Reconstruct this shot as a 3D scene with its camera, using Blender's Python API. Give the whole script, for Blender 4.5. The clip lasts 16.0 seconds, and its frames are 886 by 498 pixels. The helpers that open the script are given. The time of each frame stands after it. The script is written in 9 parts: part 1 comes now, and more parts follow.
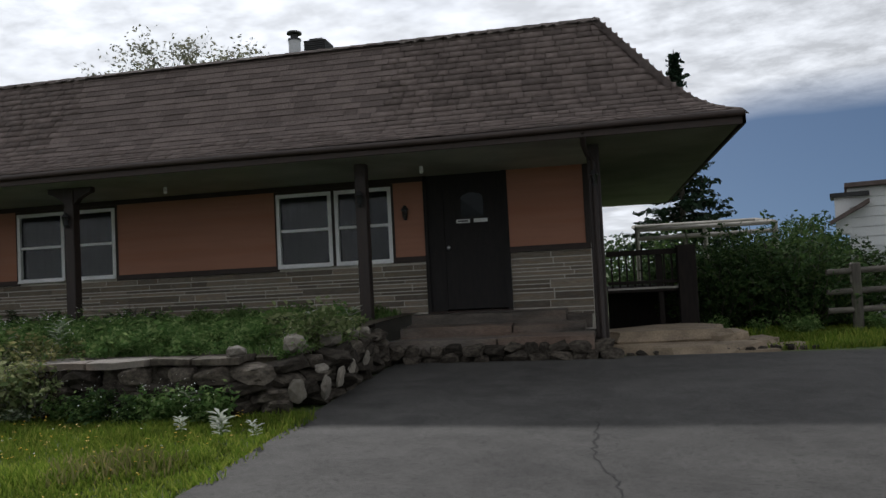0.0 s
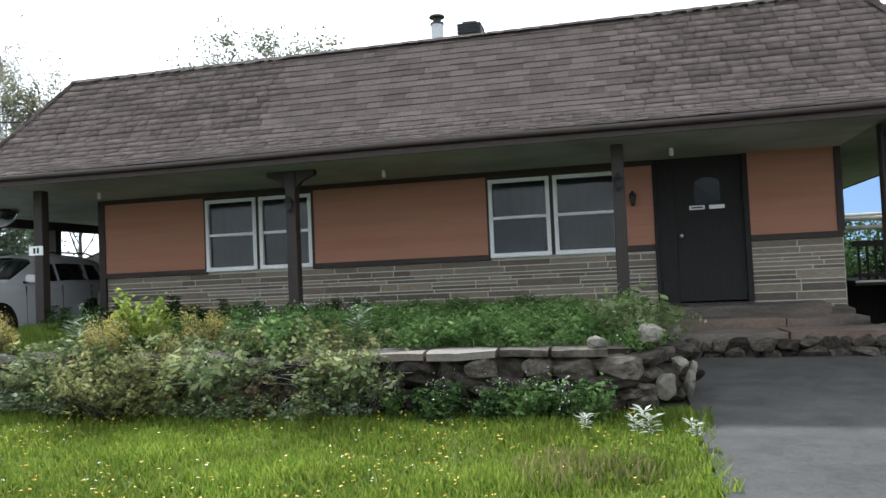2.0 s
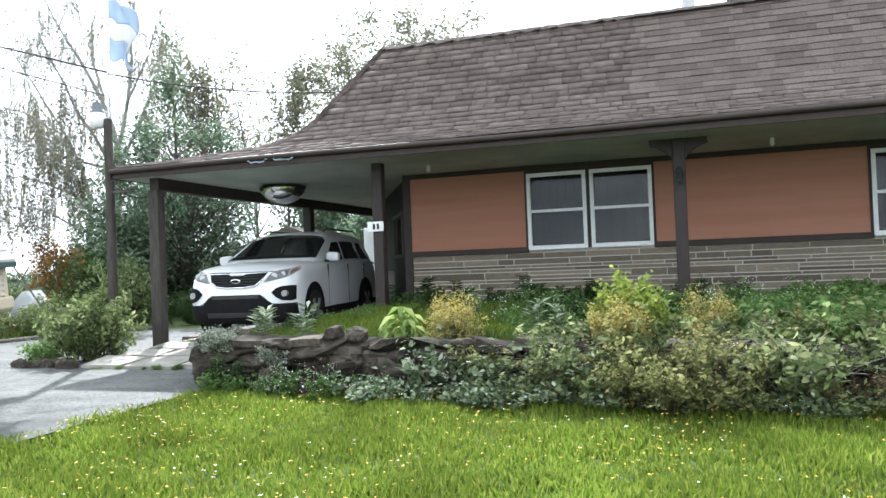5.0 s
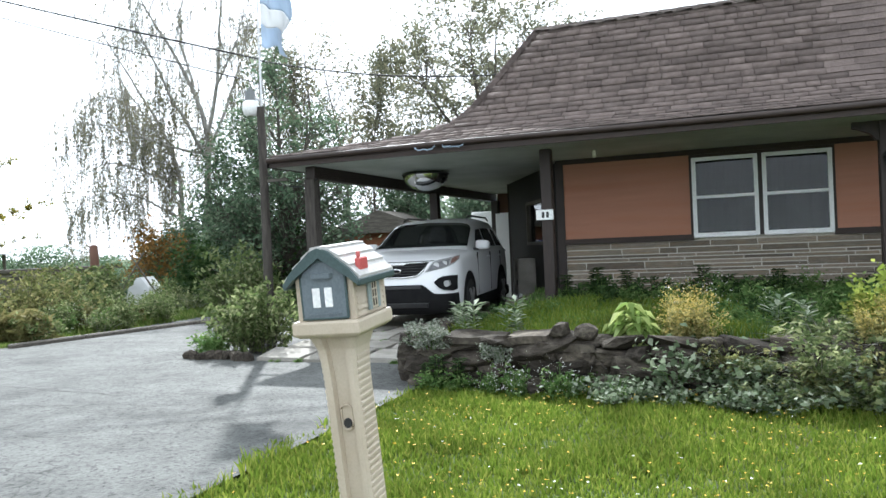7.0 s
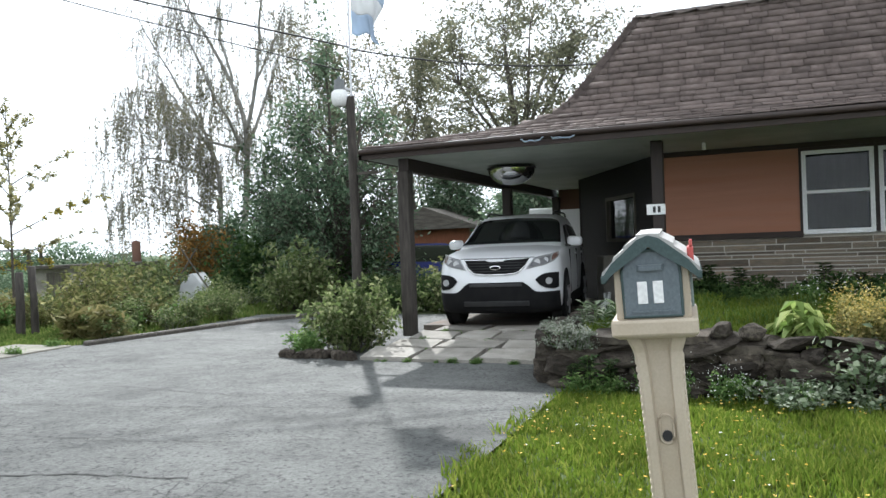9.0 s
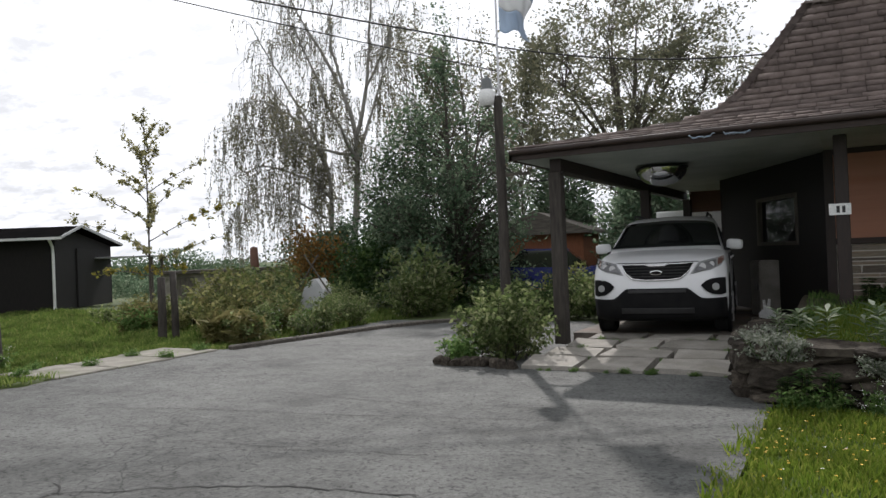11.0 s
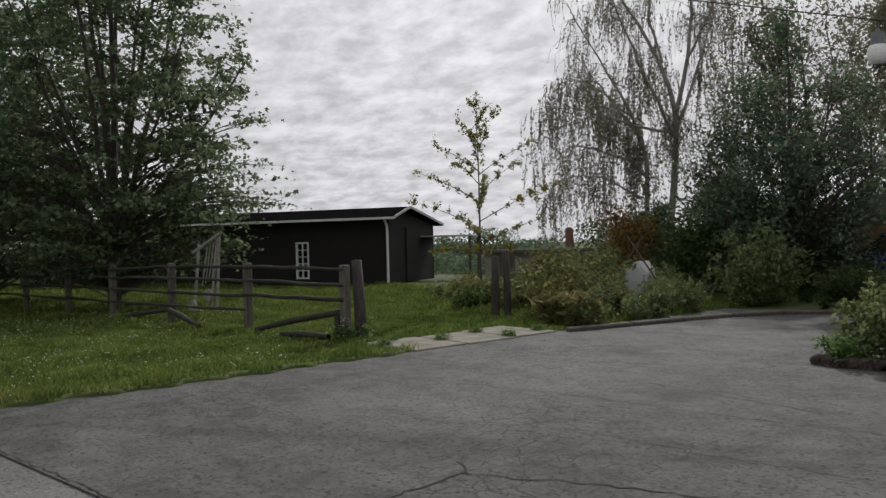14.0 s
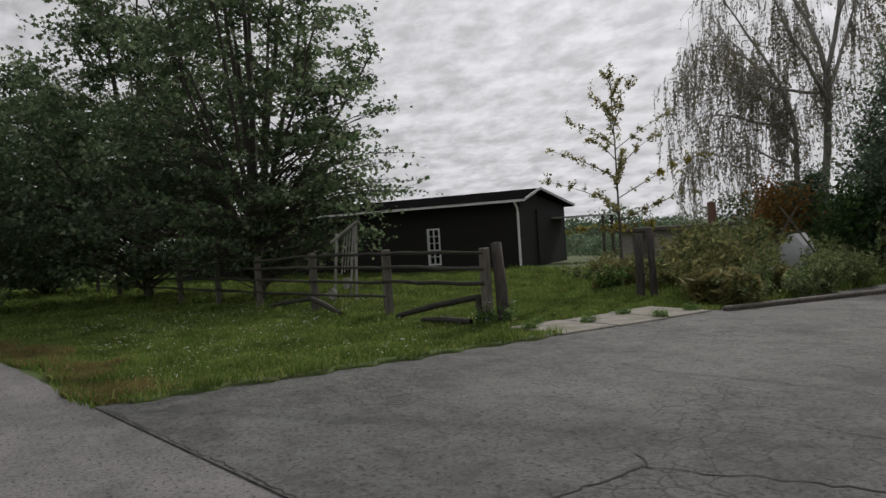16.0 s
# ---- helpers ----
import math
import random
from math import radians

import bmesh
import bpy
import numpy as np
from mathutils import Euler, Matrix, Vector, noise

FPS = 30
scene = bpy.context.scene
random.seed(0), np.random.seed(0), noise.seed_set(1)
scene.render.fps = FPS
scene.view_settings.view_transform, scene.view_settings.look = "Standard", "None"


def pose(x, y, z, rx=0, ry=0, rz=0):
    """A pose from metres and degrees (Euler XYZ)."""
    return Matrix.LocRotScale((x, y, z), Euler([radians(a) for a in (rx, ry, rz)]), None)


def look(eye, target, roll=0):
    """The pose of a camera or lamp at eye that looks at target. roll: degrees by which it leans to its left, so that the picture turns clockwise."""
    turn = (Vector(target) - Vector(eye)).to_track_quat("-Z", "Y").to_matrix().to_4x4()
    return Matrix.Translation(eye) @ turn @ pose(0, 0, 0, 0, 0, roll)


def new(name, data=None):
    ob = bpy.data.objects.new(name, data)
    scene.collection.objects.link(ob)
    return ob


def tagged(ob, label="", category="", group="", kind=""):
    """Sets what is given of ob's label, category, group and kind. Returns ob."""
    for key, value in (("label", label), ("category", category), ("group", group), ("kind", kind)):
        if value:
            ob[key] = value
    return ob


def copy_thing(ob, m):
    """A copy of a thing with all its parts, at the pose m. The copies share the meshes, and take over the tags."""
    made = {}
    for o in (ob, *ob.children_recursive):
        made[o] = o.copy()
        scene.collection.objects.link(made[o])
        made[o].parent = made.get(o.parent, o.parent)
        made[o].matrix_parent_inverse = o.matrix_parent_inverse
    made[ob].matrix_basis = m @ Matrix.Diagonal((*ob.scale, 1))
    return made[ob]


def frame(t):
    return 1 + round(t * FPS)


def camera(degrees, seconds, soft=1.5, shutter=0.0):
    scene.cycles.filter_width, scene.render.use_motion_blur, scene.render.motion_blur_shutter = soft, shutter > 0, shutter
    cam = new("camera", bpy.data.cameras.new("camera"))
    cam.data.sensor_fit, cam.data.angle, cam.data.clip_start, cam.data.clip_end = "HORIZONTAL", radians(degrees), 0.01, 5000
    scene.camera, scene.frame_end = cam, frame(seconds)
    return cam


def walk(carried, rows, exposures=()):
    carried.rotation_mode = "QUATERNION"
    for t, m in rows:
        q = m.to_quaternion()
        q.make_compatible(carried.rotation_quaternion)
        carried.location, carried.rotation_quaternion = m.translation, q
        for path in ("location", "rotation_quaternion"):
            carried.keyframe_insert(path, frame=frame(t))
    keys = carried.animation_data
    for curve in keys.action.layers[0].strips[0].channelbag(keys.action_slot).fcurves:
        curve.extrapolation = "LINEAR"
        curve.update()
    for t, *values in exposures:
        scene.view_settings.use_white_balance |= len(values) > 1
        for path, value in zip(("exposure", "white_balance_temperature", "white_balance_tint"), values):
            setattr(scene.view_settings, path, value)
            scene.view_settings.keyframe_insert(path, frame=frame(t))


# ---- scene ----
cam = camera(60.0, 16.0)
PATH = [
    (0, (0.219, 1.374, 1.019), (-0.181, 3.332, 1.101), -2.9),
    (0.5, (-0.518, 1.37, 1.031), (-0.926, 3.326, 1.112), -3.0),
    (1, (-1.283, 1.372, 1.028), (-1.708, 3.324, 1.11), -2.8),
    (1.5, (-2.066, 1.398, 1.028), (-2.511, 3.346, 1.109), -2.6),
    (2, (-2.763, 1.353, 1.055), (-3.224, 3.298, 1.131), -2.5),
    (2.5, (-3.484, 1.327, 1.071), (-3.968, 3.266, 1.143), -2.5),
    (3, (-4.311, 1.273, 1.092), (-4.813, 3.208, 1.161), -2.5),
    (3.5, (-4.998, 1.234, 1.114), (-5.527, 3.162, 1.179), -2.7),
    (4, (-5.767, 1.217, 1.115), (-6.325, 3.136, 1.176), -2.5),
    (4.5, (-6.502, 1.179, 1.145), (-7.084, 3.092, 1.195), -2.3),
    (5, (-7.047, 1.097, 1.169), (-7.659, 3.001, 1.207), -2.2),
    (7.5, (-9.131, 0.803, 1.388), (-9.862, 2.664, 1.374), -2.4),
    (8, (-9.489, 0.79, 1.38), (-10.22, 2.651, 1.366), -2.2),
    (10.3, (-10.761, 0.746, 1.375), (-11.582, 2.57, 1.376), -2.5),
    (10.5, (-10.864, 0.752, 1.375), (-11.729, 2.556, 1.38), -2.5),
    (11, (-11.064, 0.744, 1.377), (-12.005, 2.508, 1.39), -2.3),
    (11.5, (-11.226, 0.726, 1.4), (-12.27, 2.431, 1.435), -2.4),
    (12, (-11.393, 0.71, 1.403), (-12.491, 2.381, 1.454), -1.8),
    (12.5, (-11.545, 0.696, 1.408), (-12.747, 2.294, 1.465), -1.1),
    (13, (-11.685, 0.694, 1.409), (-13.04, 2.165, 1.455), -0.5),
    (13.5, (-11.793, 0.675, 1.408), (-13.242, 2.054, 1.428), -0.5),
    (14, (-11.905, 0.66, 1.408), (-13.432, 1.952, 1.396), -1.4),
    (14.5, (-12.01, 0.655, 1.402), (-13.583, 1.89, 1.371), -2.1),
    (15, (-12.122, 0.669, 1.391), (-13.741, 1.842, 1.35), -2.7),
    (15.5, (-12.227, 0.685, 1.376), (-13.893, 1.791, 1.336), -3.4),
    (16, (-12.31, 0.688, 1.366), (-14.027, 1.713, 1.329), -3.7),
]
walk(cam, [(t, look(eye, target, roll)) for t, eye, target, roll in PATH],
     exposures=[(0, -0.62, 6350, 11.0), (0.7, -0.02, 6120, 8.8), (1.5, 0.6, 5980, 7.0), (2.5, 0.99, 5990, 7.0), (3.5, 1.22, 5990, 7.0), (5, 1.35, 6010, 7.0), (7.5, 0.98, 6020, 7.0), (8.2, 0.88, 6030, 7.0), (10.4, 0.12, 6450, 12.0), (11, -0.2, 6520, 12.8), (12, -0.55, 6650, 14.0), (13, -0.85, 6660, 14.0), (14.5, -0.92, 6680, 14.0), (16, -0.98, 6700, 14.0)])

# ---- light ----
SUN_WAY = Vector((-0.61, 1.051, 1.0)).normalized()
sun = new("sun", bpy.data.lights.new("sun", "SUN"))
sun.data.energy, sun.data.angle, sun.data.color = 4.1, radians(1.0), (1.0, 0.975, 0.94)
sun.matrix_world = look((0, 0, 30), Vector((0, 0, 30)) - SUN_WAY)

world = bpy.data.worlds.new("sky")
scene.world = world
world.use_nodes = True


def link_all(tree, *pairs):
    for a, b in pairs:
        tree.links.new(a, b)


def build_sky():
    tree = world.node_tree
    n = tree.nodes
    n.clear()
    out, bg = n.new("ShaderNodeOutputWorld"), n.new("ShaderNodeBackground")
    sky = n.new("ShaderNodeTexSky")
    sky.sky_type, sky.sun_disc = "NISHITA", False
    sky.sun_elevation = math.asin(SUN_WAY.z)
    sky.sun_rotation = math.atan2(SUN_WAY.x, SUN_WAY.y)
    sky.air_density, sky.dust_density, sky.ozone_density = 1.0, 0.4, 2.5
    co, sep = n.new("ShaderNodeTexCoord"), n.new("ShaderNodeSeparateXYZ")
    lift = n.new("ShaderNodeMath"); lift.operation, lift.inputs[1].default_value = "MAXIMUM", 0.0
    add = n.new("ShaderNodeMath"); add.operation, add.inputs[1].default_value = "ADD", 0.2
    dx = n.new("ShaderNodeMath"); dx.operation = "DIVIDE"
    dy = n.new("ShaderNodeMath"); dy.operation = "DIVIDE"
    flat = n.new("ShaderNodeCombineXYZ")
    raised = n.new("ShaderNodeVectorMath"); raised.operation, raised.inputs[1].default_value = "ADD", (0, 0, 0.22)
    unit = n.new("ShaderNodeVectorMath"); unit.operation = "NORMALIZE"
    link_all(tree, (co.outputs["Generated"], raised.inputs[0]), (raised.outputs[0], unit.inputs[0]), (unit.outputs[0], sky.inputs["Vector"]))
    link_all(tree, (co.outputs["Generated"], sep.inputs[0]), (sep.outputs[2], lift.inputs[0]), (lift.outputs[0], add.inputs[0]),
             (sep.outputs[0], dx.inputs[0]), (add.outputs[0], dx.inputs[1]), (sep.outputs[1], dy.inputs[0]), (add.outputs[0], dy.inputs[1]),
             (dx.outputs[0], flat.inputs[0]), (dy.outputs[0], flat.inputs[1]))
    big = n.new("ShaderNodeTexNoise"); big.inputs["Scale"].default_value, big.inputs["Detail"].default_value = 0.33, 3.0
    small = n.new("ShaderNodeTexNoise"); small.inputs["Scale"].default_value, small.inputs["Detail"].default_value = 6.5, 8.0
    small.inputs["Roughness"].default_value, small.inputs["Distortion"].default_value = 0.62, 0.12
    stretch = n.new("ShaderNodeMapping")
    stretch.inputs["Rotation"].default_value, stretch.inputs["Scale"].default_value = (0, 0, 0.5), (1.0, 1.25, 1.0)
    stretch.inputs["Location"].default_value = (1.7, 0.4, 0)
    link_all(tree, (flat.outputs[0], big.inputs["Vector"]), (flat.outputs[0], stretch.inputs[0]), (stretch.outputs[0], small.inputs["Vector"]))
    cover = n.new("ShaderNodeMapRange")
    cover.inputs["From Min"].default_value, cover.inputs["From Max"].default_value = 0.24, 0.40
    # the cloud sheet thins out low over the north-east
    east = n.new("ShaderNodeMapRange"); east.interpolation_type = "SMOOTHSTEP"
    east.inputs["From Min"].default_value, east.inputs["From Max"].default_value = -0.05, 0.2
    low = n.new("ShaderNodeMapRange"); low.interpolation_type = "SMOOTHSTEP"
    low.inputs["From Min"].default_value, low.inputs["From Max"].default_value = 0.14, 0.27
    low.inputs["To Min"].default_value, low.inputs["To Max"].default_value = -0.34, 0.0
    north = n.new("ShaderNodeMapRange"); north.inputs["From Min"].default_value, north.inputs["From Max"].default_value = 0.1, 0.4
    corner = n.new("ShaderNodeMath"); corner.operation = "MULTIPLY"
    thin = n.new("ShaderNodeMath"); thin.operation = "MULTIPLY_ADD"
    link_all(tree, (sep.outputs[0], east.inputs["Value"]), (sep.outputs[2], low.inputs["Value"]), (sep.outputs[1], north.inputs["Value"]), (east.outputs[0], corner.inputs[0]), (north.outputs[0], corner.inputs[1]), (corner.outputs[0], thin.inputs[0]), (low.outputs[0], thin.inputs[1]),
             (big.outputs["Fac"], thin.inputs[2]), (thin.outputs[0], cover.inputs["Value"]))
    # glow of the veiled sun in the cloud layer
    dot = n.new("ShaderNodeVectorMath"); dot.operation = "DOT_PRODUCT"; dot.inputs[1].default_value = SUN_WAY
    near = n.new("ShaderNodeMapRange"); near.inputs["From Min"].default_value, near.inputs["From Max"].default_value = 0.35, 1.0
    near.inputs["To Min"].default_value, near.inputs["To Max"].default_value = 0.0, 1.0
    powr = n.new("ShaderNodeMath"); powr.operation, powr.inputs[1].default_value = "POWER", 2.2
    link_all(tree, (co.outputs["Generated"], dot.inputs[0]), (dot.outputs["Value"], near.inputs["Value"]), (near.outputs[0], powr.inputs[0]))
    tone = n.new("ShaderNodeMapRange")
    tone.inputs["From Min"].default_value, tone.inputs["From Max"].default_value = 0.37, 0.64
    tone.inputs["To Min"].default_value, tone.inputs["To Max"].default_value = CLOUD_DARK, CLOUD_LIGHT
    glow = n.new("ShaderNodeMath"); glow.operation, glow.inputs[1].default_value = "MULTIPLY_ADD", CLOUD_GLOW
    link_all(tree, (small.outputs["Fac"], tone.inputs["Value"]), (powr.outputs[0], glow.inputs[0]), (tone.outputs[0], glow.inputs[2]))
    tint = n.new("ShaderNodeVectorMath"); tint.operation = "SCALE"; tint.inputs[0].default_value = (0.95, 0.985, 1.03)
    skym = n.new("ShaderNodeVectorMath"); skym.operation = "SCALE"; skym.inputs["Scale"].default_value = SKY_STRENGTH
    mix = n.new("ShaderNodeMix"); mix.data_type = "RGBA"
    link_all(tree, (glow.outputs[0], tint.inputs["Scale"]), (sky.outputs[0], skym.inputs[0]), (cover.outputs[0], mix.inputs[0]),
             (skym.outputs[0], mix.inputs["A"]), (tint.outputs[0], mix.inputs["B"]), (mix.outputs["Result"], bg.inputs["Color"]),
             (bg.outputs[0], out.inputs[0]))


SKY_STRENGTH, CLOUD_DARK, CLOUD_LIGHT, CLOUD_GLOW = 0.08, 0.78, 1.32, 0.55
build_sky()


# ---- materials ----
def mk(name, a, b, scale=6.0, rough=0.75, bump=0.25, fine=70.0, vary=0.0, metal=0.0, c=None, cscale=0.8, camt=0.5, detail=6.0, island=0.0, rvar=0.1, stretch=None, spec=0.4, grainy=0.18):
    """A surface that wanders from colour a to b, with patches of c, relief, and a shade of its own for each object or island."""
    m = bpy.data.materials.new(name)
    m.use_nodes = True
    tree = m.node_tree
    n, bsdf = tree.nodes, tree.nodes["Principled BSDF"]
    co = n.new("ShaderNodeTexCoord")
    src = co.outputs["Object"]
    if stretch:
        mp = n.new("ShaderNodeMapping"); mp.inputs["Scale"].default_value = stretch
        tree.links.new(src, mp.inputs[0]); src = mp.outputs[0]
    rnd = None
    if vary:
        info = n.new("ShaderNodeObjectInfo")
        rnd = info.outputs["Random"]
    elif island:
        rnd = n.new("ShaderNodeNewGeometry").outputs["Random Per Island"]
    if rnd is not None:
        off = n.new("ShaderNodeVectorMath"); off.operation = "MULTIPLY_ADD"
        off.inputs[1].default_value = (17.0, 29.0, 11.0)
        tree.links.new(rnd, off.inputs[0]); tree.links.new(src, off.inputs[2]); src = off.outputs[0]
    n1 = n.new("ShaderNodeTexNoise"); n1.inputs["Scale"].default_value, n1.inputs["Detail"].default_value = scale, detail
    n2 = n.new("ShaderNodeTexNoise"); n2.inputs["Scale"].default_value, n2.inputs["Detail"].default_value = fine, 4.0
    r1 = n.new("ShaderNodeMapRange"); r1.inputs["From Min"].default_value, r1.inputs["From Max"].default_value = 0.3, 0.7
    mix = n.new("ShaderNodeMix"); mix.data_type = "RGBA"
    mix.inputs["A"].default_value, mix.inputs["B"].default_value = (*a, 1), (*b, 1)
    link_all(tree, (src, n1.inputs["Vector"]), (src, n2.inputs["Vector"]), (n1.outputs["Fac"], r1.inputs["Value"]), (r1.outputs[0], mix.inputs[0]))
    col = mix.outputs["Result"]
    if c:
        n3 = n.new("ShaderNodeTexNoise"); n3.inputs["Scale"].default_value, n3.inputs["Detail"].default_value = cscale, 5.0
        r3 = n.new("ShaderNodeMapRange"); r3.inputs["From Min"].default_value, r3.inputs["From Max"].default_value = 0.48, 0.68
        r3.inputs["To Max"].default_value = camt
        m3 = n.new("ShaderNodeMix"); m3.data_type = "RGBA"; m3.inputs["B"].default_value = (*c, 1)
        link_all(tree, (src, n3.inputs["Vector"]), (n3.outputs["Fac"], r3.inputs["Value"]), (r3.outputs[0], m3.inputs[0]), (col, m3.inputs["A"]))
        col = m3.outputs["Result"]
    grain = n.new("ShaderNodeHueSaturation")
    g1 = n.new("ShaderNodeMapRange"); g1.inputs["From Min"].default_value, g1.inputs["From Max"].default_value = 0.25, 0.75
    g1.inputs["To Min"].default_value, g1.inputs["To Max"].default_value = 1 - grainy, 1 + grainy
    link_all(tree, (n2.outputs["Fac"], g1.inputs["Value"]), (col, grain.inputs["Color"]))
    val = g1.outputs[0]
    if rnd is not None:
        v = n.new("ShaderNodeMapRange"); amount = vary or island
        v.inputs["To Min"].default_value, v.inputs["To Max"].default_value = 1 - amount, 1 + amount
        mu = n.new("ShaderNodeMath"); mu.operation = "MULTIPLY"
        link_all(tree, (rnd, v.inputs["Value"]), (v.outputs[0], mu.inputs[0]), (val, mu.inputs[1])); val = mu.outputs[0]
    link_all(tree, (val, grain.inputs["Value"]), (grain.outputs[0], bsdf.inputs["Base Color"]))
    rr = n.new("ShaderNodeMapRange")
    rr.inputs["To Min"].default_value, rr.inputs["To Max"].default_value = max(0.02, rough - rvar), min(1.0, rough + rvar)
    link_all(tree, (n1.outputs["Fac"], rr.inputs["Value"]), (rr.outputs[0], bsdf.inputs["Roughness"]))
    bsdf.inputs["Metallic"].default_value = metal
    bsdf.inputs["Specular IOR Level"].default_value = spec
    if bump:
        bp = n.new("ShaderNodeBump"); bp.inputs["Strength"].default_value, bp.inputs["Distance"].default_value = bump, 0.01
        link_all(tree, (n2.outputs["Fac"], bp.inputs["Height"]), (bp.outputs[0], bsdf.inputs["Normal"]))
    return m


def mk_asphalt(name, dark, light, stain, crazing=1.0, grain=1.0):
    """Old asphalt: stone grit, worn streaks, stains and fine hairline wear."""
    m = bpy.data.materials.new(name)
    m.use_nodes = True
    tree = m.node_tree
    n, bsdf = tree.nodes, tree.nodes["Principled BSDF"]
    co = n.new("ShaderNodeTexCoord")

    def tex(scale, detail, rough, stretch=(1, 1, 1), lo=0.3, hi=0.7, a=0.0, b=1.0):
        mp, t, r = n.new("ShaderNodeMapping"), n.new("ShaderNodeTexNoise"), n.new("ShaderNodeMapRange")
        mp.inputs["Scale"].default_value = stretch
        t.inputs["Scale"].default_value, t.inputs["Detail"].default_value, t.inputs["Roughness"].default_value = scale, detail, rough
        r.inputs["From Min"].default_value, r.inputs["From Max"].default_value = lo, hi
        r.inputs["To Min"].default_value, r.inputs["To Max"].default_value = a, b
        link_all(tree, (co.outputs["Object"], mp.inputs[0]), (mp.outputs[0], t.inputs["Vector"]), (t.outputs["Fac"], r.inputs["Value"]))
        return t.outputs["Fac"], r.outputs[0]

    grit_raw, grit = tex(42.0, 6.0, 0.8, lo=0.34, hi=0.66, a=1 - 0.45 * grain, b=1 + 0.45 * grain)
    _, mottle = tex(3.2, 8.0, 0.7, lo=0.35, hi=0.65)
    _, streak = tex(0.7, 7.0, 0.65, (0.7, 1.3, 1), 0.45, 0.65, 0.0, 0.55)
    _, spots = tex(1.1, 4.0, 0.5, lo=0.58, hi=0.72, a=0.0, b=0.7)
    _, pits = tex(26.0, 3.0, 0.6, lo=0.55, hi=0.66, a=1.05, b=1 - 0.65 * grain)
    pitted = n.new("ShaderNodeMath"); pitted.operation = "MULTIPLY"
    link_all(tree, (grit, pitted.inputs[0]), (pits, pitted.inputs[1]))
    # crazing: a web of fine cracks in worn patches
    warp, web = n.new("ShaderNodeVectorMath"), n.new("ShaderNodeTexVoronoi")
    warp.operation, warp.inputs[1].default_value = "MULTIPLY_ADD", (0.10, 0.10, 0.0)
    shake = n.new("ShaderNodeTexNoise"); shake.inputs["Scale"].default_value, shake.inputs["Detail"].default_value = 7.0, 4.0
    web.feature = "DISTANCE_TO_EDGE"; web.inputs["Scale"].default_value = 5.0
    line = n.new("ShaderNodeMapRange")
    line.inputs["From Min"].default_value, line.inputs["From Max"].default_value = 0.006, 0.04
    line.inputs["To Min"].default_value, line.inputs["To Max"].default_value = 0.35, 1.0
    _, patch = tex(0.55, 5.0, 0.6, (1.0, 0.8, 1), 0.5, 0.6, 0.0, crazing)
    crazed = n.new("ShaderNodeMix"); crazed.data_type = "FLOAT"; crazed.inputs["A"].default_value = 1.0
    link_all(tree, (co.outputs["Object"], shake.inputs["Vector"]), (shake.outputs["Color"], warp.inputs[0]), (co.outputs["Object"], warp.inputs[2]), (warp.outputs[0], web.inputs["Vector"]),
             (web.outputs["Distance"], line.inputs["Value"]), (patch, crazed.inputs["Factor"]), (line.outputs[0], crazed.inputs["B"]))
    webbed = n.new("ShaderNodeMath"); webbed.operation = "MULTIPLY"
    link_all(tree, (pitted.outputs[0], webbed.inputs[0]), (crazed.outputs["Result"], webbed.inputs[1]))
    base, worn, dirty = (n.new("ShaderNodeMix") for _ in range(3))
    for x in (base, worn, dirty):
        x.data_type = "RGBA"
    base.inputs["A"].default_value, base.inputs["B"].default_value = (*dark, 1), (*light, 1)
    worn.inputs["B"].default_value = (*[min(1, 1.45 * c) for c in light], 1)
    dirty.inputs["B"].default_value = (*stain, 1)
    hs = n.new("ShaderNodeHueSaturation")
    bp = n.new("ShaderNodeBump"); bp.inputs["Strength"].default_value, bp.inputs["Distance"].default_value = 0.8, 0.012
    bsdf.inputs["Roughness"].default_value, bsdf.inputs["Specular IOR Level"].default_value = 0.80, 0.30
    link_all(tree, (mottle, base.inputs[0]), (base.outputs["Result"], worn.inputs["A"]), (streak, worn.inputs[0]), (worn.outputs["Result"], dirty.inputs["A"]), (spots, dirty.inputs[0]),
             (dirty.outputs["Result"], hs.inputs["Color"]), (webbed.outputs[0], hs.inputs["Value"]), (hs.outputs[0], bsdf.inputs["Base Color"]), (grit_raw, bp.inputs["Height"]), (bp.outputs[0], bsdf.inputs["Normal"]))
    return m


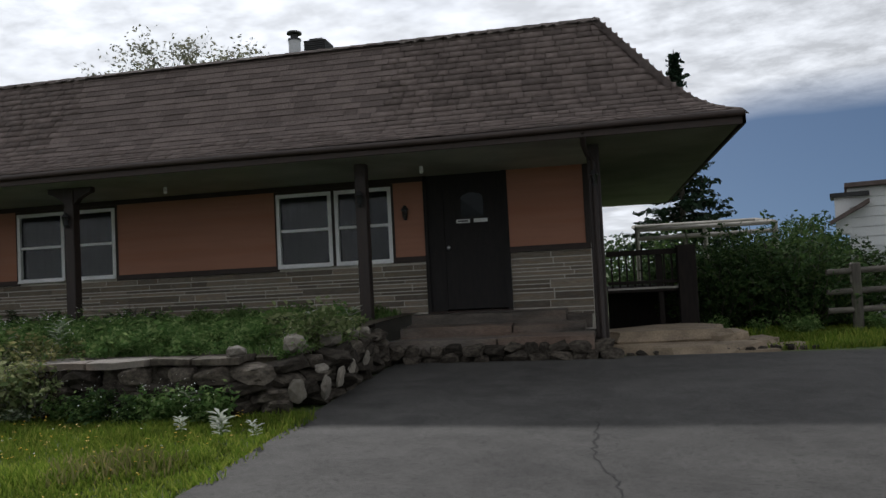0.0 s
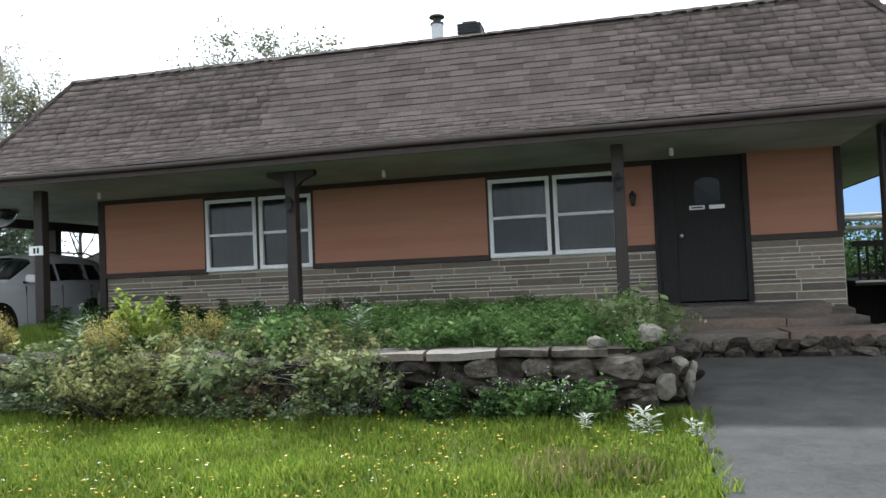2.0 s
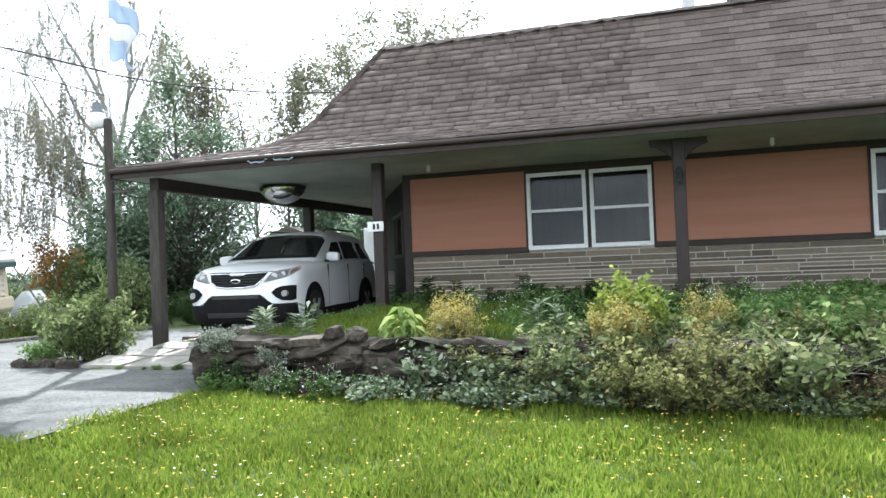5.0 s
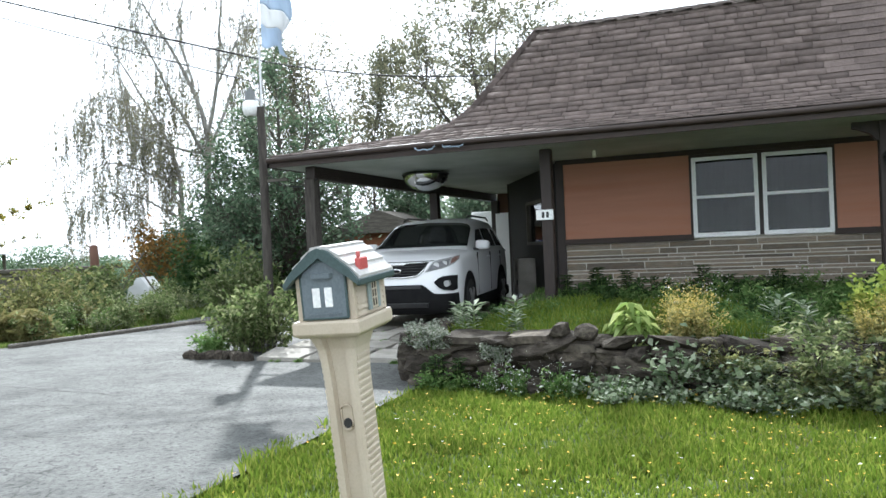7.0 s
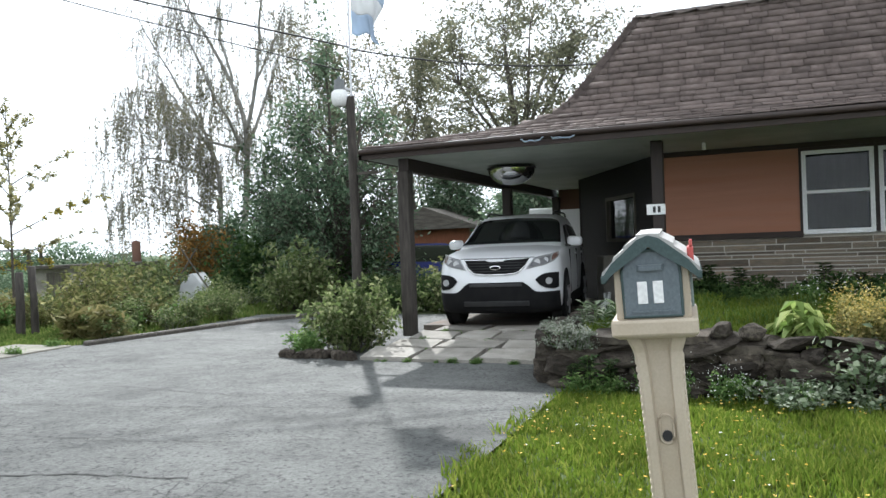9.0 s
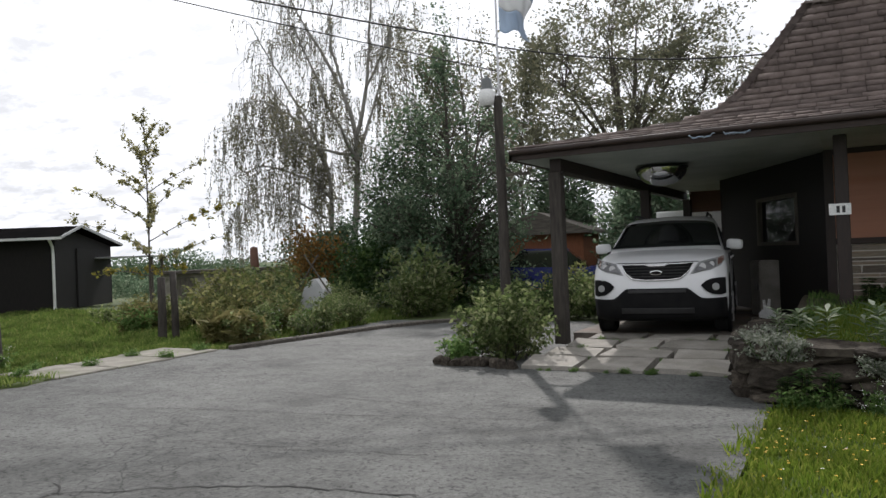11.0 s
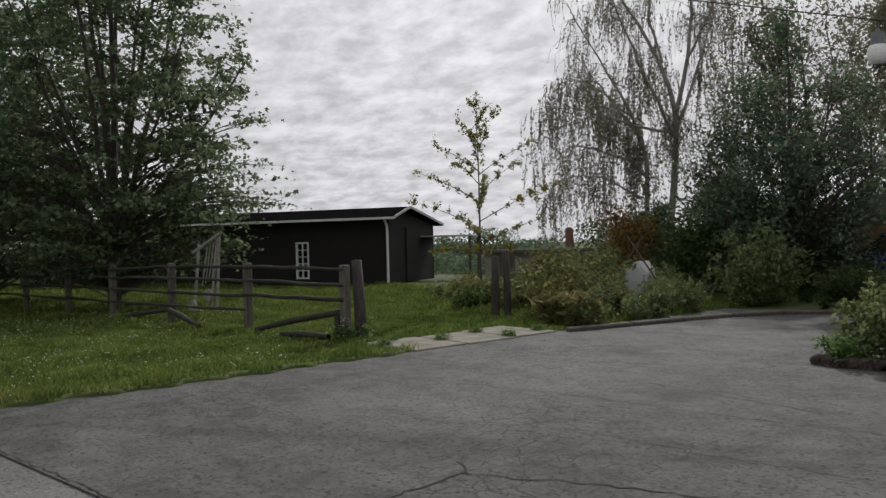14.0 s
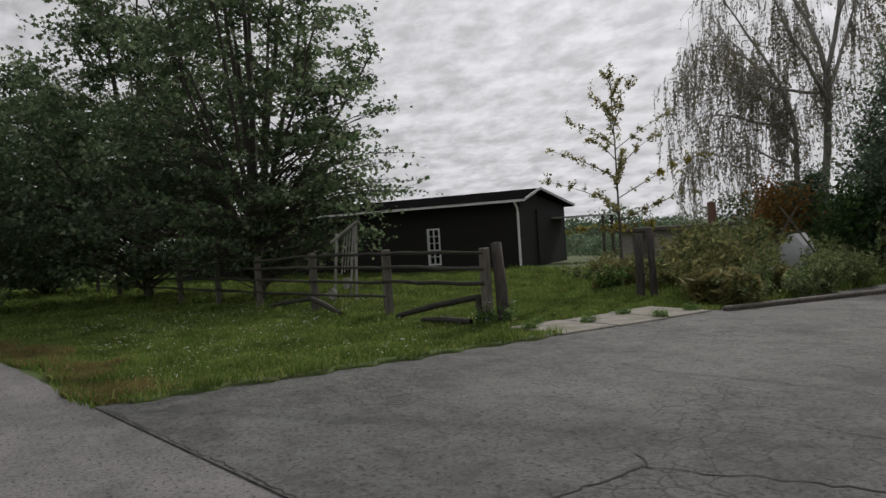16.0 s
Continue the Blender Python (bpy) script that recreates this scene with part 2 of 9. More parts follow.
def mk_leaf(name, a, b, c, through_light=0.35, rough=0.75):
    """Leaves: each island its own shade between a, b and c, letting some light through."""
    m = bpy.data.materials.new(name)
    m.use_nodes = True
    tree = m.node_tree
    n, bsdf, out = tree.nodes, tree.nodes["Principled BSDF"], tree.nodes["Material Output"]
    geo, ramp = n.new("ShaderNodeNewGeometry"), n.new("ShaderNodeValToRGB")
    e = ramp.color_ramp.elements
    e[0].color, e[1].color = (*a, 1), (*c, 1)
    mid = e.new(0.6); mid.color = (*b, 1)
    co, big = n.new("ShaderNodeTexCoord"), n.new("ShaderNodeTexNoise")
    big.inputs["Scale"].default_value = 1.1
    hs = n.new("ShaderNodeHueSaturation"); mr = n.new("ShaderNodeMapRange")
    mr.inputs["From Min"].default_value, mr.inputs["From Max"].default_value = 0.3, 0.7
    mr.inputs["To Min"].default_value, mr.inputs["To Max"].default_value = 0.7, 1.3
    tr, ms = n.new("ShaderNodeBsdfTranslucent"), n.new("ShaderNodeMixShader")
    ms.inputs[0].default_value = through_light
    bsdf.inputs["Roughness"].default_value = rough
    bsdf.inputs["Specular IOR Level"].default_value = 0.15
    link_all(tree, (geo.outputs["Random Per Island"], ramp.inputs[0]), (co.outputs["Object"], big.inputs["Vector"]), (big.outputs["Fac"], mr.inputs["Value"]),
             (mr.outputs[0], hs.inputs["Value"]), (ramp.outputs[0], hs.inputs["Color"]), (hs.outputs[0], bsdf.inputs["Base Color"]), (hs.outputs[0], tr.inputs["Color"]),
             (bsdf.outputs[0], ms.inputs[1]), (tr.outputs[0], ms.inputs[2]), (ms.outputs[0], out.inputs[0]))
    return m


def mk_glass(name, tint, rough=0.03, clear=0.5):
    """A pane: mirror gloss over a part-clear, tinted sheet."""
    m = bpy.data.materials.new(name)
    m.use_nodes = True
    tree = m.node_tree
    n, bsdf, out = tree.nodes, tree.nodes["Principled BSDF"], tree.nodes["Material Output"]
    bsdf.inputs["Base Color"].default_value = (*tint, 1)
    bsdf.inputs["Roughness"].default_value = rough
    bsdf.inputs["IOR"].default_value = 1.5
    tr, ms = n.new("ShaderNodeBsdfTransparent"), n.new("ShaderNodeMixShader")
    tr.inputs[0].default_value = (0.8, 0.85, 0.85, 1)
    ms.inputs[0].default_value = clear
    link_all(tree, (bsdf.outputs[0], ms.inputs[1]), (tr.outputs[0], ms.inputs[2]), (ms.outputs[0], out.inputs[0]))
    return m


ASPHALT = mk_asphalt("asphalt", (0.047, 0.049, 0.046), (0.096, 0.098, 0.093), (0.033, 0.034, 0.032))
# east drive: the house's shade is partly put into this darker asphalt colour
ASPHALT_EAST = mk_asphalt("shade_darkened_asphalt", (0.028, 0.0265, 0.0245), (0.052, 0.0495, 0.046), (0.021, 0.020, 0.019), 0.0, 0.5)
ROADMAT = mk_asphalt("road_asphalt", (0.095, 0.093, 0.091), (0.145, 0.142, 0.138), (0.068, 0.066, 0.064), 0.1)
SOIL = mk("turf_soil", (0.035, 0.06, 0.012), (0.07, 0.10, 0.02), 3.0, 0.95, 0.6, 40, c=(0.10, 0.085, 0.04), cscale=0.5, camt=0.45)
EARTH = mk("earth", (0.05, 0.042, 0.03), (0.09, 0.075, 0.05), 5.0, 0.95, 0.6, 50)
STONE = mk("ledge_stone", (0.135, 0.115, 0.09), (0.235, 0.20, 0.16), 7.0, 0.85, 0.6, 60, vary=0.42, c=(0.24, 0.16, 0.085), cscale=2.0, camt=0.45)
MORTAR = mk("mortar", (0.46, 0.43, 0.375), (0.56, 0.53, 0.465), 9.0, 0.9, 0.4, 90)
REARBOARD = mk("dull_red_board", (0.10, 0.048, 0.03), (0.14, 0.07, 0.045), 2.0, 0.7, 0.1, 50)
ORANGE = mk("orange_panel", (0.335, 0.155, 0.097), (0.39, 0.185, 0.118), 1.2, 0.65, 0.10, 50, c=(0.31, 0.12, 0.06), cscale=0.6, stretch=(1, 1, 14))
TRIM = mk("dark_brown_wood", (0.018, 0.013, 0.011), (0.034, 0.023, 0.019), 5.0, 0.6, 0.25, 80, stretch=(8, 8, 1))
TRIMH = mk("dark_brown_board", (0.022, 0.014, 0.011), (0.042, 0.026, 0.02), 5.0, 0.6, 0.25, 80, stretch=(1, 8, 8))
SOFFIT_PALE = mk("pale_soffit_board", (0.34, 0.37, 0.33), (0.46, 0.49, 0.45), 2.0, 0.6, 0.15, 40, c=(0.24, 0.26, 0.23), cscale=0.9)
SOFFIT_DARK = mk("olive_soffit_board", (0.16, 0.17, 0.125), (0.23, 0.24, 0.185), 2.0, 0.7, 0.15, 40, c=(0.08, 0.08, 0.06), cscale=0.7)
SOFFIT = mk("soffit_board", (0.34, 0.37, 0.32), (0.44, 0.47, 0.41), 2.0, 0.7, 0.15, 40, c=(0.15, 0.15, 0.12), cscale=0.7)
SHINGLE = mk("asphalt_shingle", (0.098, 0.076, 0.068), (0.155, 0.124, 0.112), 9.0, 0.92, 0.7, 150, vary=0.24, spec=0.2, grainy=0.3)
SHINGLE_FAR = mk("asphalt_shingle_sheet", (0.098, 0.076, 0.068), (0.155, 0.124, 0.112), 9.0, 0.92, 0.7, 150, island=0.24, spec=0.2, grainy=0.3)
WHITE_VINYL = mk("white_vinyl", (0.72, 0.73, 0.72), (0.80, 0.80, 0.79), 3.0, 0.45, 0.05, 60)
PANE = mk_glass("window_glass", (0.02, 0.022, 0.022), 0.03, 0.45)
CURTAIN = mk("sheer_curtain", (0.12, 0.145, 0.115), (0.175, 0.20, 0.16), 1.5, 0.9, 0.1, 60, stretch=(12, 1, 0.6))
# the dimness indoors is painted into this colour
DIM_SHEET = mk("dim_room_sheet", (0.05, 0.05, 0.045), (0.09, 0.085, 0.075), 2.0, 0.9, 0.1, 30)
ROCK = mk("field_rock", (0.026, 0.022, 0.018), (0.078, 0.066, 0.053), 6.0, 0.95, 1.0, 30, vary=0.5, c=(0.14, 0.125, 0.10), cscale=3.0, camt=0.35, spec=0.12, grainy=0.35)
PALEROCK = mk("pale_boulder", (0.15, 0.13, 0.105), (0.26, 0.235, 0.195), 6.0, 0.9, 0.8, 34, vary=0.25, c=(0.10, 0.095, 0.08), cscale=3.0, camt=0.5)
STEPSTONE = mk("worn_step_stone", (0.065, 0.056, 0.048), (0.145, 0.124, 0.104), 3.0, 0.92, 0.9, 40, c=(0.16, 0.092, 0.06), cscale=1.1, camt=0.5, stretch=(0.5, 1, 2.5), grainy=0.3)
SANDSTONE = mk("tan_flagstone", (0.15, 0.115, 0.08), (0.27, 0.21, 0.145), 4.0, 0.9, 0.8, 50, c=(0.10, 0.085, 0.06), cscale=2.2, camt=0.5, grainy=0.25)
# brown deck timber, darkened here to include the overhang's shade
DECKWOOD = mk("shade_darkened_deck_wood", (0.008, 0.006, 0.005), (0.018, 0.013, 0.011), 5.0, 0.75, 0.3, 70, stretch=(6, 6, 1), spec=0.2)
CONCRETE = mk("worn_concrete", (0.10, 0.088, 0.075), (0.18, 0.16, 0.137), 4.0, 0.92, 0.7, 60, vary=0.2, c=(0.20, 0.115, 0.075), cscale=1.4, camt=0.45)
APRONC = mk("weathered_apron", (0.15, 0.14, 0.115), (0.26, 0.245, 0.21), 4.0, 0.92, 0.6, 60, vary=0.15, c=(0.10, 0.115, 0.05), cscale=2.5, camt=0.5)
SLABC = mk("pale_paving", (0.22, 0.205, 0.18), (0.34, 0.32, 0.285), 4.0, 0.9, 0.6, 60, vary=0.2, c=(0.16, 0.15, 0.12), cscale=1.8, camt=0.5)
OLDWOOD = mk("weathered_wood", (0.06, 0.053, 0.044), (0.14, 0.125, 0.105), 4.0, 0.85, 0.5, 60, vary=0.2, stretch=(6, 6, 1), c=(0.10, 0.12, 0.06), cscale=2.0, camt=0.3)
DARKWOOD = mk("dark_weathered_wood", (0.03, 0.026, 0.022), (0.075, 0.065, 0.056), 4.0, 0.85, 0.5, 60, stretch=(6, 6, 1))
DARKRAIL = mk("blackened_rail", (0.020, 0.019, 0.015), (0.050, 0.046, 0.037), 4.0, 0.85, 0.5, 60, vary=0.2, stretch=(1, 6, 6), c=(0.06, 0.075, 0.035), cscale=3.0, camt=0.5)
OLDWOODX = mk("weathered_rail", (0.06, 0.053, 0.044), (0.14, 0.125, 0.105), 4.0, 0.85, 0.5, 60, vary=0.2, stretch=(1, 6, 6))
BARK = mk("bark", (0.05, 0.042, 0.035), (0.11, 0.095, 0.08), 8.0, 0.95, 0.8, 40, stretch=(4, 4, 1))
PALEBARK = mk("pale_bark", (0.20, 0.19, 0.17), (0.36, 0.35, 0.32), 5.0, 0.9, 0.6, 30, stretch=(2, 2, 1))
BARNWALL = mk("barn_board", (0.010, 0.009, 0.009), (0.021, 0.018, 0.017), 4.0, 0.8, 0.3, 50, stretch=(6, 6, 1))
BARNTOP = mk("tarred_roof", (0.006, 0.006, 0.006), (0.011, 0.010, 0.010), 3.0, 0.97, 0.2, 40, spec=0.0)
BARNROOF = mk("barn_roof_metal", (0.35, 0.36, 0.37), (0.5, 0.5, 0.5), 1.0, 0.4, 0.1, 30, metal=0.3)
CARPAINT = mk("white_car_paint", (0.70, 0.71, 0.72), (0.725, 0.73, 0.74), 0.6, 0.25, 0.0, 20, rvar=0.02, spec=0.6, grainy=0.01)
BLACKPL = mk("black_plastic", (0.014, 0.014, 0.015), (0.03, 0.03, 0.03), 6.0, 0.55, 0.15, 120)
CARTRIM = mk("matt_bumper_plastic", (0.007, 0.007, 0.008), (0.014, 0.014, 0.014), 6.0, 0.85, 0.1, 120, spec=0.12)
RUBBER = mk("tyre_rubber", (0.012, 0.012, 0.012), (0.025, 0.025, 0.025), 9.0, 0.85, 0.3, 90)
ALLOY = mk("alloy_wheel", (0.45, 0.45, 0.46), (0.55, 0.55, 0.56), 4.0, 0.3, 0.03, 60, metal=0.9)
CHROME = mk("chrome", (0.7, 0.7, 0.7), (0.78, 0.78, 0.78), 4.0, 0.12, 0.0, 60, metal=1.0)
CARGLASS = mk_glass("car_glass", (0.012, 0.014, 0.014), 0.03, 0.0)
HEADBOWL = mk("smoky_lamp_bowl", (0.10, 0.10, 0.105), (0.17, 0.17, 0.175), 5.0, 0.3, 0.0, 40)
LENS = mk_glass("lamp_lens", (0.5, 0.5, 0.5), 0.08, 0.4)
ORANGELENS = mk("amber_lens", (0.14, 0.085, 0.07), (0.19, 0.115, 0.095), 4.0, 0.2, 0.0, 40)

LEAF_GREEN = mk_leaf("leaf_green", (0.072, 0.145, 0.040), (0.138, 0.235, 0.070), (0.26, 0.34, 0.13), 0.55)
# the ramp's pale end paints sun glints onto single leaves
LEAF_SUN_TONED = mk_leaf("leaf_sun_toned", (0.085, 0.13, 0.065), (0.20, 0.25, 0.15), (0.50, 0.54, 0.42), 0.35)
LEAF_DROOP = mk_leaf("leaf_fresh", (0.16, 0.24, 0.06), (0.27, 0.36, 0.10), (0.42, 0.48, 0.18), 0.5)
LEAF_DARK = mk_leaf("leaf_dark", (0.022, 0.05, 0.016), (0.04, 0.075, 0.022), (0.08, 0.12, 0.038), 0.35)
LEAF_BIRCH = mk_leaf("leaf_birch", (0.13, 0.135, 0.085), (0.19, 0.185, 0.12), (0.27, 0.24, 0.15), 0.55)
LEAF_WALNUT = mk_leaf("leaf_walnut", (0.115, 0.12, 0.08), (0.18, 0.185, 0.125), (0.27, 0.255, 0.17), 0.42)
LEAF_YELLOW = mk_leaf("leaf_yellow", (0.14, 0.15, 0.03), (0.24, 0.22, 0.05), (0.42, 0.32, 0.06), 0.4)
LEAF_GOLD = mk_leaf("leaf_gold", (0.19, 0.195, 0.07), (0.31, 0.285, 0.11), (0.45, 0.38, 0.17), 0.5)
LEAF_RUST = mk_leaf("leaf_rust", (0.075, 0.065, 0.035), (0.12, 0.09, 0.05), (0.18, 0.125, 0.07), 0.3)
LEAF_OLIVE = mk_leaf("leaf_olive", (0.1, 0.12, 0.04), (0.19, 0.2, 0.075), (0.37, 0.34, 0.16), 0.55)
LEAF_SHRUB = mk_leaf("leaf_shrub", (0.075, 0.115, 0.04), (0.15, 0.195, 0.07), (0.33, 0.35, 0.19), 0.55)
LEAF_LIME = mk_leaf("leaf_lime", (0.17, 0.23, 0.04), (0.27, 0.33, 0.07), (0.40, 0.42, 0.11), 0.45)
# whitish all through: sunlight on the leaves is put into the colour
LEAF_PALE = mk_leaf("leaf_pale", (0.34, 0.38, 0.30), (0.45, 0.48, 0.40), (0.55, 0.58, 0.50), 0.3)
LEAF_GREY = mk_leaf("leaf_grey", (0.075, 0.11, 0.042), (0.15, 0.185, 0.075), (0.33, 0.35, 0.18), 0.45)
LEAF_SAPLING = mk_leaf("leaf_sapling", (0.2, 0.2, 0.09), (0.29, 0.28, 0.14), (0.42, 0.37, 0.18), 0.5)
LEAF_SILVER = mk_leaf("leaf_silver", (0.14, 0.17, 0.12), (0.22, 0.24, 0.19), (0.34, 0.35, 0.30), 0.25)
LEAF_POPLAR = mk_leaf("leaf_poplar", (0.062, 0.105, 0.062), (0.12, 0.18, 0.108), (0.26, 0.32, 0.215), 0.5)
NEEDLE = mk_leaf("needle", (0.008, 0.02, 0.012), (0.014, 0.03, 0.016), (0.025, 0.045, 0.022), 0.1)
LEAF_MAPLE = mk_leaf("leaf_maple", (0.06, 0.1, 0.05), (0.125, 0.18, 0.088), (0.27, 0.32, 0.2), 0.55)
LEAF_RUST_TREE = mk_leaf("leaf_autumn", (0.14, 0.09, 0.03), (0.24, 0.13, 0.04), (0.34, 0.19, 0.06), 0.4)
GRASS = mk_leaf("grass_blade", (0.085, 0.142, 0.017), (0.146, 0.205, 0.028), (0.24, 0.265, 0.055), 0.5)
GRASS_WEST = mk_leaf("paddock_grass_blade", (0.075, 0.128, 0.026), (0.128, 0.185, 0.042), (0.225, 0.25, 0.085), 0.45)
GRASS_TAN = mk_leaf("grass_tan", (0.115, 0.095, 0.035), (0.19, 0.15, 0.062), (0.29, 0.24, 0.11), 0.35)
GRASS_DRY = mk_leaf("grass_dry", (0.12, 0.125, 0.045), (0.18, 0.17, 0.065), (0.28, 0.24, 0.11), 0.35)
PETAL_W = mk("white_petal", (0.72, 0.72, 0.68), (0.8, 0.8, 0.75), 5.0, 0.6, 0.0, 50)
PLUME = mk("faded_plume", (0.42, 0.32, 0.075), (0.55, 0.44, 0.13), 5.0, 0.8, 0.0, 50)
PETAL_Y = mk("yellow_petal", (0.60, 0.36, 0.03), (0.70, 0.46, 0.06), 5.0, 0.6, 0.0, 50)


# ---- mesh helpers ----
def finish(bm, name, smooth=False):
    me = bpy.data.meshes.new(name)
    bmesh.ops.recalc_face_normals(bm, faces=bm.faces[:])
    bm.to_mesh(me)
    bm.free()
    if smooth:
        me.polygons.foreach_set("use_smooth", [True] * len(me.polygons))
    return me


def part(name, bm, material=None, parent=None, label="", smooth=False):
    """One mesh object out of a bmesh, under a thing or a part."""
    me = bm if isinstance(bm, bpy.types.Mesh) else finish(bm, name, smooth)
    if material is not None and not me.materials:
        me.materials.append(material)
    ob = new(name, me)
    if parent is not None:
        ob.parent = parent
    if label:
        tagged(ob, label)
    return ob


def thing(name, place=(0, 0, 0), rz=0.0, label="", category="", group="", kind=""):
    ob = new(name)
    ob.empty_display_size = 0.2
    ob.matrix_basis = pose(*place, 0, 0, rz)
    return tagged(ob, label, category, group, kind)


def box(bm, x0, y0, z0, x1, y1, z1, bevel=0.0, turn=None):
    vs = [bm.verts.new((x, y, z)) for z in (z0, z1) for x, y in ((x0, y0), (x1, y0), (x1, y1), (x0, y1))]
    fs = [bm.faces.new([vs[i] for i in f]) for f in ((3, 2, 1, 0), (4, 5, 6, 7), (0, 1, 5, 4), (1, 2, 6, 5), (2, 3, 7, 6), (3, 0, 4, 7))]
    if turn is not None:
        bmesh.ops.transform(bm, matrix=turn, verts=vs)
    if bevel:
        es = list({e for f in fs for e in f.edges})
        bmesh.ops.bevel(bm, geom=es, offset=bevel, segments=1, affect="EDGES")
    return bm


def boxes(*items, bevel=0.0):
    bm = bmesh.new()
    for it in items:
        box(bm, *it, bevel=bevel)
    return bm


def npmesh(name, verts, faces, material, smooth=False):
    """A mesh out of arrays: verts (n, 3), faces (m, k)."""
    verts, faces = np.asarray(verts, np.float32), np.asarray(faces, np.int32)
    me = bpy.data.meshes.new(name)
    me.vertices.add(len(verts))
    me.vertices.foreach_set("co", verts.ravel())
    k = faces.shape[1]
    me.loops.add(faces.size)
    me.loops.foreach_set("vertex_index", faces.ravel())
    me.polygons.add(len(faces))
    me.polygons.foreach_set("loop_start", np.arange(0, faces.size, k, dtype=np.int32))
    if smooth:
        me.polygons.foreach_set("use_smooth", np.ones(len(faces), bool))
    me.update(calc_edges=True)
    me.materials.append(material)
    return me


def tubes(lines, sides=6):
    """Arrays for tapered tubes along lines of (points, radii)."""
    vs, fs, base = [], [], 0
    ang = np.linspace(0, 2 * np.pi, sides, endpoint=False)
    for pts, rad in lines:
        p = np.asarray(pts, float)
        d = np.gradient(p, axis=0)
        d /= np.linalg.norm(d, axis=1, keepdims=True) + 1e-9
        ref = np.where(np.abs(d[:, 2:3]) > 0.9, [[1.0, 0, 0]], [[0, 0, 1.0]])
        u = np.cross(d, ref); u /= np.linalg.norm(u, axis=1, keepdims=True) + 1e-9
        w = np.cross(d, u)
        r = np.asarray(rad, float)[:, None, None]
        ring = p[:, None] + r * (np.cos(ang)[None, :, None] * u[:, None] + np.sin(ang)[None, :, None] * w[:, None])
        vs.append(ring.reshape(-1, 3))
        n = len(p)
        i, j = np.meshgrid(np.arange(n - 1), np.arange(sides), indexing="ij")
        a, b = i * sides + j, i * sides + (j + 1) % sides
        fs.append(np.stack([a, b, b + sides, a + sides], -1).reshape(-1, 4) + base)
        base += n * sides
    return np.concatenate(vs), np.concatenate(fs)


def leaf_arrays(centres, size, rng, flat=0.0, long=1.6, droop=0.0):
    """Arrays for folded diamond leaves of varied size and tilt round the centres."""
    c = np.asarray(centres, float)
    n = len(c)
    d = rng.normal(size=(n, 3)); d[:, 2] = d[:, 2] * (1 - flat) - droop
    d /= np.linalg.norm(d, axis=1, keepdims=True) + 1e-9
    o = rng.normal(size=(n, 3)); o[:, 2] += flat * 2
    s = np.cross(d, o); s /= np.linalg.norm(s, axis=1, keepdims=True) + 1e-9
    up = np.cross(s, d)
    k = (size * rng.uniform(0.6, 1.35, n))[:, None]
    tip, tail = c + d * k * long * 0.5, c - d * k * long * 0.5
    l, r = c + s * k * 0.42 + up * k * 0.12, c - s * k * 0.42 + up * k * 0.12
    v = np.stack([tail, l, tip, r], 1).reshape(-1, 3)
    return v, np.arange(4 * n).reshape(-1, 4)


def smooth01(v, lo, hi):
    k = np.clip((np.asarray(v, float) - lo) / (hi - lo), 0, 1)
    return k * k * (3 - 2 * k)


def lerp_table(v, xs, ys):
    return np.interp(v, xs, ys)


# ---- ground ----
def ground_z(x, y):
    """Height of drive, lawn and road."""
    x, y = np.asarray(x, float), np.asarray(y, float)
    road = -0.27 * np.clip((x + 12.0) / 12.0, 0, 1)
    k = smooth01(y, 4.0, 11.0)
    return road * (1 - k) + 0.02 * k * smooth01(x, -12, -9)


def axis(stops):
    out = []
    for a, b, s in stops:
        out += list(np.arange(a, b, s))
    return np.array(out + [stops[-1][1]])


def sheet(name, xs, ys, lift, material, height=ground_z, keep=None):
    gx, gy = np.meshgrid(xs, ys, indexing="ij")
    v = np.stack([gx, gy, height(gx, gy) + lift], -1).reshape(-1, 3)
    i, j = np.meshgrid(np.arange(len(xs) - 1), np.arange(len(ys) - 1), indexing="ij")
    a = i * len(ys) + j
    f = np.stack([a, a + len(ys), a + len(ys) + 1, a + 1], -1).reshape(-1, 4)
    return npmesh(name, v, f, material, True)


tagged(part("ground", sheet("ground", axis([(-900, -120, 60), (-120, -30, 5), (-30, 12, 0.5), (12, 100, 5), (100, 900, 60)]),
                            axis([(-900, -60, 60), (-60, -4, 4), (-4, 22, 0.5), (22, 100, 5), (100, 900, 60)]), -0.02, SOIL), None),
       "grassy soil of a rural yard reaching the fields", "ground", kind="structure")


def strip(name, xs, left, right, lift, material, label, category):
    """A paved strip between two wandering edges y = left(x), y = right(x)."""
    rows = np.linspace(0, 1, 41)
    v = np.array([(x, left(x) + (right(x) - left(x)) * k, 0) for x in xs for k in rows])
    v[:, 2] = ground_z(v[:, 0], v[:, 1]) + lift
    i, j = np.meshgrid(np.arange(len(xs) - 1), np.arange(40), indexing="ij")
    a = i * 41 + j
    f = np.stack([a, a + 41, a + 42, a + 1], -1).reshape(-1, 4)
    ob = part(name, npmesh(name, v, f, material, True))
    return tagged(ob, label, category, kind="structure")


def wob(v, seed, amp=0.05):
    return amp * (noise.noise((v * 1.3, seed, 0)) + 0.5 * noise.noise((v * 5.1, seed, 4)))


def road_edge(x):
    """The verge line of the road, which bends a little before the lawns."""
    x = np.asarray(x, float)
    return np.where(x < -12, 2.03 + 0.15 * (x + 16.3), 2.675 + 0.06 * (x + 12))


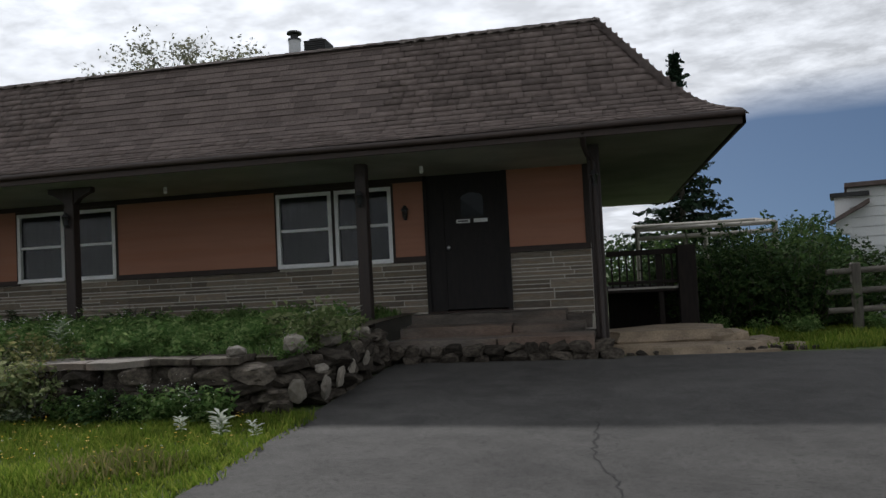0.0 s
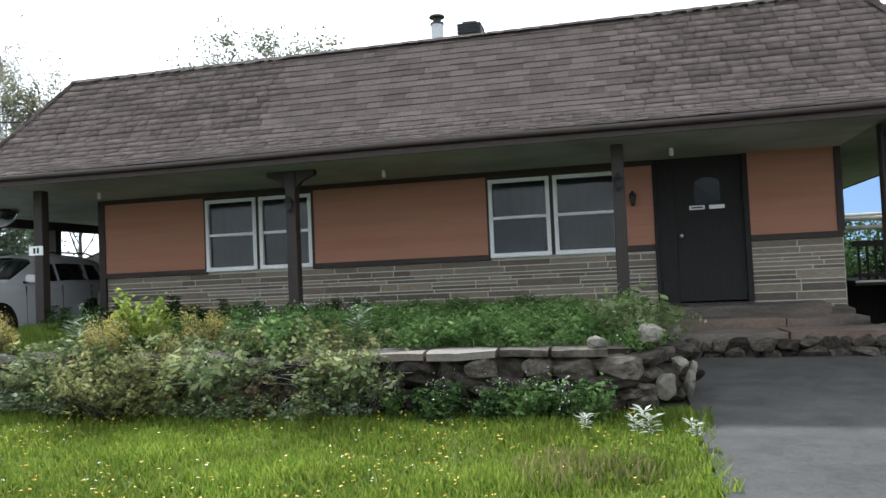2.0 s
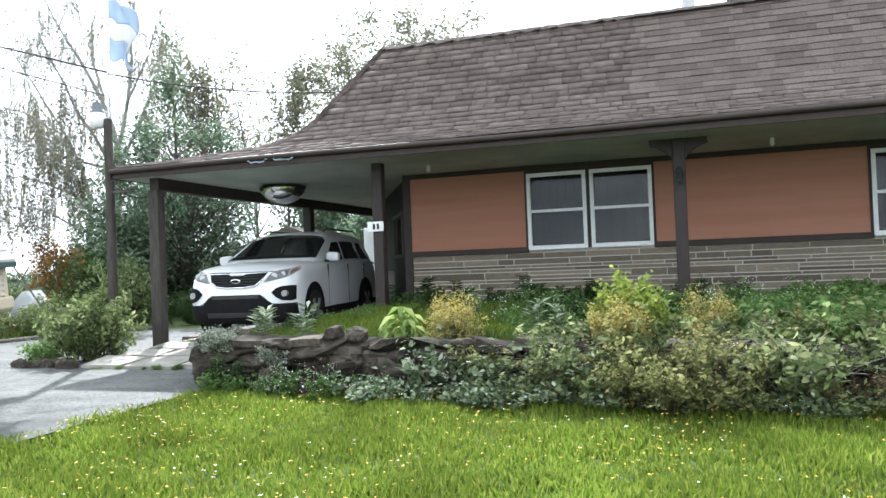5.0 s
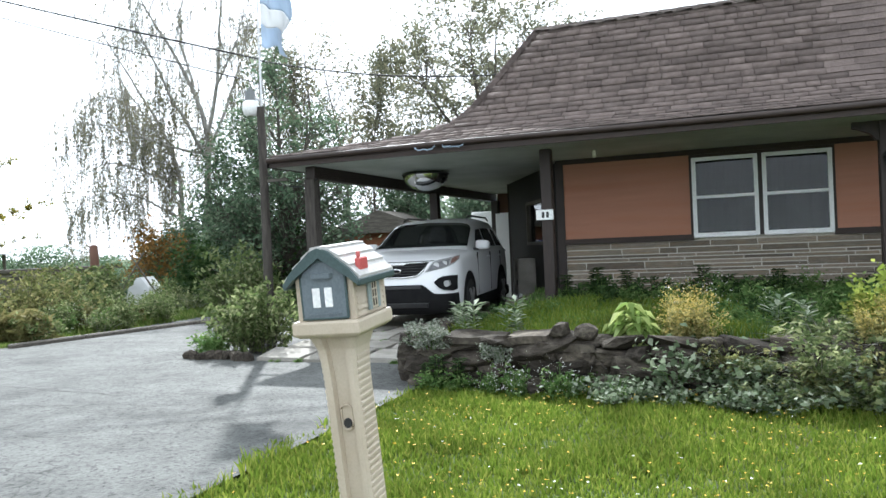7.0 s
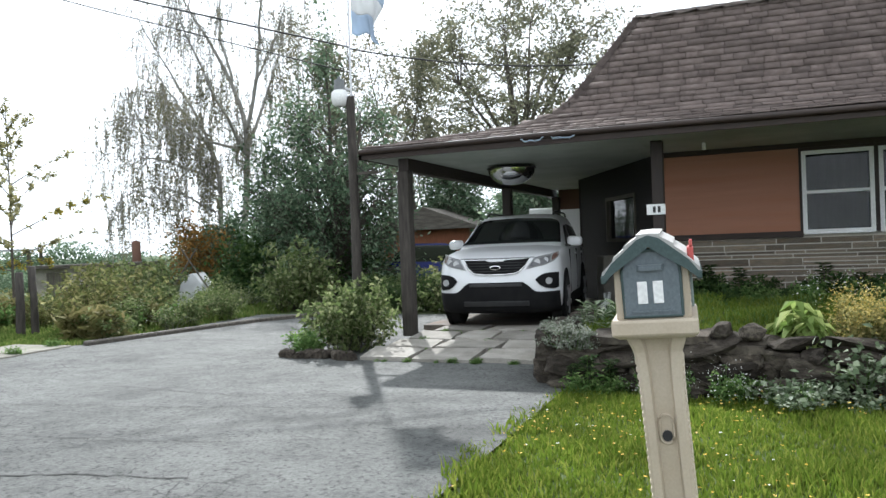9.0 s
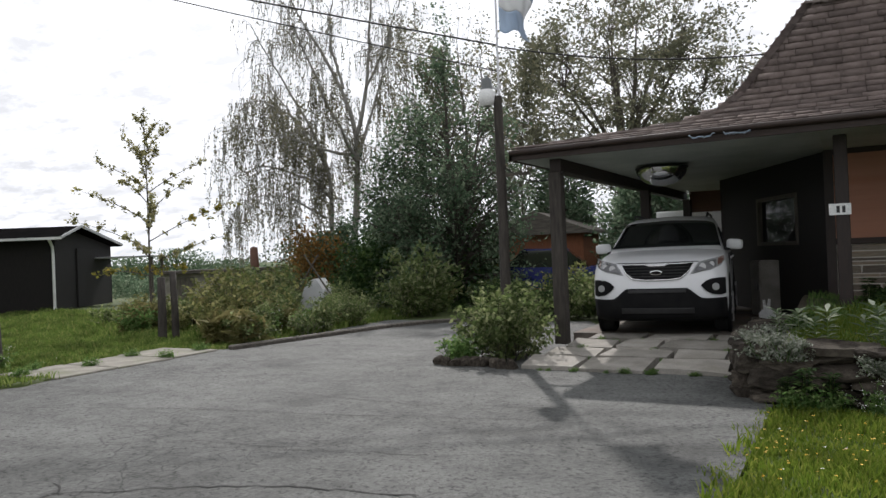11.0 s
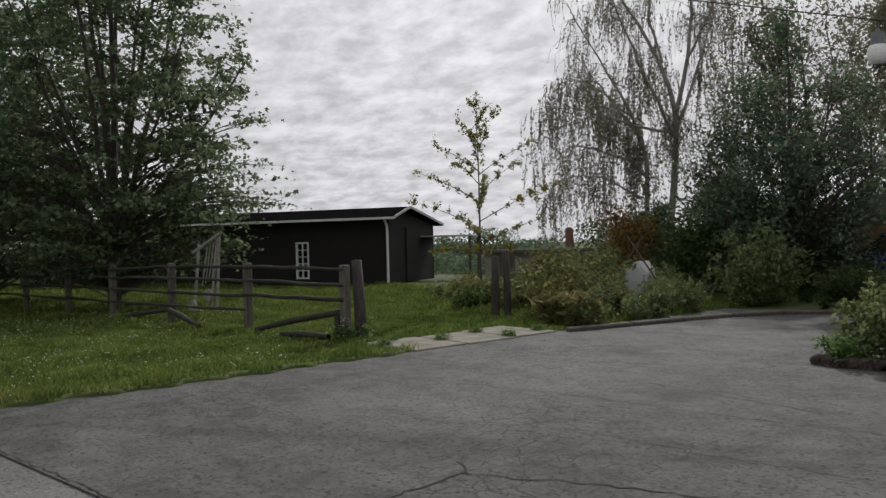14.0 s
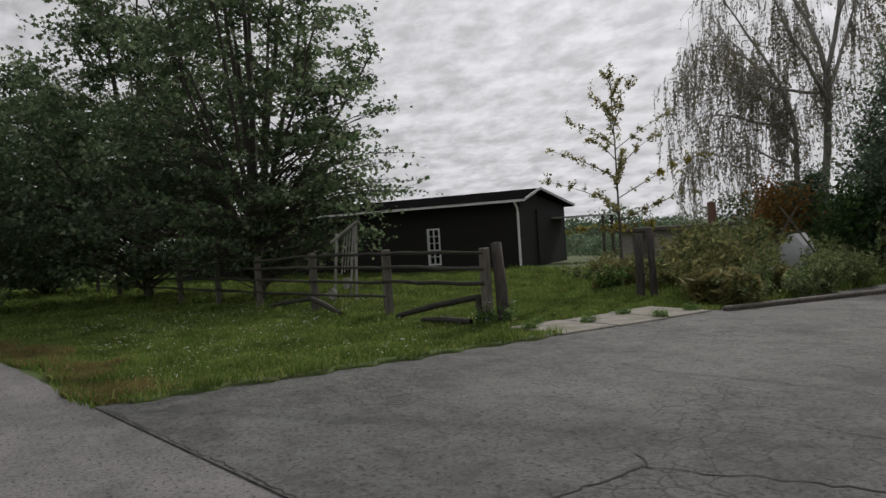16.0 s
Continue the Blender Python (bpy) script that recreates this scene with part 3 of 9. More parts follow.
strip("road", np.arange(-120, 60.1, 0.5), lambda x: float(road_edge(x)) - 7.5, lambda x: float(road_edge(x)) + wob(x, 1.0), 0.0, ROADMAT, "grey worn asphalt country road along the lawns", "road")
WX = np.arange(-19.95, -11.60, 0.15)
strip("driveway", WX, lambda x: float(road_edge(x)) - 0.03, lambda x: 14.7 + 0.35 * math.sin(x) - max(0, x + 15.4) * 1.55 if x > -15.4 else 14.7 + wob(x, 3.0, 0.2), 0.012, ASPHALT, "wide grey cracked asphalt driveway leading to the carport", "driveway")
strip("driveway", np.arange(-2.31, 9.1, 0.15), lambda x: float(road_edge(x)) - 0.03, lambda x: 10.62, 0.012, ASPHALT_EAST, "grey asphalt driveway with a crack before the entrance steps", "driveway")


# ---- house ----
WALL_Y, HOUSE_L, HOUSE_R, BACK_Y = 12.6, -11.36, 0.10, 19.4
EAVE_Y, EAVE_Z, RIDGE_Y, RIDGE_Z = 10.37, 2.745, 12.24, 4.57
EAVE_L, EAVE_R, RIDGE_L, RIDGE_R = -15.10, 1.87, -11.51, 0.35
RISE = RIDGE_Z - EAVE_Z
FRONT_U = (0.0, 0.12, 0.24, 0.36, 0.50, 1.0)
FRONT_H = (0.0, 0.085, 0.18, 0.33, 0.57, RISE)


def roof_front(y):
    return EAVE_Z + lerp_table((y - EAVE_Y) / (RIDGE_Y - EAVE_Y), FRONT_U, FRONT_H)


def roof_left_x(z):
    """Where the left slope, over the carport, has the height z."""
    return lerp_table(z, (EAVE_Z, 2.90, 3.08, 3.40, RIDGE_Z), (EAVE_L, -13.0, -12.50, -12.22, RIDGE_L))


RIGHT_H = (0.0, 0.10, 0.25, 0.45, 0.74, RISE)


def roof_right_x(z):
    return lerp_table(z - EAVE_Z, RIGHT_H, [EAVE_R + (RIDGE_R - EAVE_R) * u for u in FRONT_U])


house = thing("house", (0, 0, 0), 0, "long low house with orange panels, ledge stone and brown shingles", "house")


def wall_with_openings(x0, x1, z0, z1, y0, y1, holes):
    """A wall slab with openings (x0, x1, z0, z1) cut right through it."""
    bm = bmesh.new()
    xs = sorted({x0, x1, *[h[0] for h in holes], *[h[1] for h in holes]})
    zs = sorted({z0, z1, *[h[2] for h in holes], *[h[3] for h in holes]})
    for a, b in zip(xs, xs[1:]):
        for c, d in zip(zs, zs[1:]):
            if not any(h[0] <= a and b <= h[1] and h[2] <= c and d <= h[3] for h in holes):
                box(bm, a, y0, c, b, y1, d)
    bmesh.ops.remove_doubles(bm, verts=bm.verts[:], dist=1e-4)
    return bm


W1, W2, DOOR = (-9.37, -7.53, 1.33, 2.48), (-4.70, -2.84, 1.33, 2.48), (-2.34, -1.07, 0.56, 2.70)
part("wall", wall_with_openings(HOUSE_L, HOUSE_R, 0.0, 2.74, WALL_Y + 0.03, WALL_Y + 0.22, (W1, W2, DOOR)), MORTAR, house, "mortared front wall behind stone and panels")
for spot in ((HOUSE_R - 0.2, WALL_Y + 0.22, 0, HOUSE_R, BACK_Y, 2.74), (-13.30, 16.5, 0, -13.15, BACK_Y, 2.64), (-13.30, BACK_Y, 0, HOUSE_R, BACK_Y + 0.2, 2.64)):
    part("wall", boxes(spot), TRIM, house, "dark brown board wall")
# the carport's inner wall runs back at a slant
SLANT = pose(HOUSE_L, 12.75, 0, 0, 0, 116.9)
SW = (0.92, 2.50, 1.30, 2.10)
part("wall", wall_with_openings(0.0, 4.2, 0.0, 2.60, -0.15, 0.0, (SW,)), BARNWALL, house, "dark brown boarded wall inside the carport").matrix_basis = SLANT
part("rear_header", boxes((-14.4, BACK_Y, 2.12, -13.30, BACK_Y + 0.12, 2.60)), REARBOARD, house, "dull red-brown board over the carport's rear opening")
slant_win = part("window", boxes((SW[0], -0.09, SW[2], SW[0] + 0.07, 0.02, SW[3]), (SW[1] - 0.07, -0.09, SW[2], SW[1], 0.02, SW[3]), (SW[0] + 0.07, -0.09, SW[3] - 0.06, SW[1] - 0.07, 0.02, SW[3]), (SW[0] + 0.07, -0.09, SW[2], SW[1] - 0.07, 0.02, SW[2] + 0.06)), OLDWOOD, house, "weathered grey window frame")
slant_win.matrix_basis = SLANT
part("pane", boxes((SW[0] + 0.07, -0.06, SW[2] + 0.06, SW[1] - 0.07, -0.055, SW[3] - 0.06)), PANE, slant_win)
part("wall", boxes((HOUSE_L - 0.02, WALL_Y - 0.02, 0, HOUSE_L + 0.10, 12.9, 2.74)), TRIM, house, "dark brown corner board")
# no room is built: a dark sheet supplies the indoor shade
part("interior", boxes((HOUSE_L + 0.1, 16.0, 0.4, HOUSE_R - 0.2, 16.1, 2.7)), DIM_SHEET, house, "dark sheet standing in for the dim room behind the windows")

# boards between stone and panels, and over the panels
for x0, x1, lift in ((HOUSE_L + 0.10, W1[0], 0.0), (W1[1], W2[0], 0.0), (W2[1], DOOR[0], 0.03), (DOOR[1], HOUSE_R, 0.09)):
    part("panel", boxes((x0, WALL_Y, 1.372 + lift, x1, WALL_Y + 0.028, 2.60 if x1 < -2.5 else 2.66)), ORANGE, house, "orange painted panel")
    part("trim_board", boxes((x0, WALL_Y - 0.022, 1.285 + lift, x1, WALL_Y + 0.028, 1.372 + lift), bevel=0.005), TRIMH, house)
part("trim_board", boxes((HOUSE_L + 0.10, WALL_Y - 0.05, 2.525, DOOR[0], WALL_Y + 0.028, 2.599), bevel=0.005), TRIMH, house)
part("trim_board", boxes((DOOR[1], WALL_Y - 0.02, 2.66, HOUSE_R, WALL_Y + 0.028, 2.74), bevel=0.005), TRIMH, house)
part("trim_board", boxes((HOUSE_R - 0.07, WALL_Y - 0.02, 1.46, HOUSE_R + 0.02, WALL_Y + 0.028, 2.66), bevel=0.005), TRIM, house)
for w in (W1, W2):
    for a in (w[0] - 0.035, w[1]):
        part("trim_board", boxes((a, WALL_Y - 0.015, 1.372, a + 0.035, WALL_Y + 0.028, 2.60)), TRIM, house)
    part("trim_board", boxes((w[0] - 0.035, WALL_Y - 0.018, 2.48, w[1] + 0.035, WALL_Y + 0.027, 2.598)), TRIMH, house)


def sash_window(x0, x1, z0, z1, y, parent, frame_mat=WHITE_VINYL, mid=True, f=0.055):
    """A single-hung window: frame, meeting rail and two panes."""
    win = part("window", boxes((x0, y, z0, x0 + f, y + 0.09, z1), (x1 - f, y, z0, x1, y + 0.09, z1), (x0 + f, y, z1 - f, x1 - f, y + 0.09, z1), (x0 + f, y, z0, x1 - f, y + 0.09, z0 + f)), frame_mat, parent, "white vinyl window frame")
    h = (z0 + z1) / 2 if mid else z1 - f
    if mid:
        part("meeting_rail", boxes((x0 + f, y + 0.012, h - 0.022, x1 - f, y + 0.07, h + 0.022), bevel=0.004), frame_mat, win)
        p = part("pane", boxes((x0 + f, y + 0.045, h + 0.022, x1 - f, y + 0.05, z1 - f)), PANE, win)
        p.visible_shadow = False
    p = part("pane", boxes((x0 + f, y + 0.06, z0 + f, x1 - f, y + 0.065, h - (0.022 if mid else 0))), PANE, win)
    p.visible_shadow = False
    part("window_sill", boxes((x0 + 0.01, y - 0.03, z0 - 0.012, x1 - 0.01, y, z0 + 0.016), bevel=0.004), frame_mat, win)
    return win


for w in (W1, W2):
    mid = (w[0] + w[1]) / 2
    sash_window(w[0], mid - 0.028, w[2], w[3], WALL_Y - 0.03, house)
    sash_window(mid + 0.028, w[1], w[2], w[3], WALL_Y - 0.03, house)
    part("mullion", boxes((mid - 0.028, WALL_Y - 0.012, w[2], mid + 0.028, WALL_Y + 0.08, w[3])), TRIM, house)


def curtain(x0, x1):
    """A sheer curtain hanging in shallow folds behind a window."""
    xs = np.linspace(x0, x1, 90)
    ys = WALL_Y + 0.17 + 0.022 * np.sin(xs * 42 + 2 * np.sin(xs * 5)) + 0.01 * np.sin(xs * 97)
    v = [(x, y, z) for x, y in zip(xs, ys) for z in (1.28, 2.52)]
    f = [(2 * k, 2 * k + 2, 2 * k + 3, 2 * k + 1) for k in range(len(xs) - 1)]
    ob = part("curtain", npmesh("curtain", v, f, CURTAIN, True), None, house, "grey sheer curtain")
    ob.modifiers.new("thick", "SOLIDIFY").thickness = 0.003


for w in (W1, W2):
    curtain(w[0] + 0.02, w[1] - 0.02)


def dressed_door():
    x0, x1, z0, z1 = DOOR
    d = part("door", boxes((x0 + 0.30, WALL_Y + 0.03, z0 + 0.02, x1 - 0.07, WALL_Y + 0.075, z1 - 0.06), bevel=0.004), BARNWALL, house, "dark brown entrance door with a small pane")
    part("door_frame", boxes((x0, WALL_Y - 0.02, z0, x0 + 0.05, WALL_Y + 0.12, z1), (x1 - 0.07, WALL_Y - 0.02, z0, x1, WALL_Y + 0.12, z1), (x0 + 0.05, WALL_Y - 0.02, z1 - 0.06, x1 - 0.07, WALL_Y + 0.12, z1)), BARNWALL, d)
    part("side_panel", boxes((x0 + 0.05, WALL_Y + 0.02, z0, x0 + 0.30, WALL_Y + 0.08, z1 - 0.06), bevel=0.004), BARNWALL, d)
    part("side_panel", boxes((x0 + 0.08, WALL_Y + 0.008, z0 + 0.08, x0 + 0.27, WALL_Y + 0.02, z0 + 0.32), bevel=0.004), BARNWALL, d)
    part("threshold", boxes((x0, WALL_Y - 0.06, z0 - 0.03, x1, WALL_Y + 0.1, z0), bevel=0.006), TRIMH, d)
    cx = (x0 + 0.30 + x1 - 0.07) / 2 - 0.02
    bm = bmesh.new()
    pts = [(-0.17, 0), (0.17, 0), (0.17, 0.27)] + [(0.17 * math.cos(a), 0.27 + 0.09 * math.sin(a)) for a in np.linspace(0.1, math.pi - 0.1, 9)] + [(-0.17, 0.27)]
    f = bm.faces.new([bm.verts.new((cx + px, WALL_Y + 0.022, 1.95 + pz)) for px, pz in pts])
    bmesh.ops.solidify(bm, geom=[f], thickness=0.008)
    part("pane", bm, PANE, d, "small arched pane")
    for k in (-0.245, 0.02):
        plate = part("notice_plate", boxes((cx + k, WALL_Y + 0.018, 1.86, cx + k + 0.205, WALL_Y + 0.03, 1.915), bevel=0.002), WHITE_VINYL, d, "small white notice plate")
        if k < 0:
            part("letter_bar", boxes((cx + k + 0.025, WALL_Y + 0.0165, 1.877, cx + k + 0.18, WALL_Y + 0.0185, 1.898)), BLACKPL, plate)
    bm = bmesh.new()
    bmesh.ops.create_uvsphere(bm, u_segments=10, v_segments=7, radius=0.032, matrix=pose(x0 + 0.36, WALL_Y - 0.02, 1.50))
    part("door_knob", bm, ALLOY, d, smooth=True)


dressed_door()

# roof: solid deck under the shingles
def roof_deck():
    bm = bmesh.new()
    ys = [EAVE_Y + (RIDGE_Y - EAVE_Y) * u for u in np.concatenate([np.linspace(0, 0.5, 11), np.linspace(0.6, 1, 5)])]
    back_eave, back_ridge = 20.3, 18.4
    rings = []
    for y in ys:
        z = float(roof_front(y)) - 0.015
        l, r = float(roof_left_x(z + 0.015)), float(roof_right_x(z + 0.015))
        yb = back_eave + (back_ridge - back_eave) * (y - EAVE_Y) / (RIDGE_Y - EAVE_Y)
        rings.append([bm.verts.new(p) for p in ((l, y, z), (r, y, z), (r, yb, z), (l, yb, z))])
    for a, b in zip(rings, rings[1:]):
        for k in range(4):
            bm.faces.new((a[k], a[(k + 1) % 4], b[(k + 1) % 4], b[k]))
    t = rings[-1]
    c0, c1 = bm.verts.new((RIDGE_L + 1.5, 15.3, 4.75)), bm.verts.new((RIDGE_R - 1.5, 15.3, 4.75))
    bm.faces.new((t[0], t[1], c1, c0)); bm.faces.new((t[1], t[2], c1)); bm.faces.new((t[2], t[3], c0, c1)); bm.faces.new((t[3], t[0], c0))
    return bm


roof = part("roof", roof_deck(), SHINGLE_FAR, house, "brown asphalt shingle roof with flared eaves")
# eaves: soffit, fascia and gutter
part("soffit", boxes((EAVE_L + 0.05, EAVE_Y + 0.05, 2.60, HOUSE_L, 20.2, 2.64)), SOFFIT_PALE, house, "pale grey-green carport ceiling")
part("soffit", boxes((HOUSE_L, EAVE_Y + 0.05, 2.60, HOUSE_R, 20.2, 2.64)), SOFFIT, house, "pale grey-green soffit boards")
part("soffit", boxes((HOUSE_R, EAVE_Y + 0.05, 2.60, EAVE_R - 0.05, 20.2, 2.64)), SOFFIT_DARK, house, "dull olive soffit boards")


def gutter(points, r=0.040):
    """A half-round gutter along level points."""
    vs, fs = tubes([(points, [r] * len(points))], 8)
    return npmesh("gutter", vs, fs, TRIMH, True)


for a, b in (((EAVE_L, EAVE_Y), (EAVE_R, EAVE_Y)), ((EAVE_R, EAVE_Y), (EAVE_R, 20.3)), ((EAVE_L, EAVE_Y), (EAVE_L, 20.3)), ((EAVE_L, 20.3), (EAVE_R, 20.3))):
    x0, x1 = min(a[0], b[0]), max(a[0], b[0]); y0, y1 = min(a[1], b[1]), max(a[1], b[1])
    part("fascia", boxes((x0 - 0.02, y0 - 0.02, 2.595, x1 + 0.02, y1 + 0.02, 2.725)), TRIMH, house)
part("gutter", gutter([(x, EAVE_Y - 0.045, 2.705 + 0.008 * math.sin(x * 0.9)) for x in np.linspace(EAVE_L, EAVE_R, 30)]), TRIMH, house, "dark brown eaves gutter")
part("beam", boxes((-14.64, 10.6, 2.42, -14.48, 19.6, 2.60), bevel=0.008), TRIM, house, "dark carport beam")


def porch_post(x, y, z0, z1, w=0.075, braces=True, mat=TRIM, lab="square dark brown timber post"):
    p = part("post", boxes((x - w, y - w, z0, x + w, y + w, z1), bevel=0.01), mat, house, lab)
    if braces:
        for s in (-1, 1):
            bm = bmesh.new()
            prof = [(0, 0), (0.27, 0.0), (0.27, -0.07), (0.20, -0.09), (0.08, -0.15), (0.0, -0.24)]
            f = bm.faces.new([bm.verts.new((x + s * (w + px), y - 0.05, z1 + pz)) for px, pz in prof])
            e = bmesh.ops.extrude_face_region(bm, geom=[f])
            bmesh.ops.translate(bm, verts=[v for v in e["geom"] if isinstance(v, bmesh.types.BMVert)], vec=(0, 0.1, 0))
            part("brace", bm, TRIM, p)
    return p


POSTS = [(-11.15, 0.35), (-7.13, 0.45), (-2.80, 0.45), (0.20, -0.12)]
post_obs = [porch_post(x, 11.02, z0, 2.60, braces=x == -7.13) for x, z0 in POSTS]
vs, fs = tubes([([(0.10, 10.36, 2.66), (0.10, 10.45, 2.52), (0.13, 10.80, 2.46), (0.20, 10.90, 2.38), (0.20, 10.905, 1.2), (0.20, 10.905, 0.10), (0.20, 10.80, 0.02)], [0.034] * 7)], 8)
part("downpipe", npmesh("downpipe", vs, fs, TRIM, True), None, house, "dark brown downpipe on the post")
porch_post(-14.57, 10.66, 0.1, 2.42, 0.085, False, DARKWOOD, "weathered grey-brown carport post")
porch_post(-14.44, 15.2, 0.1, 2.42, 0.085, False)
porch_post(-14.44, 19.3, 0.1, 2.42, 0.085, False)

# chimneys
def flue(x, y):
    vs, fs = tubes([([(x, y, 4.6), (x, y, 7.12)], [0.15, 0.15])], 14)
    part("flue", npmesh("flue", vs, fs, BARNROOF, True), None, house, "galvanised flue pipe")
    bm = bmesh.new()
    for z, r, d in ((7.12, 0.17, 0.05), (7.19, 0.10, 0.1), (7.29, 0.19, 0.045)):
        bmesh.ops.create_cone(bm, cap_ends=True, segments=14, radius1=r, radius2=r * 0.92, depth=d, matrix=pose(x, y, z))
    part("flue_cap", bm, BLACKPL, house)


flue(-6.85, 19.0)
chimney = part("chimney", boxes((-6.06, 17.7, 4.6, -5.62, 18.2, 6.40)), BLACKPL, house, "square dark metal chimney housing")
for k in range(5):
    part("louvre", boxes((-6.10 + 0.004 * (k % 2), 17.66, 6.40 + 0.045 * k, -5.58, 18.24, 6.43 + 0.045 * k), bevel=0.004), BLACKPL, chimney)
part("louvre_core", boxes((-6.04, 17.72, 6.40, -5.64, 18.18, 6.62)), BLACKPL, chimney)
part("chimney_lid", boxes((-6.00, 17.76, 6.62, -5.68, 18.14, 6.68), bevel=0.01), BLACKPL, chimney)

# ---- terrace, steps and stone walls ----
def terrace_z(x, y):
    return 0.42 + 0.16 * smooth01(y, 7.8, 12.0) + 0.03 * np.sin(np.asarray(x) * 1.7) * np.cos(np.asarray(y) * 1.3)


tagged(part("terrace", sheet("terrace", np.linspace(-11.68, -2.5, 60), np.linspace(7.95, 12.64, 30), 0.0, EARTH, terrace_z)), "planted soil terrace between rock wall and house", "ground", kind="structure")


def rock_mesh(seed, kind=0):
    """An angular split rock about one metre across: the hull of scattered corners."""
    rng = random.Random(seed)
    bm = bmesh.new()
    for _ in range(26 if kind == 0 else 40):
        n = Vector((rng.gauss(0, 1), rng.gauss(0, 1), rng.gauss(0, 1))).normalized()
        e = 0.62 if kind == 0 else 0.9
        q = Vector([math.copysign(abs(c) ** e, c) * 0.47 * rng.uniform(0.86, 1.05) for c in n])
        bm.verts.new(q)
    h = bmesh.ops.convex_hull(bm, input=bm.verts[:])
    bmesh.ops.delete(bm, geom=[v for v in bm.verts if not v.link_faces], context="VERTS")
    bmesh.ops.subdivide_edges(bm, edges=bm.edges[:], cuts=1, use_grid_fill=True)
    for v in bm.verts:
        q = v.co * 3.2 + Vector((seed * 2.7, 0, seed))
        v.co *= 1 + 0.16 * noise.noise(q) + 0.07 * noise.noise(q * 3)
    me = finish(bm, "rock")
    me.materials.append(PALEROCK if kind else ROCK)
    return me


ROCKS = [rock_mesh(s) for s in range(12)]
BOULDERS = [rock_mesh(s + 50, 1) for s in range(5)]
rock_wall = thing("rock_wall", (0, 0, 0), 0, "dry-laid rock retaining wall, mossy and partly overgrown", "wall")
rng = random.Random(5)


def rock_run(line, h, parent, name="rock", size=(0.22, 0.5), thick=0.30, mat_ob=None):
    """Courses of rocks along a line of ground points."""
    pts = [Vector((x, y, 0)) for x, y in line]
    z = 0.0
    while z < h - 0.05:
        rh = rng.uniform(0.07, 0.14)
        for a, b in zip(pts, pts[1:]):
            d, s = (b - a).length, 0.0
            u = (b - a) / d
            while s < d:
                w = rng.uniform(*size)
                c = a + u * (s + w / 2)
                ob = part(name, rng.choice(ROCKS), None, parent)
                g = float(ground_z(c.x, c.y))
                ob.matrix_basis = Matrix.LocRotScale(Vector((c.x, c.y + rng.uniform(-0.06, 0.06) + 0.25 * z * 0.3, g + z + rh / 2)), Euler((rng.uniform(-0.25, 0.25), rng.uniform(-0.2, 0.2), math.atan2(u.y, u.x) + rng.uniform(-0.25, 0.25) + rng.choice((0, math.pi)))), Vector((w * 1.25, thick * rng.uniform(1, 1.6), rh * 1.75)))
                s += w * 0.93
        z += rh


rock_run([(-11.95, 10.6), (-11.98, 9.3), (-11.9, 8.05)], 0.46, rock_wall, size=(0.18, 0.42))
rock_run([(-11.88, 7.92), (-10.6, 7.82), (-9.0, 7.78), (-6.5, 7.75)], 0.50, rock_wall, size=(0.20, 0.58), thick=0.34)
rock_run([(-6.5, 7.75), (-2.85, 7.75)], 0.44, rock_wall, size=(0.14, 0.4), thick=0.22)
rock_run([(-2.8, 7.8), (-2.45, 8.3), (-2.5, 10.3)], 0.46, rock_wall, size=(0.2, 0.42))
part("fill", boxes((-11.8, 8.0, -0.2, -2.75, 8.3, 0.40)), EARTH, rock_wall, "packed dark earth behind the rocks")
for x, y, z, a, b, c in ((-2.30, 8.05, 0.10, 0.10, 0.22, 0.24), (-2.26, 8.35, 0.16, 0.09, 0.26, 0.26), (-2.28, 8.75, 0.20, 0.08, 0.24, 0.18), (-2.50, 7.85, 0.10, 0.20, 0.08, 0.26), (-2.30, 9.3, 0.22, 0.07, 0.26, 0.2), (-2.36, 8.12, 0.27, 0.16, 0.20, 0.06)):
    ob = part("mortar_patch", rng.choice(BOULDERS), None, rock_wall, "smear of pale mortar")
    ob.matrix_basis = Matrix.LocRotScale((x, y, z), Euler((0.3, 0.2, 0.15)), (a, b, c))

steps = thing("entrance_steps", (0, 0, 0), 0, "low worn stone and concrete steps below the entrance door", "steps")


def rough_slab(x0, x1, y0, y1, z0, z1):
    """A stone slab with uneven worn edges."""
    bm = bmesh.new()
    box(bm, x0, y0, z0, x1, y1, z1)
    bmesh.ops.subdivide_edges(bm, edges=bm.edges[:], cuts=3, use_grid_fill=True)
    for v in bm.verts:
        q = v.co * 4.0
        v.co += Vector((noise.noise(q), noise.noise(q + Vector((9, 0, 0))), 0.7 * noise.noise(q + Vector((0, 9, 0))))) * 0.028
    return bm


def long_slab(x0, x1, y0, y1, z0, z1, rough=0.035):
    """A long worn ledge of stone with broken edges."""
    bm = bmesh.new()
    box(bm, x0, y0, z0, x1, y1, z1)
    bmesh.ops.subdivide_edges(bm, edges=[e for e in bm.edges if abs(e.verts[0].co.x - e.verts[1].co.x) > 0.1], cuts=15, use_grid_fill=True)
    bmesh.ops.subdivide_edges(bm, edges=[e for e in bm.edges if abs(e.verts[0].co.x - e.verts[1].co.x) < 0.01], cuts=2, use_grid_fill=True)
    for v in bm.verts:
        q = v.co * 3.1
        v.co += Vector((0.4 * noise.noise(q), noise.noise(q + Vector((9, 0, 0))) + 0.5 * noise.noise(q * 3.3), 0.55 * noise.noise(q + Vector((0, 9, 0))) + 0.3 * noise.noise(q * 2.7))) * rough
    return bm


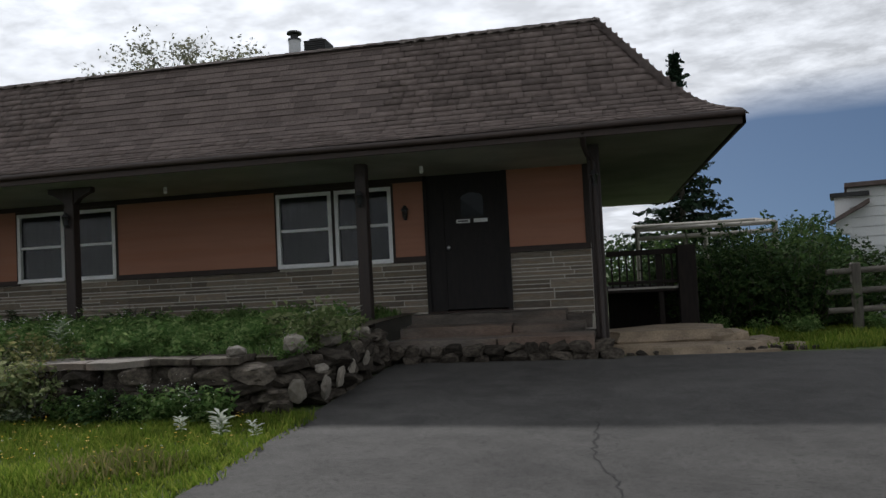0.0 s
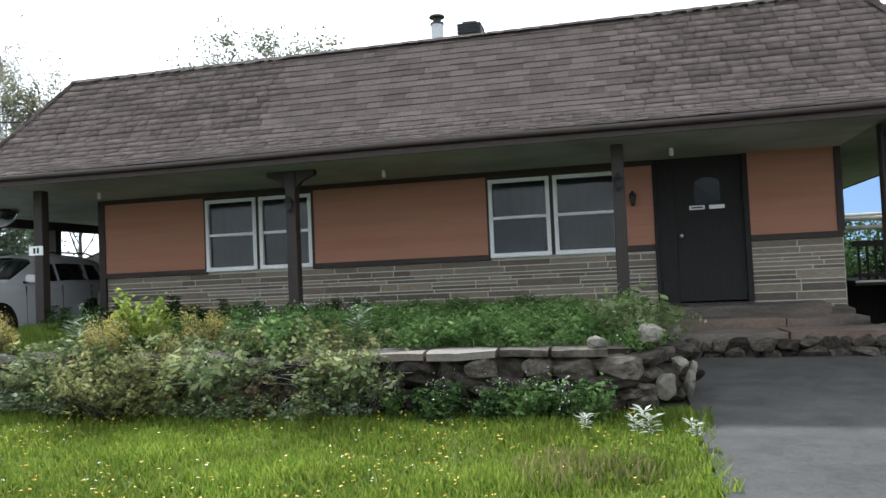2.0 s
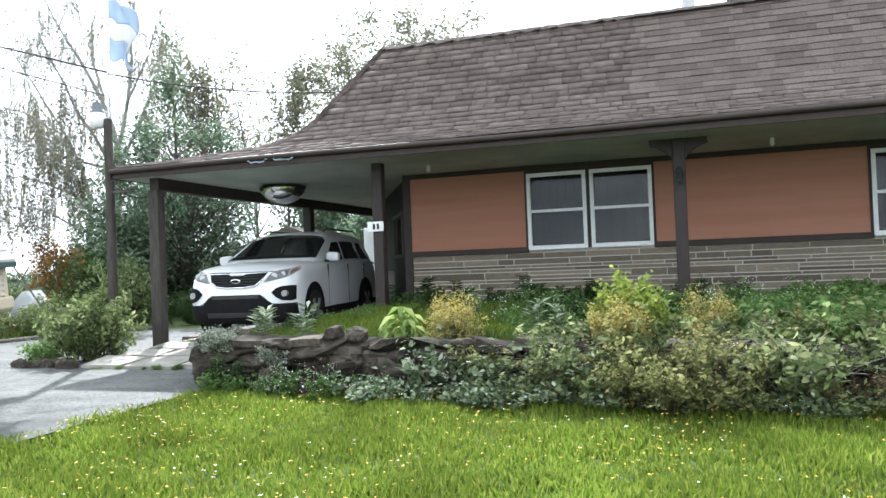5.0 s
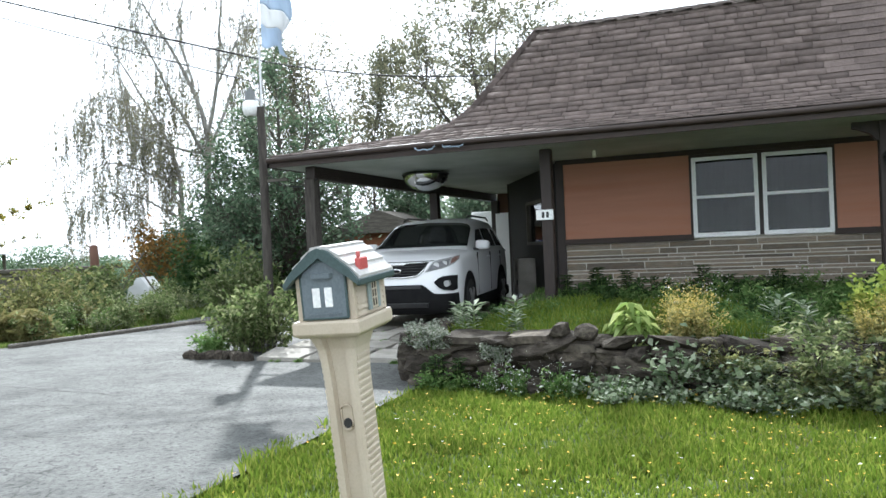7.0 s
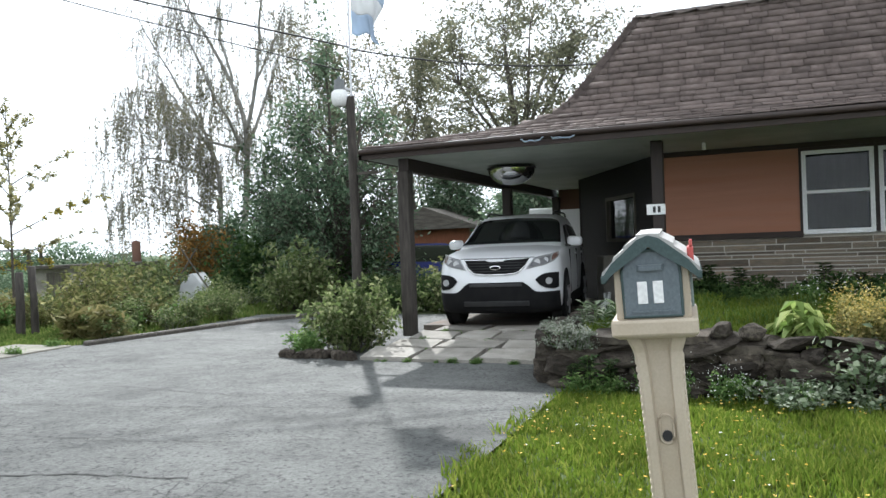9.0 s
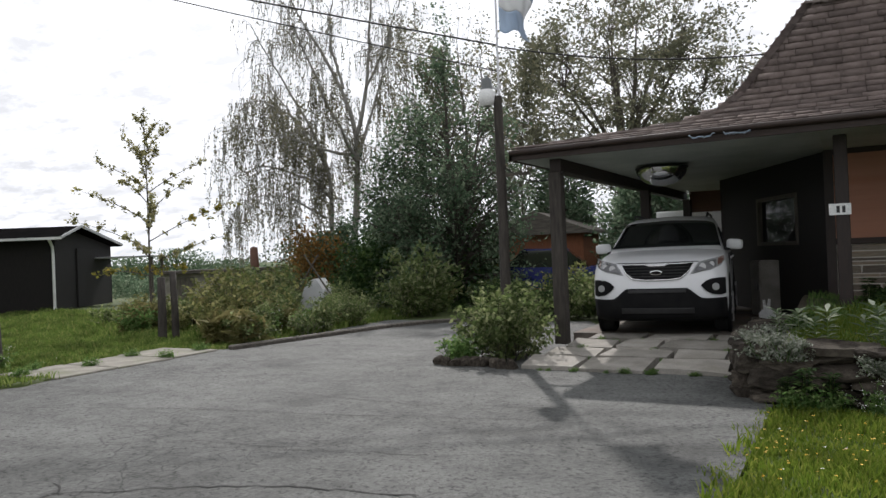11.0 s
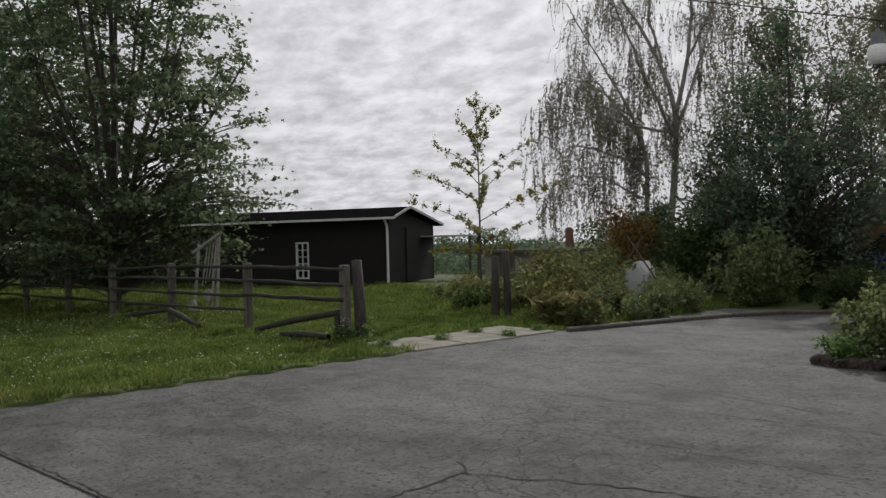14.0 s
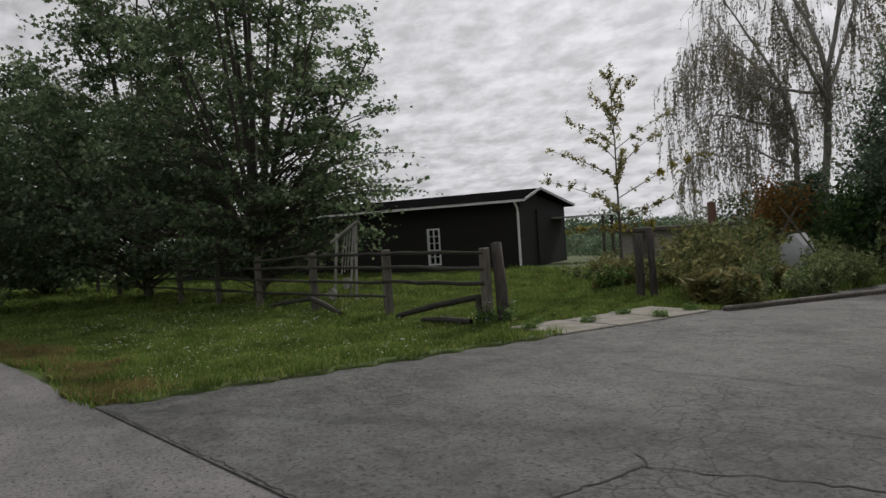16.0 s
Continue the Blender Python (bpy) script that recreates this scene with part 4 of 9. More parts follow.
for y0, y1, z0, z1, x0, x1 in ((10.50, 11.4, 0.13, 0.285, -2.42, -1.05), (10.47, 11.4, 0.14, 0.30, -1.03, 0.10), (11.2, 12.0, 0.20, 0.41, -2.42, -0.95), (11.24, 12.0, 0.20, 0.395, -0.93, -0.02), (11.85, 12.58, 0.28, 0.535, -2.42, -0.28), (12.1, 12.58, 0.28, 0.46, -0.27, 0.06)):
    part("step", long_slab(x0, x1, y0, y1, z0, z1), STEPSTONE, steps)
for x0, x1, d in ((-5.05, -4.47, 0.02), (-4.44, -3.86, 0.0), (-3.83, -3.42, 0.04), (-3.39, -2.95, 0.03)):
    part("cap_stone", rough_slab(x0, x1, 7.60 + d, 8.02, 0.375, 0.435), CONCRETE if x0 < -4.0 else ROCK, rock_wall, "flat pale cap stone" if x0 < -4.0 else "flat dark cap stone")
for x0, x1, y0, z, r in ((-11.45, -10.9, 7.72, 0.43, 0.04), (-10.85, -10.42, 7.70, 0.44, -0.06), (-10.5, -10.0, 7.66, 0.38, 0.05)):
    ob = part("cap_stone", rough_slab(x0, x1, y0, 8.1, 0, 0.07), ROCK, rock_wall, "flat dark rock on the wall")
    ob.matrix_basis = Matrix.Translation((0, 0, z)) @ Matrix.Translation(((x0 + x1) / 2, 8, 0)) @ Euler((0.05, r, 0)).to_matrix().to_4x4() @ Matrix.Translation((-(x0 + x1) / 2, -8, 0))
for x, y, z, s_ in ((-3.03, 7.78, 0.47, 0.17), (-2.60, 8.08, 0.50, 0.26), (-2.42, 8.55, 0.50, 0.21), (-2.6, 8.95, 0.48, 0.16), (-2.5, 9.5, 0.48, 0.2), (-2.5, 9.9, 0.48, 0.16), (-10.33, 7.80, 0.54, 0.19), (-10.08, 7.78, 0.53, 0.2)):
    ob = tagged(part("loose_stone", rng.choice(BOULDERS if x > -5 else ROCKS)), "rounded tan fieldstone lying on the rock wall" if x > -5 else "rounded dark fieldstone lying on the rock wall", "stone", "stones on the wall")
    ob.matrix_basis = Matrix.LocRotScale((x, y, z), Euler((0, 0, x * 9)), (s_ * 1.25, s_, s_ * 0.85))
part("base", boxes((-2.42, 10.55, -0.2, 0.15, 12.6, 0.22)), ROCK, steps)
rock_run([(-2.4, 10.52), (0.15, 10.52)], 0.2, steps, "stone", (0.14, 0.3), 0.16)

# ---- carport paving ----
carport_floor = thing("carport_paving", (0, 0, 0), 0, "cracked pale concrete slabs under and before the carport", "paving", kind="structure")


def floor_z(y):
    return float(np.interp(y, (8.9, 9.0, 10.6, 11.2, 22), (0.0, 0.03, 0.16, 0.17, 0.17)))


rng = random.Random(11)
ys = [8.95, 9.55, 10.05, 10.6, 11.2]
for j, (y0, y1) in enumerate(zip(ys, ys[1:])):
    x = -14.55 + 0.1 * j
    while x < -12.1:
        w = rng.uniform(0.5, 0.95)
        x1 = min(x + w, -12.02)
        if x1 - x > 0.2:
            bm = bmesh.new()
            q = [(x + rng.uniform(0, .07), y0 + rng.uniform(0, .07)), ((x + x1) / 2, y0 + rng.uniform(0, .06)), (x1 - rng.uniform(0.01, .06), y0 + rng.uniform(0, .06)), (x1 - rng.uniform(0.01, .06), y1 - rng.uniform(0.01, .08)), ((x + x1) / 2 + rng.uniform(-.1, .1), y1 - rng.uniform(0.01, .07)), (x + rng.uniform(0, .07), y1 - rng.uniform(0.01, .08))]
            t = [bm.verts.new((a, b, floor_z(b) + 0.03 + rng.uniform(-.012, .012))) for a, b in q]
            l = [bm.verts.new((a, b, -0.1)) for a, b in q]
            bm.faces.new(t)
            for k in range(6):
                bm.faces.new((t[k], t[(k + 1) % 6], l[(k + 1) % 6], l[k]))
            part("slab", bm, SLABC, carport_floor)
        x = x1
part("slab", boxes((-14.6, 11.2, -0.1, -11.3, 19.6, 0.19)), CONCRETE, carport_floor)
part("bedding", boxes((-14.5, 9.0, -0.1, -12.05, 11.2, 0.012)), EARTH, carport_floor)


# ---- car ----
def suv():
    """A white mid-size SUV, nose towards -y, origin on the floor at the middle of the front bumper."""
    car = thing("car", (-13.30, 10.70, 0.19), 0, "white mid-size SUV parked nose out under the carport", "car")
    levels = (0.22, 0.30, 0.42, 0.53, 0.62, 0.70, 0.80, 0.90, 0.98, 1.03)
    wide = (0.86, 0.92, 0.938, 0.942, 0.942, 0.94, 0.938, 0.93, 0.915, 0.88)
    nose = (0.13, 0.05, 0.015, 0.0, 0.0, 0.005, 0.02, 0.05, 0.10, 0.19)

    def plan(u):
        return 0.09 * u * u + 0.24 * u ** 8

    def surf(x, z):
        """How far back the painted front lies at x, z."""
        w = float(np.interp(z, levels, wide))
        return float(np.interp(z, levels, nose)) + plan(min(1.0, abs(x) / w))

    def outline(w, p):
        """One level round the car: half width w, nose set back by p."""
        half = [(w * u, p + plan(u)) for u in (0, 0.15, 0.3, 0.45, 0.6, 0.72, 0.82, 0.9, 0.96, 1.0)]
        half += [(w * k, y) for k, y in ((1.005, 0.6), (1.01, 0.95), (1.01, 1.4), (1.005, 2.0), (1.005, 2.8), (1.005, 3.4), (1.0, 3.9), (0.985, 4.3), (0.95, 4.5), (0.85, 4.62), (0.6, 4.68), (0.3, 4.69))]
        return half + [(0, 4.69)] + [(-x, y) for x, y in half[:0:-1]]

    bm = bmesh.new()
    rings = []
    for z, w, p in zip(levels, wide, nose):
        k = (z - 0.22) / 0.81
        rings.append([bm.verts.new((x, y, z + k * float(np.interp(y, (0.2, 1.3, 4.2, 4.7), (0.0, 0.10, 0.14, 0.02))))) for x, y in outline(w, p)])
    for f, lift in ((0.965, 0.022), (0.90, 0.036), (0.78, 0.045), (0.55, 0.055)):
        inner = [(x * f, 2.3 + (y - 2.3) * (f if f > 0.8 else 0.5 + f * 0.5)) for x, y in outline(wide[-1], nose[-1])]
        rings.append([bm.verts.new((x, y, 1.03 + lift + float(np.interp(y, (0.2, 1.3, 4.2, 4.7), (0.0, 0.10, 0.14, 0.02))))) for x, y in inner])
    n = len(rings[0])
    for a, b in zip(rings, rings[1:]):
        for k in range(n):
            bm.faces.new((a[k], a[(k + 1) % n], b[(k + 1) % n], b[k]))
    last = rings[-1]
    m = n // 2
    for k in range(m):
        a, b, c, d = last[k], last[k + 1], last[(n - k - 1) % n], last[(n - k) % n]
        face = [v for i, v in enumerate((a, b, c, d)) if v not in (a, b, c, d)[:i]]
        if len(face) > 2:
            bm.faces.new(face)
    bm.faces.new(rings[0][::-1])
    part("body", bm, CARPAINT, car, "glossy white painted body", smooth=True)
    cabin_rings = []
    cs = [(1.22, 0.84, 1.13, 0.02), (2.05, 0.70, 1.12, 0.50), (2.35, 0.685, 1.10, 0.575), (3.0, 0.675, 1.12, 0.59), (3.9, 0.66, 1.12, 0.56), (4.30, 0.64, 1.12, 0.48), (4.58, 0.70, 1.10, 0.03)]
    bm = bmesh.new()
    rings = []
    for y, wt, zb, h in cs:
        wb = 0.885
        prof = [(wb, zb - 0.03), (wb - 0.01, zb + 0.02 * (h > 0.1)), (wt + (wb - wt) * 0.25, zb + h * 0.78), (wt, zb + h * 0.93), (wt * 0.82, zb + h), (0, zb + h + 0.025 * (h > 0.1))]
        full = prof + [(-a, b) for a, b in prof[-2::-1]]
        rings.append([bm.verts.new((a, y, b)) for a, b in full])
        cabin_rings.append([(a, y, b) for a, b in full])
    for a, b in zip(rings, rings[1:]):
        for k in range(len(a) - 1):
            bm.faces.new((a[k], a[k + 1], b[k + 1], b[k]))
    part("cabin", bm, CARPAINT, car, "white pillars and roof", smooth=True)

    def cabin_point(y, v):
        ks = [c[0] for c in cs]
        i = max(0, min(len(ks) - 2, int(np.searchsorted(ks, y)) - 1))
        u = (y - ks[i]) / (ks[i + 1] - ks[i])
        k = min(int(v), 9)
        lo, hi = cabin_rings[i], cabin_rings[i + 1]
        p = [Vector(r[k]).lerp(Vector(r[k + 1]), v - k) for r in (lo, hi)]
        return p[0].lerp(p[1], u)

    def glazing(name, y0, y1, v0, v1, away, lab, slope=(0, 0)):
        """A pane that lies on the cabin's surface between two lengths and two heights."""
        ny, nv = 8, 14
        g = [[cabin_point(y0 + slope[0] * (j / nv) + (y1 + slope[1] * (j / nv) - y0 - slope[0] * (j / nv)) * i / ny, v0 + (v1 - v0) * j / nv) + Vector(away) for j in range(nv + 1)] for i in range(ny + 1)]
        v = [tuple(p) for r in g for p in r]
        f = [(i * (nv + 1) + j, (i + 1) * (nv + 1) + j, (i + 1) * (nv + 1) + j + 1, i * (nv + 1) + j + 1) for i in range(ny) for j in range(nv)]
        ob = part(name, npmesh(name, v, f, CARGLASS, True), None, car, lab)
        ob.modifiers.new("thick", "SOLIDIFY").thickness = 0.004
        return ob

    def insert(name, rows, out, mat, parent, lab="", mirror=1):
        """A trim piece that follows the front's curve: rows of (x, top, bottom)."""
        xs = np.linspace(rows[0][0], rows[-1][0], 30)
        top = np.interp(xs, [r[0] for r in rows], [r[1] for r in rows])
        low = np.interp(xs, [r[0] for r in rows], [r[2] for r in rows])
        v = []
        for x, a, b in zip(xs, top, low):
            for k in range(9):
                z = b + (a - b) * k / 8
                v.append((mirror * x, surf(x, z) - out, z + 0.06 * max(0.0, (z - 0.22) / 0.81) * max(0.0, surf(x, z) - 0.2)))
        f = [(i * 9 + j, i * 9 + 9 + j, i * 9 + 10 + j, i * 9 + 1 + j) for i in range(29) for j in range(8)]
        ob = part(name, npmesh(name, v, f, mat, True), None, parent, lab)
        mod = ob.modifiers.new("thick", "SOLIDIFY"); mod.thickness, mod.offset = 0.012, 0.0
        return ob

    screen = glazing("windshield", 1.33, 2.02, 2.1, 7.9, (0, -0.008, 0.012), "dark raked windshield")
    for x in (-0.28, 0.30):
        vs, fs = tubes([([(x - 0.22, 1.34, 1.20), (x, 1.36, 1.215), (x + 0.26, 1.40, 1.225)], [0.008] * 3)], 5)
        part("wiper", npmesh("wiper", vs, fs, BLACKPL, True), None, screen, "black wiper")
    for s in (-1, 1):
        lo, hi = (1.12, 1.88) if s > 0 else (8.88, 8.12)
        glazing("side_window", 1.72, 2.62, lo, hi, (s * 0.008, 0, 0), "dark side window", (0.55, 0))
        glazing("side_window", 2.70, 3.56, lo, hi, (s * 0.008, 0, 0), "dark side window", (0, -0.04))
        glazing("side_window", 3.64, 4.20, lo, hi, (s * 0.008, 0, 0), "dark side window", (0, -0.22))
        vs, fs = tubes([([(s * 0.60, 2.3, 1.69), (s * 0.60, 2.5, 1.745), (s * 0.59, 4.0, 1.745), (s * 0.585, 4.2, 1.69)], [0.018] * 4)], 6)
        part("roof_rail", npmesh("roof_rail", vs, fs, BLACKPL, True), None, car)
        b = bmesh.new()
        bmesh.ops.create_uvsphere(b, u_segments=16, v_segments=10, radius=1)
        for v in b.verts:
            v.co = Vector([math.copysign(abs(c) ** 0.55, c) for c in v.co])
        bmesh.ops.transform(b, matrix=Matrix.LocRotScale((s * 1.03, 1.66, 1.225), Euler((0, s * 0.08, -s * 0.18)), (0.128, 0.055, 0.078)), verts=b.verts[:])
        mir = part("mirror", b, CARPAINT, car, "white door mirror", smooth=True)
        part("mirror_arm", boxes((min(s * 0.86, s * 0.97), 1.63, 1.14, max(s * 0.86, s * 0.97), 1.71, 1.18), bevel=0.01), BLACKPL, mir)
        hl = insert("headlight", ((0.465, 0.862, 0.852), (0.52, 0.94, 0.858), (0.575, 1.005, 0.872), (0.74, 1.035, 0.905), (0.86, 1.06, 0.95), (0.905, 1.07, 1.0)), 0.008, LENS, car, "swept clear headlight", s)
        insert("lamp_bowl", ((0.50, 0.885, 0.87), (0.58, 0.985, 0.885), (0.72, 1.015, 0.912), (0.80, 1.03, 0.94)), 0.012, HEADBOWL, hl, "smoky lamp bowl", s)
        insert("signal_lens", ((0.82, 1.04, 0.955), (0.87, 1.05, 0.975), (0.895, 1.055, 1.01)), 0.013, ORANGELENS, hl, "amber signal lens", s)
        for x, z, r in ((0.625, 0.945, 0.042), (0.745, 0.972, 0.034)):
            b = bmesh.new()
            bmesh.ops.create_cone(b, cap_ends=True, segments=18, radius1=r, radius2=r * 1.1, depth=0.03, matrix=pose(s * x, surf(x, z) - 0.012, z, 90))
            part("projector", b, ALLOY, hl)
        pocket = insert("fog_surround", ((0.60, 0.70, 0.692), (0.66, 0.755, 0.625), (0.74, 0.785, 0.58), (0.86, 0.792, 0.562), (0.915, 0.785, 0.58)), 0.010, CARTRIM, car, "black fog lamp surround", s)
        b = bmesh.new()
        bmesh.ops.create_cone(b, cap_ends=True, segments=18, radius1=0.052, radius2=0.048, depth=0.07, matrix=pose(s * 0.79, surf(0.79, 0.675) - 0.012, 0.675, 90))
        part("fog_lamp", b, LENS, pocket, "round fog lamp")
    grille = insert("grille", ((-0.485, 0.992, 0.982), (-0.42, 0.987, 0.885), (-0.32, 0.985, 0.808), (-0.15, 0.985, 0.79), (-0.11, 0.962, 0.788), (0.11, 0.962, 0.788), (0.15, 0.985, 0.79), (0.32, 0.985, 0.808), (0.42, 0.987, 0.885), (0.485, 0.992, 0.982)), 0.008, CARTRIM, car, "black mesh grille")
    rim = [(x, surf(x, z) - 0.018, z) for x, z in ((-0.495, 0.995), (-0.43, 0.88), (-0.33, 0.80), (-0.15, 0.782), (0.15, 0.782), (0.33, 0.80), (0.43, 0.88), (0.495, 0.995), (0.32, 0.992), (0.16, 0.992), (0.11, 0.97), (-0.11, 0.97), (-0.16, 0.992), (-0.32, 0.992), (-0.495, 0.995))]
    vs, fs = tubes([(rim, [0.011] * len(rim))], 6)
    part("grille_rim", npmesh("grille_rim", vs, fs, CHROME, True), None, grille)
    for z in (0.83, 0.87, 0.91, 0.95):
        half = float(np.interp(z, (0.80, 0.885, 0.98), (0.30, 0.41, 0.47)))
        part("grille_bar", boxes((-half, surf(half * 0.5, z) - 0.022, z - 0.005, half, surf(half * 0.5, z) - 0.012, z + 0.005)), BLACKPL, grille)
    b = bmesh.new()
    bmesh.ops.create_uvsphere(b, u_segments=18, v_segments=8, radius=1, matrix=Matrix.LocRotScale((0, surf(0, 0.88) - 0.026, 0.88), None, (0.09, 0.014, 0.036)))
    badge = part("badge", b, CHROME, grille, "oval chrome badge", smooth=True)
    b = bmesh.new()
    bmesh.ops.create_uvsphere(b, u_segments=18, v_segments=8, radius=1, matrix=Matrix.LocRotScale((0, surf(0, 0.88) - 0.030, 0.88), None, (0.076, 0.013, 0.026)))
    part("badge_field", b, CARTRIM, badge, smooth=True)
    insert("hood_gap", ((-0.57, 1.016, 1.010), (0.0, 1.010, 1.004), (0.57, 1.016, 1.010)), 0.004, BLACKPL, car)
    insert("lower_bumper", ((-0.925, 0.525, 0.225), (-0.62, 0.525, 0.225), (-0.56, 0.555, 0.225), (-0.50, 0.615, 0.225), (-0.42, 0.67, 0.225), (0.42, 0.67, 0.225), (0.50, 0.615, 0.225), (0.56, 0.555, 0.225), (0.62, 0.525, 0.225), (0.925, 0.525, 0.225)), 0.012, CARTRIM, car, "black plastic lower bumper")
    insert("air_slot", ((-0.40, 0.655, 0.61), (0.40, 0.655, 0.61)), 0.022, BLACKPL, car, "narrow air slot")
    insert("skid_plate", ((-0.50, 0.40, 0.33), (0.50, 0.40, 0.33)), 0.024, BLACKPL, car, "black skid plate")
    part("side_skirt", boxes((-0.955, 0.55, 0.21, 0.955, 4.4, 0.40), bevel=0.03), CARTRIM, car, "black plastic sill")
    for y in (0.95, 3.65):
        for s in (-1, 1):
            b = bmesh.new()
            bmesh.ops.create_cone(b, cap_ends=True, segments=32, radius1=0.425, radius2=0.425, depth=0.05, matrix=pose(s * 0.932, y, 0.40, 0, 90))
            part("wheel_arch", b, CARTRIM, car, "black wheel arch trim")
            b = bmesh.new()
            bmesh.ops.create_cone(b, cap_ends=True, segments=32, radius1=0.36, radius2=0.36, depth=0.24, matrix=pose(s * 0.845, y, 0.36, 0, 90))
            bmesh.ops.bevel(b, geom=[e for e in b.edges if abs(e.calc_face_angle(0)) > 1.0], offset=0.03, segments=2, affect="EDGES")
            wheel = part("wheel", b, RUBBER, car, "black tyre")
            b = bmesh.new()
            bmesh.ops.create_cone(b, cap_ends=True, segments=24, radius1=0.235, radius2=0.20, depth=0.03, matrix=pose(s * 0.962, y, 0.36, 0, 90 * s))
            part("rim", b, BLACKPL, wheel)
            b = bmesh.new()
            for k in range(5):
                box(b, 0.03, -0.035, 0.0, 0.225, 0.035, 0.03, bevel=0.008, turn=pose(s * 0.967, y, 0.36, 0, 90 * s, 0) @ pose(0, 0, 0, 0, 0, 72 * k))
            bmesh.ops.create_cone(b, cap_ends=True, segments=14, radius1=0.05, radius2=0.04, depth=0.04, matrix=pose(s * 0.977, y, 0.36, 0, 90 * s))
            part("spokes", b, ALLOY, wheel, "five-spoke alloy wheel")
    for s in (-1, 1):
        for y in (2.35, 3.4):
            part("door_handle", boxes((min(s * 0.94, s * 0.972), y, 1.0, max(s * 0.94, s * 0.972), y + 0.2, 1.035), bevel=0.008), CARPAINT, car)
        for y in (1.62, 2.66, 3.60):
            part("door_gap", boxes((min(s * 0.93, s * 0.9515), y, 0.42, max(s * 0.93, s * 0.9515), y + 0.008, 1.10)), BLACKPL, car)
    car.matrix_basis = pose(-13.30, 10.70, 0.19, 0, 0, 6.3) @ Matrix.Diagonal((0.905, 0.96, 0.95, 1))
    return car


suv()


# ---- trees ----
def grow(rng, start, way, length, radius, depth, p, lines, tips):
    """One limb with its side limbs; lines take (points, radii), tips the places where leaves hang."""
    n = 5 if depth else 6
    pts, d = [np.array(start, float)], np.array(way, float)
    for k in range(n):
        d = d + rng.normal(scale=p["wander"], size=3)
        d[2] += p["lift"][min(depth, len(p["lift"]) - 1)] / n
        d /= np.linalg.norm(d)
        pts.append(pts[-1] + d * length / n)
    taper = np.linspace(1, p["taper"], n + 1)
    lines.append((pts, radius * taper))
    if depth >= p["depth"]:
        tips.append(np.array(pts))
        return
    count = p["side"][min(depth, len(p["side"]) - 1)]
    for k in range(count):
        f = p["from"][min(depth, len(p["from"]) - 1)]
        u = f + (1 - f) * (k + rng.uniform(0.2, 0.8)) / count
        i = min(int(u * n), n - 1)
        at = pts[i] + (pts[i + 1] - pts[i]) * (u * n - i)
        along = (pts[i + 1] - pts[i]) / np.linalg.norm(pts[i + 1] - pts[i])
        turn = rng.uniform(0, 2 * np.pi) if depth else 2.4 * k + rng.uniform(-0.5, 0.5)
        a, b = np.cross(along, [0.3, 0.5, 0.8]), None
        a /= np.linalg.norm(a); b = np.cross(along, a)
        ang = radians(rng.uniform(*p["angle"][min(depth, len(p["angle"]) - 1)]))
        w = along * math.cos(ang) + (a * math.cos(turn) + b * math.sin(turn)) * math.sin(ang)
        shrink = 1 - p["fall"] * (u - f) / (1 - f + 1e-6) if depth == 0 else 1 - 0.4 * u
        grow(rng, at, w, length * p["ratio"][min(depth, len(p["ratio"]) - 1)] * shrink * rng.uniform(0.75, 1.15), radius * taper[i] * p["thin"], depth + 1, p, lines, tips)
    tips.append(np.array(pts[-2:]))


def tree(name, place, height, p, seed, bark, leaf, leaf_size, per_tip, spread, label, category="tree", droop=0.0, flat=0.2, group="", stems=(), clear=0.15):
    """A tree: tapered trunk and limbs, with a crown of single leaves round its twigs."""
    rng = np.random.default_rng(seed)
    lines, tips = [], []
    for dx, dy, dz, k in stems:
        d = np.array((dx, dy, dz)) / math.sqrt(dx * dx + dy * dy + dz * dz)
        grow(rng, (dx * 0.25, dy * 0.25, -0.1), d, height * p["trunk"] * k, p["radius"] * k, 0, p, lines, tips)
    if not stems:
        grow(rng, (0, 0, -0.1), (rng.normal(scale=0.04), rng.normal(scale=0.04), 1), height * p["trunk"], p["radius"], 0, p, lines, tips)
    root = thing(name, place, 0, label, category, group)
    vs, fs = tubes(lines, 6)
    part("trunk", npmesh("trunk", vs, fs, bark, True), None, root)
    cs = []
    for t in tips:
        n = max(1, int(per_tip * rng.uniform(0.5, 1.5)))
        u = rng.uniform(0, len(t) - 1.001, n)
        i = u.astype(int)
        at = t[i] + (t[i + 1] - t[i]) * (u - i)[:, None] + rng.normal(scale=spread, size=(n, 3))
        cs.append(at)
    cs = np.concatenate(cs)
    cs = cs[cs[:, 2] > clear]
    vs, fs = leaf_arrays(cs, leaf_size, rng, flat, 1.7, droop)
    part("crown", npmesh("crown", vs, fs, leaf), None, root)
    return root


SHRUB = dict(trunk=0.55, radius=0.02, depth=2, wander=0.16, lift=(0.0, 0.3, 0.1), taper=0.4, side=(9, 5), angle=((25, 70), (30, 60)), ratio=(0.9, 0.5), thin=0.6, fall=0.3)
SHRUB["from"] = (0.0, 0.1)
BARE = dict(trunk=0.95, radius=0.075, depth=2, wander=0.07, lift=(0.1, 0.9, 0.5), taper=0.15, side=(24, 13), angle=((22, 42), (25, 50)), ratio=(0.36, 0.42), thin=0.45, fall=0.45)
BARE["from"] = (0.25, 0.2)


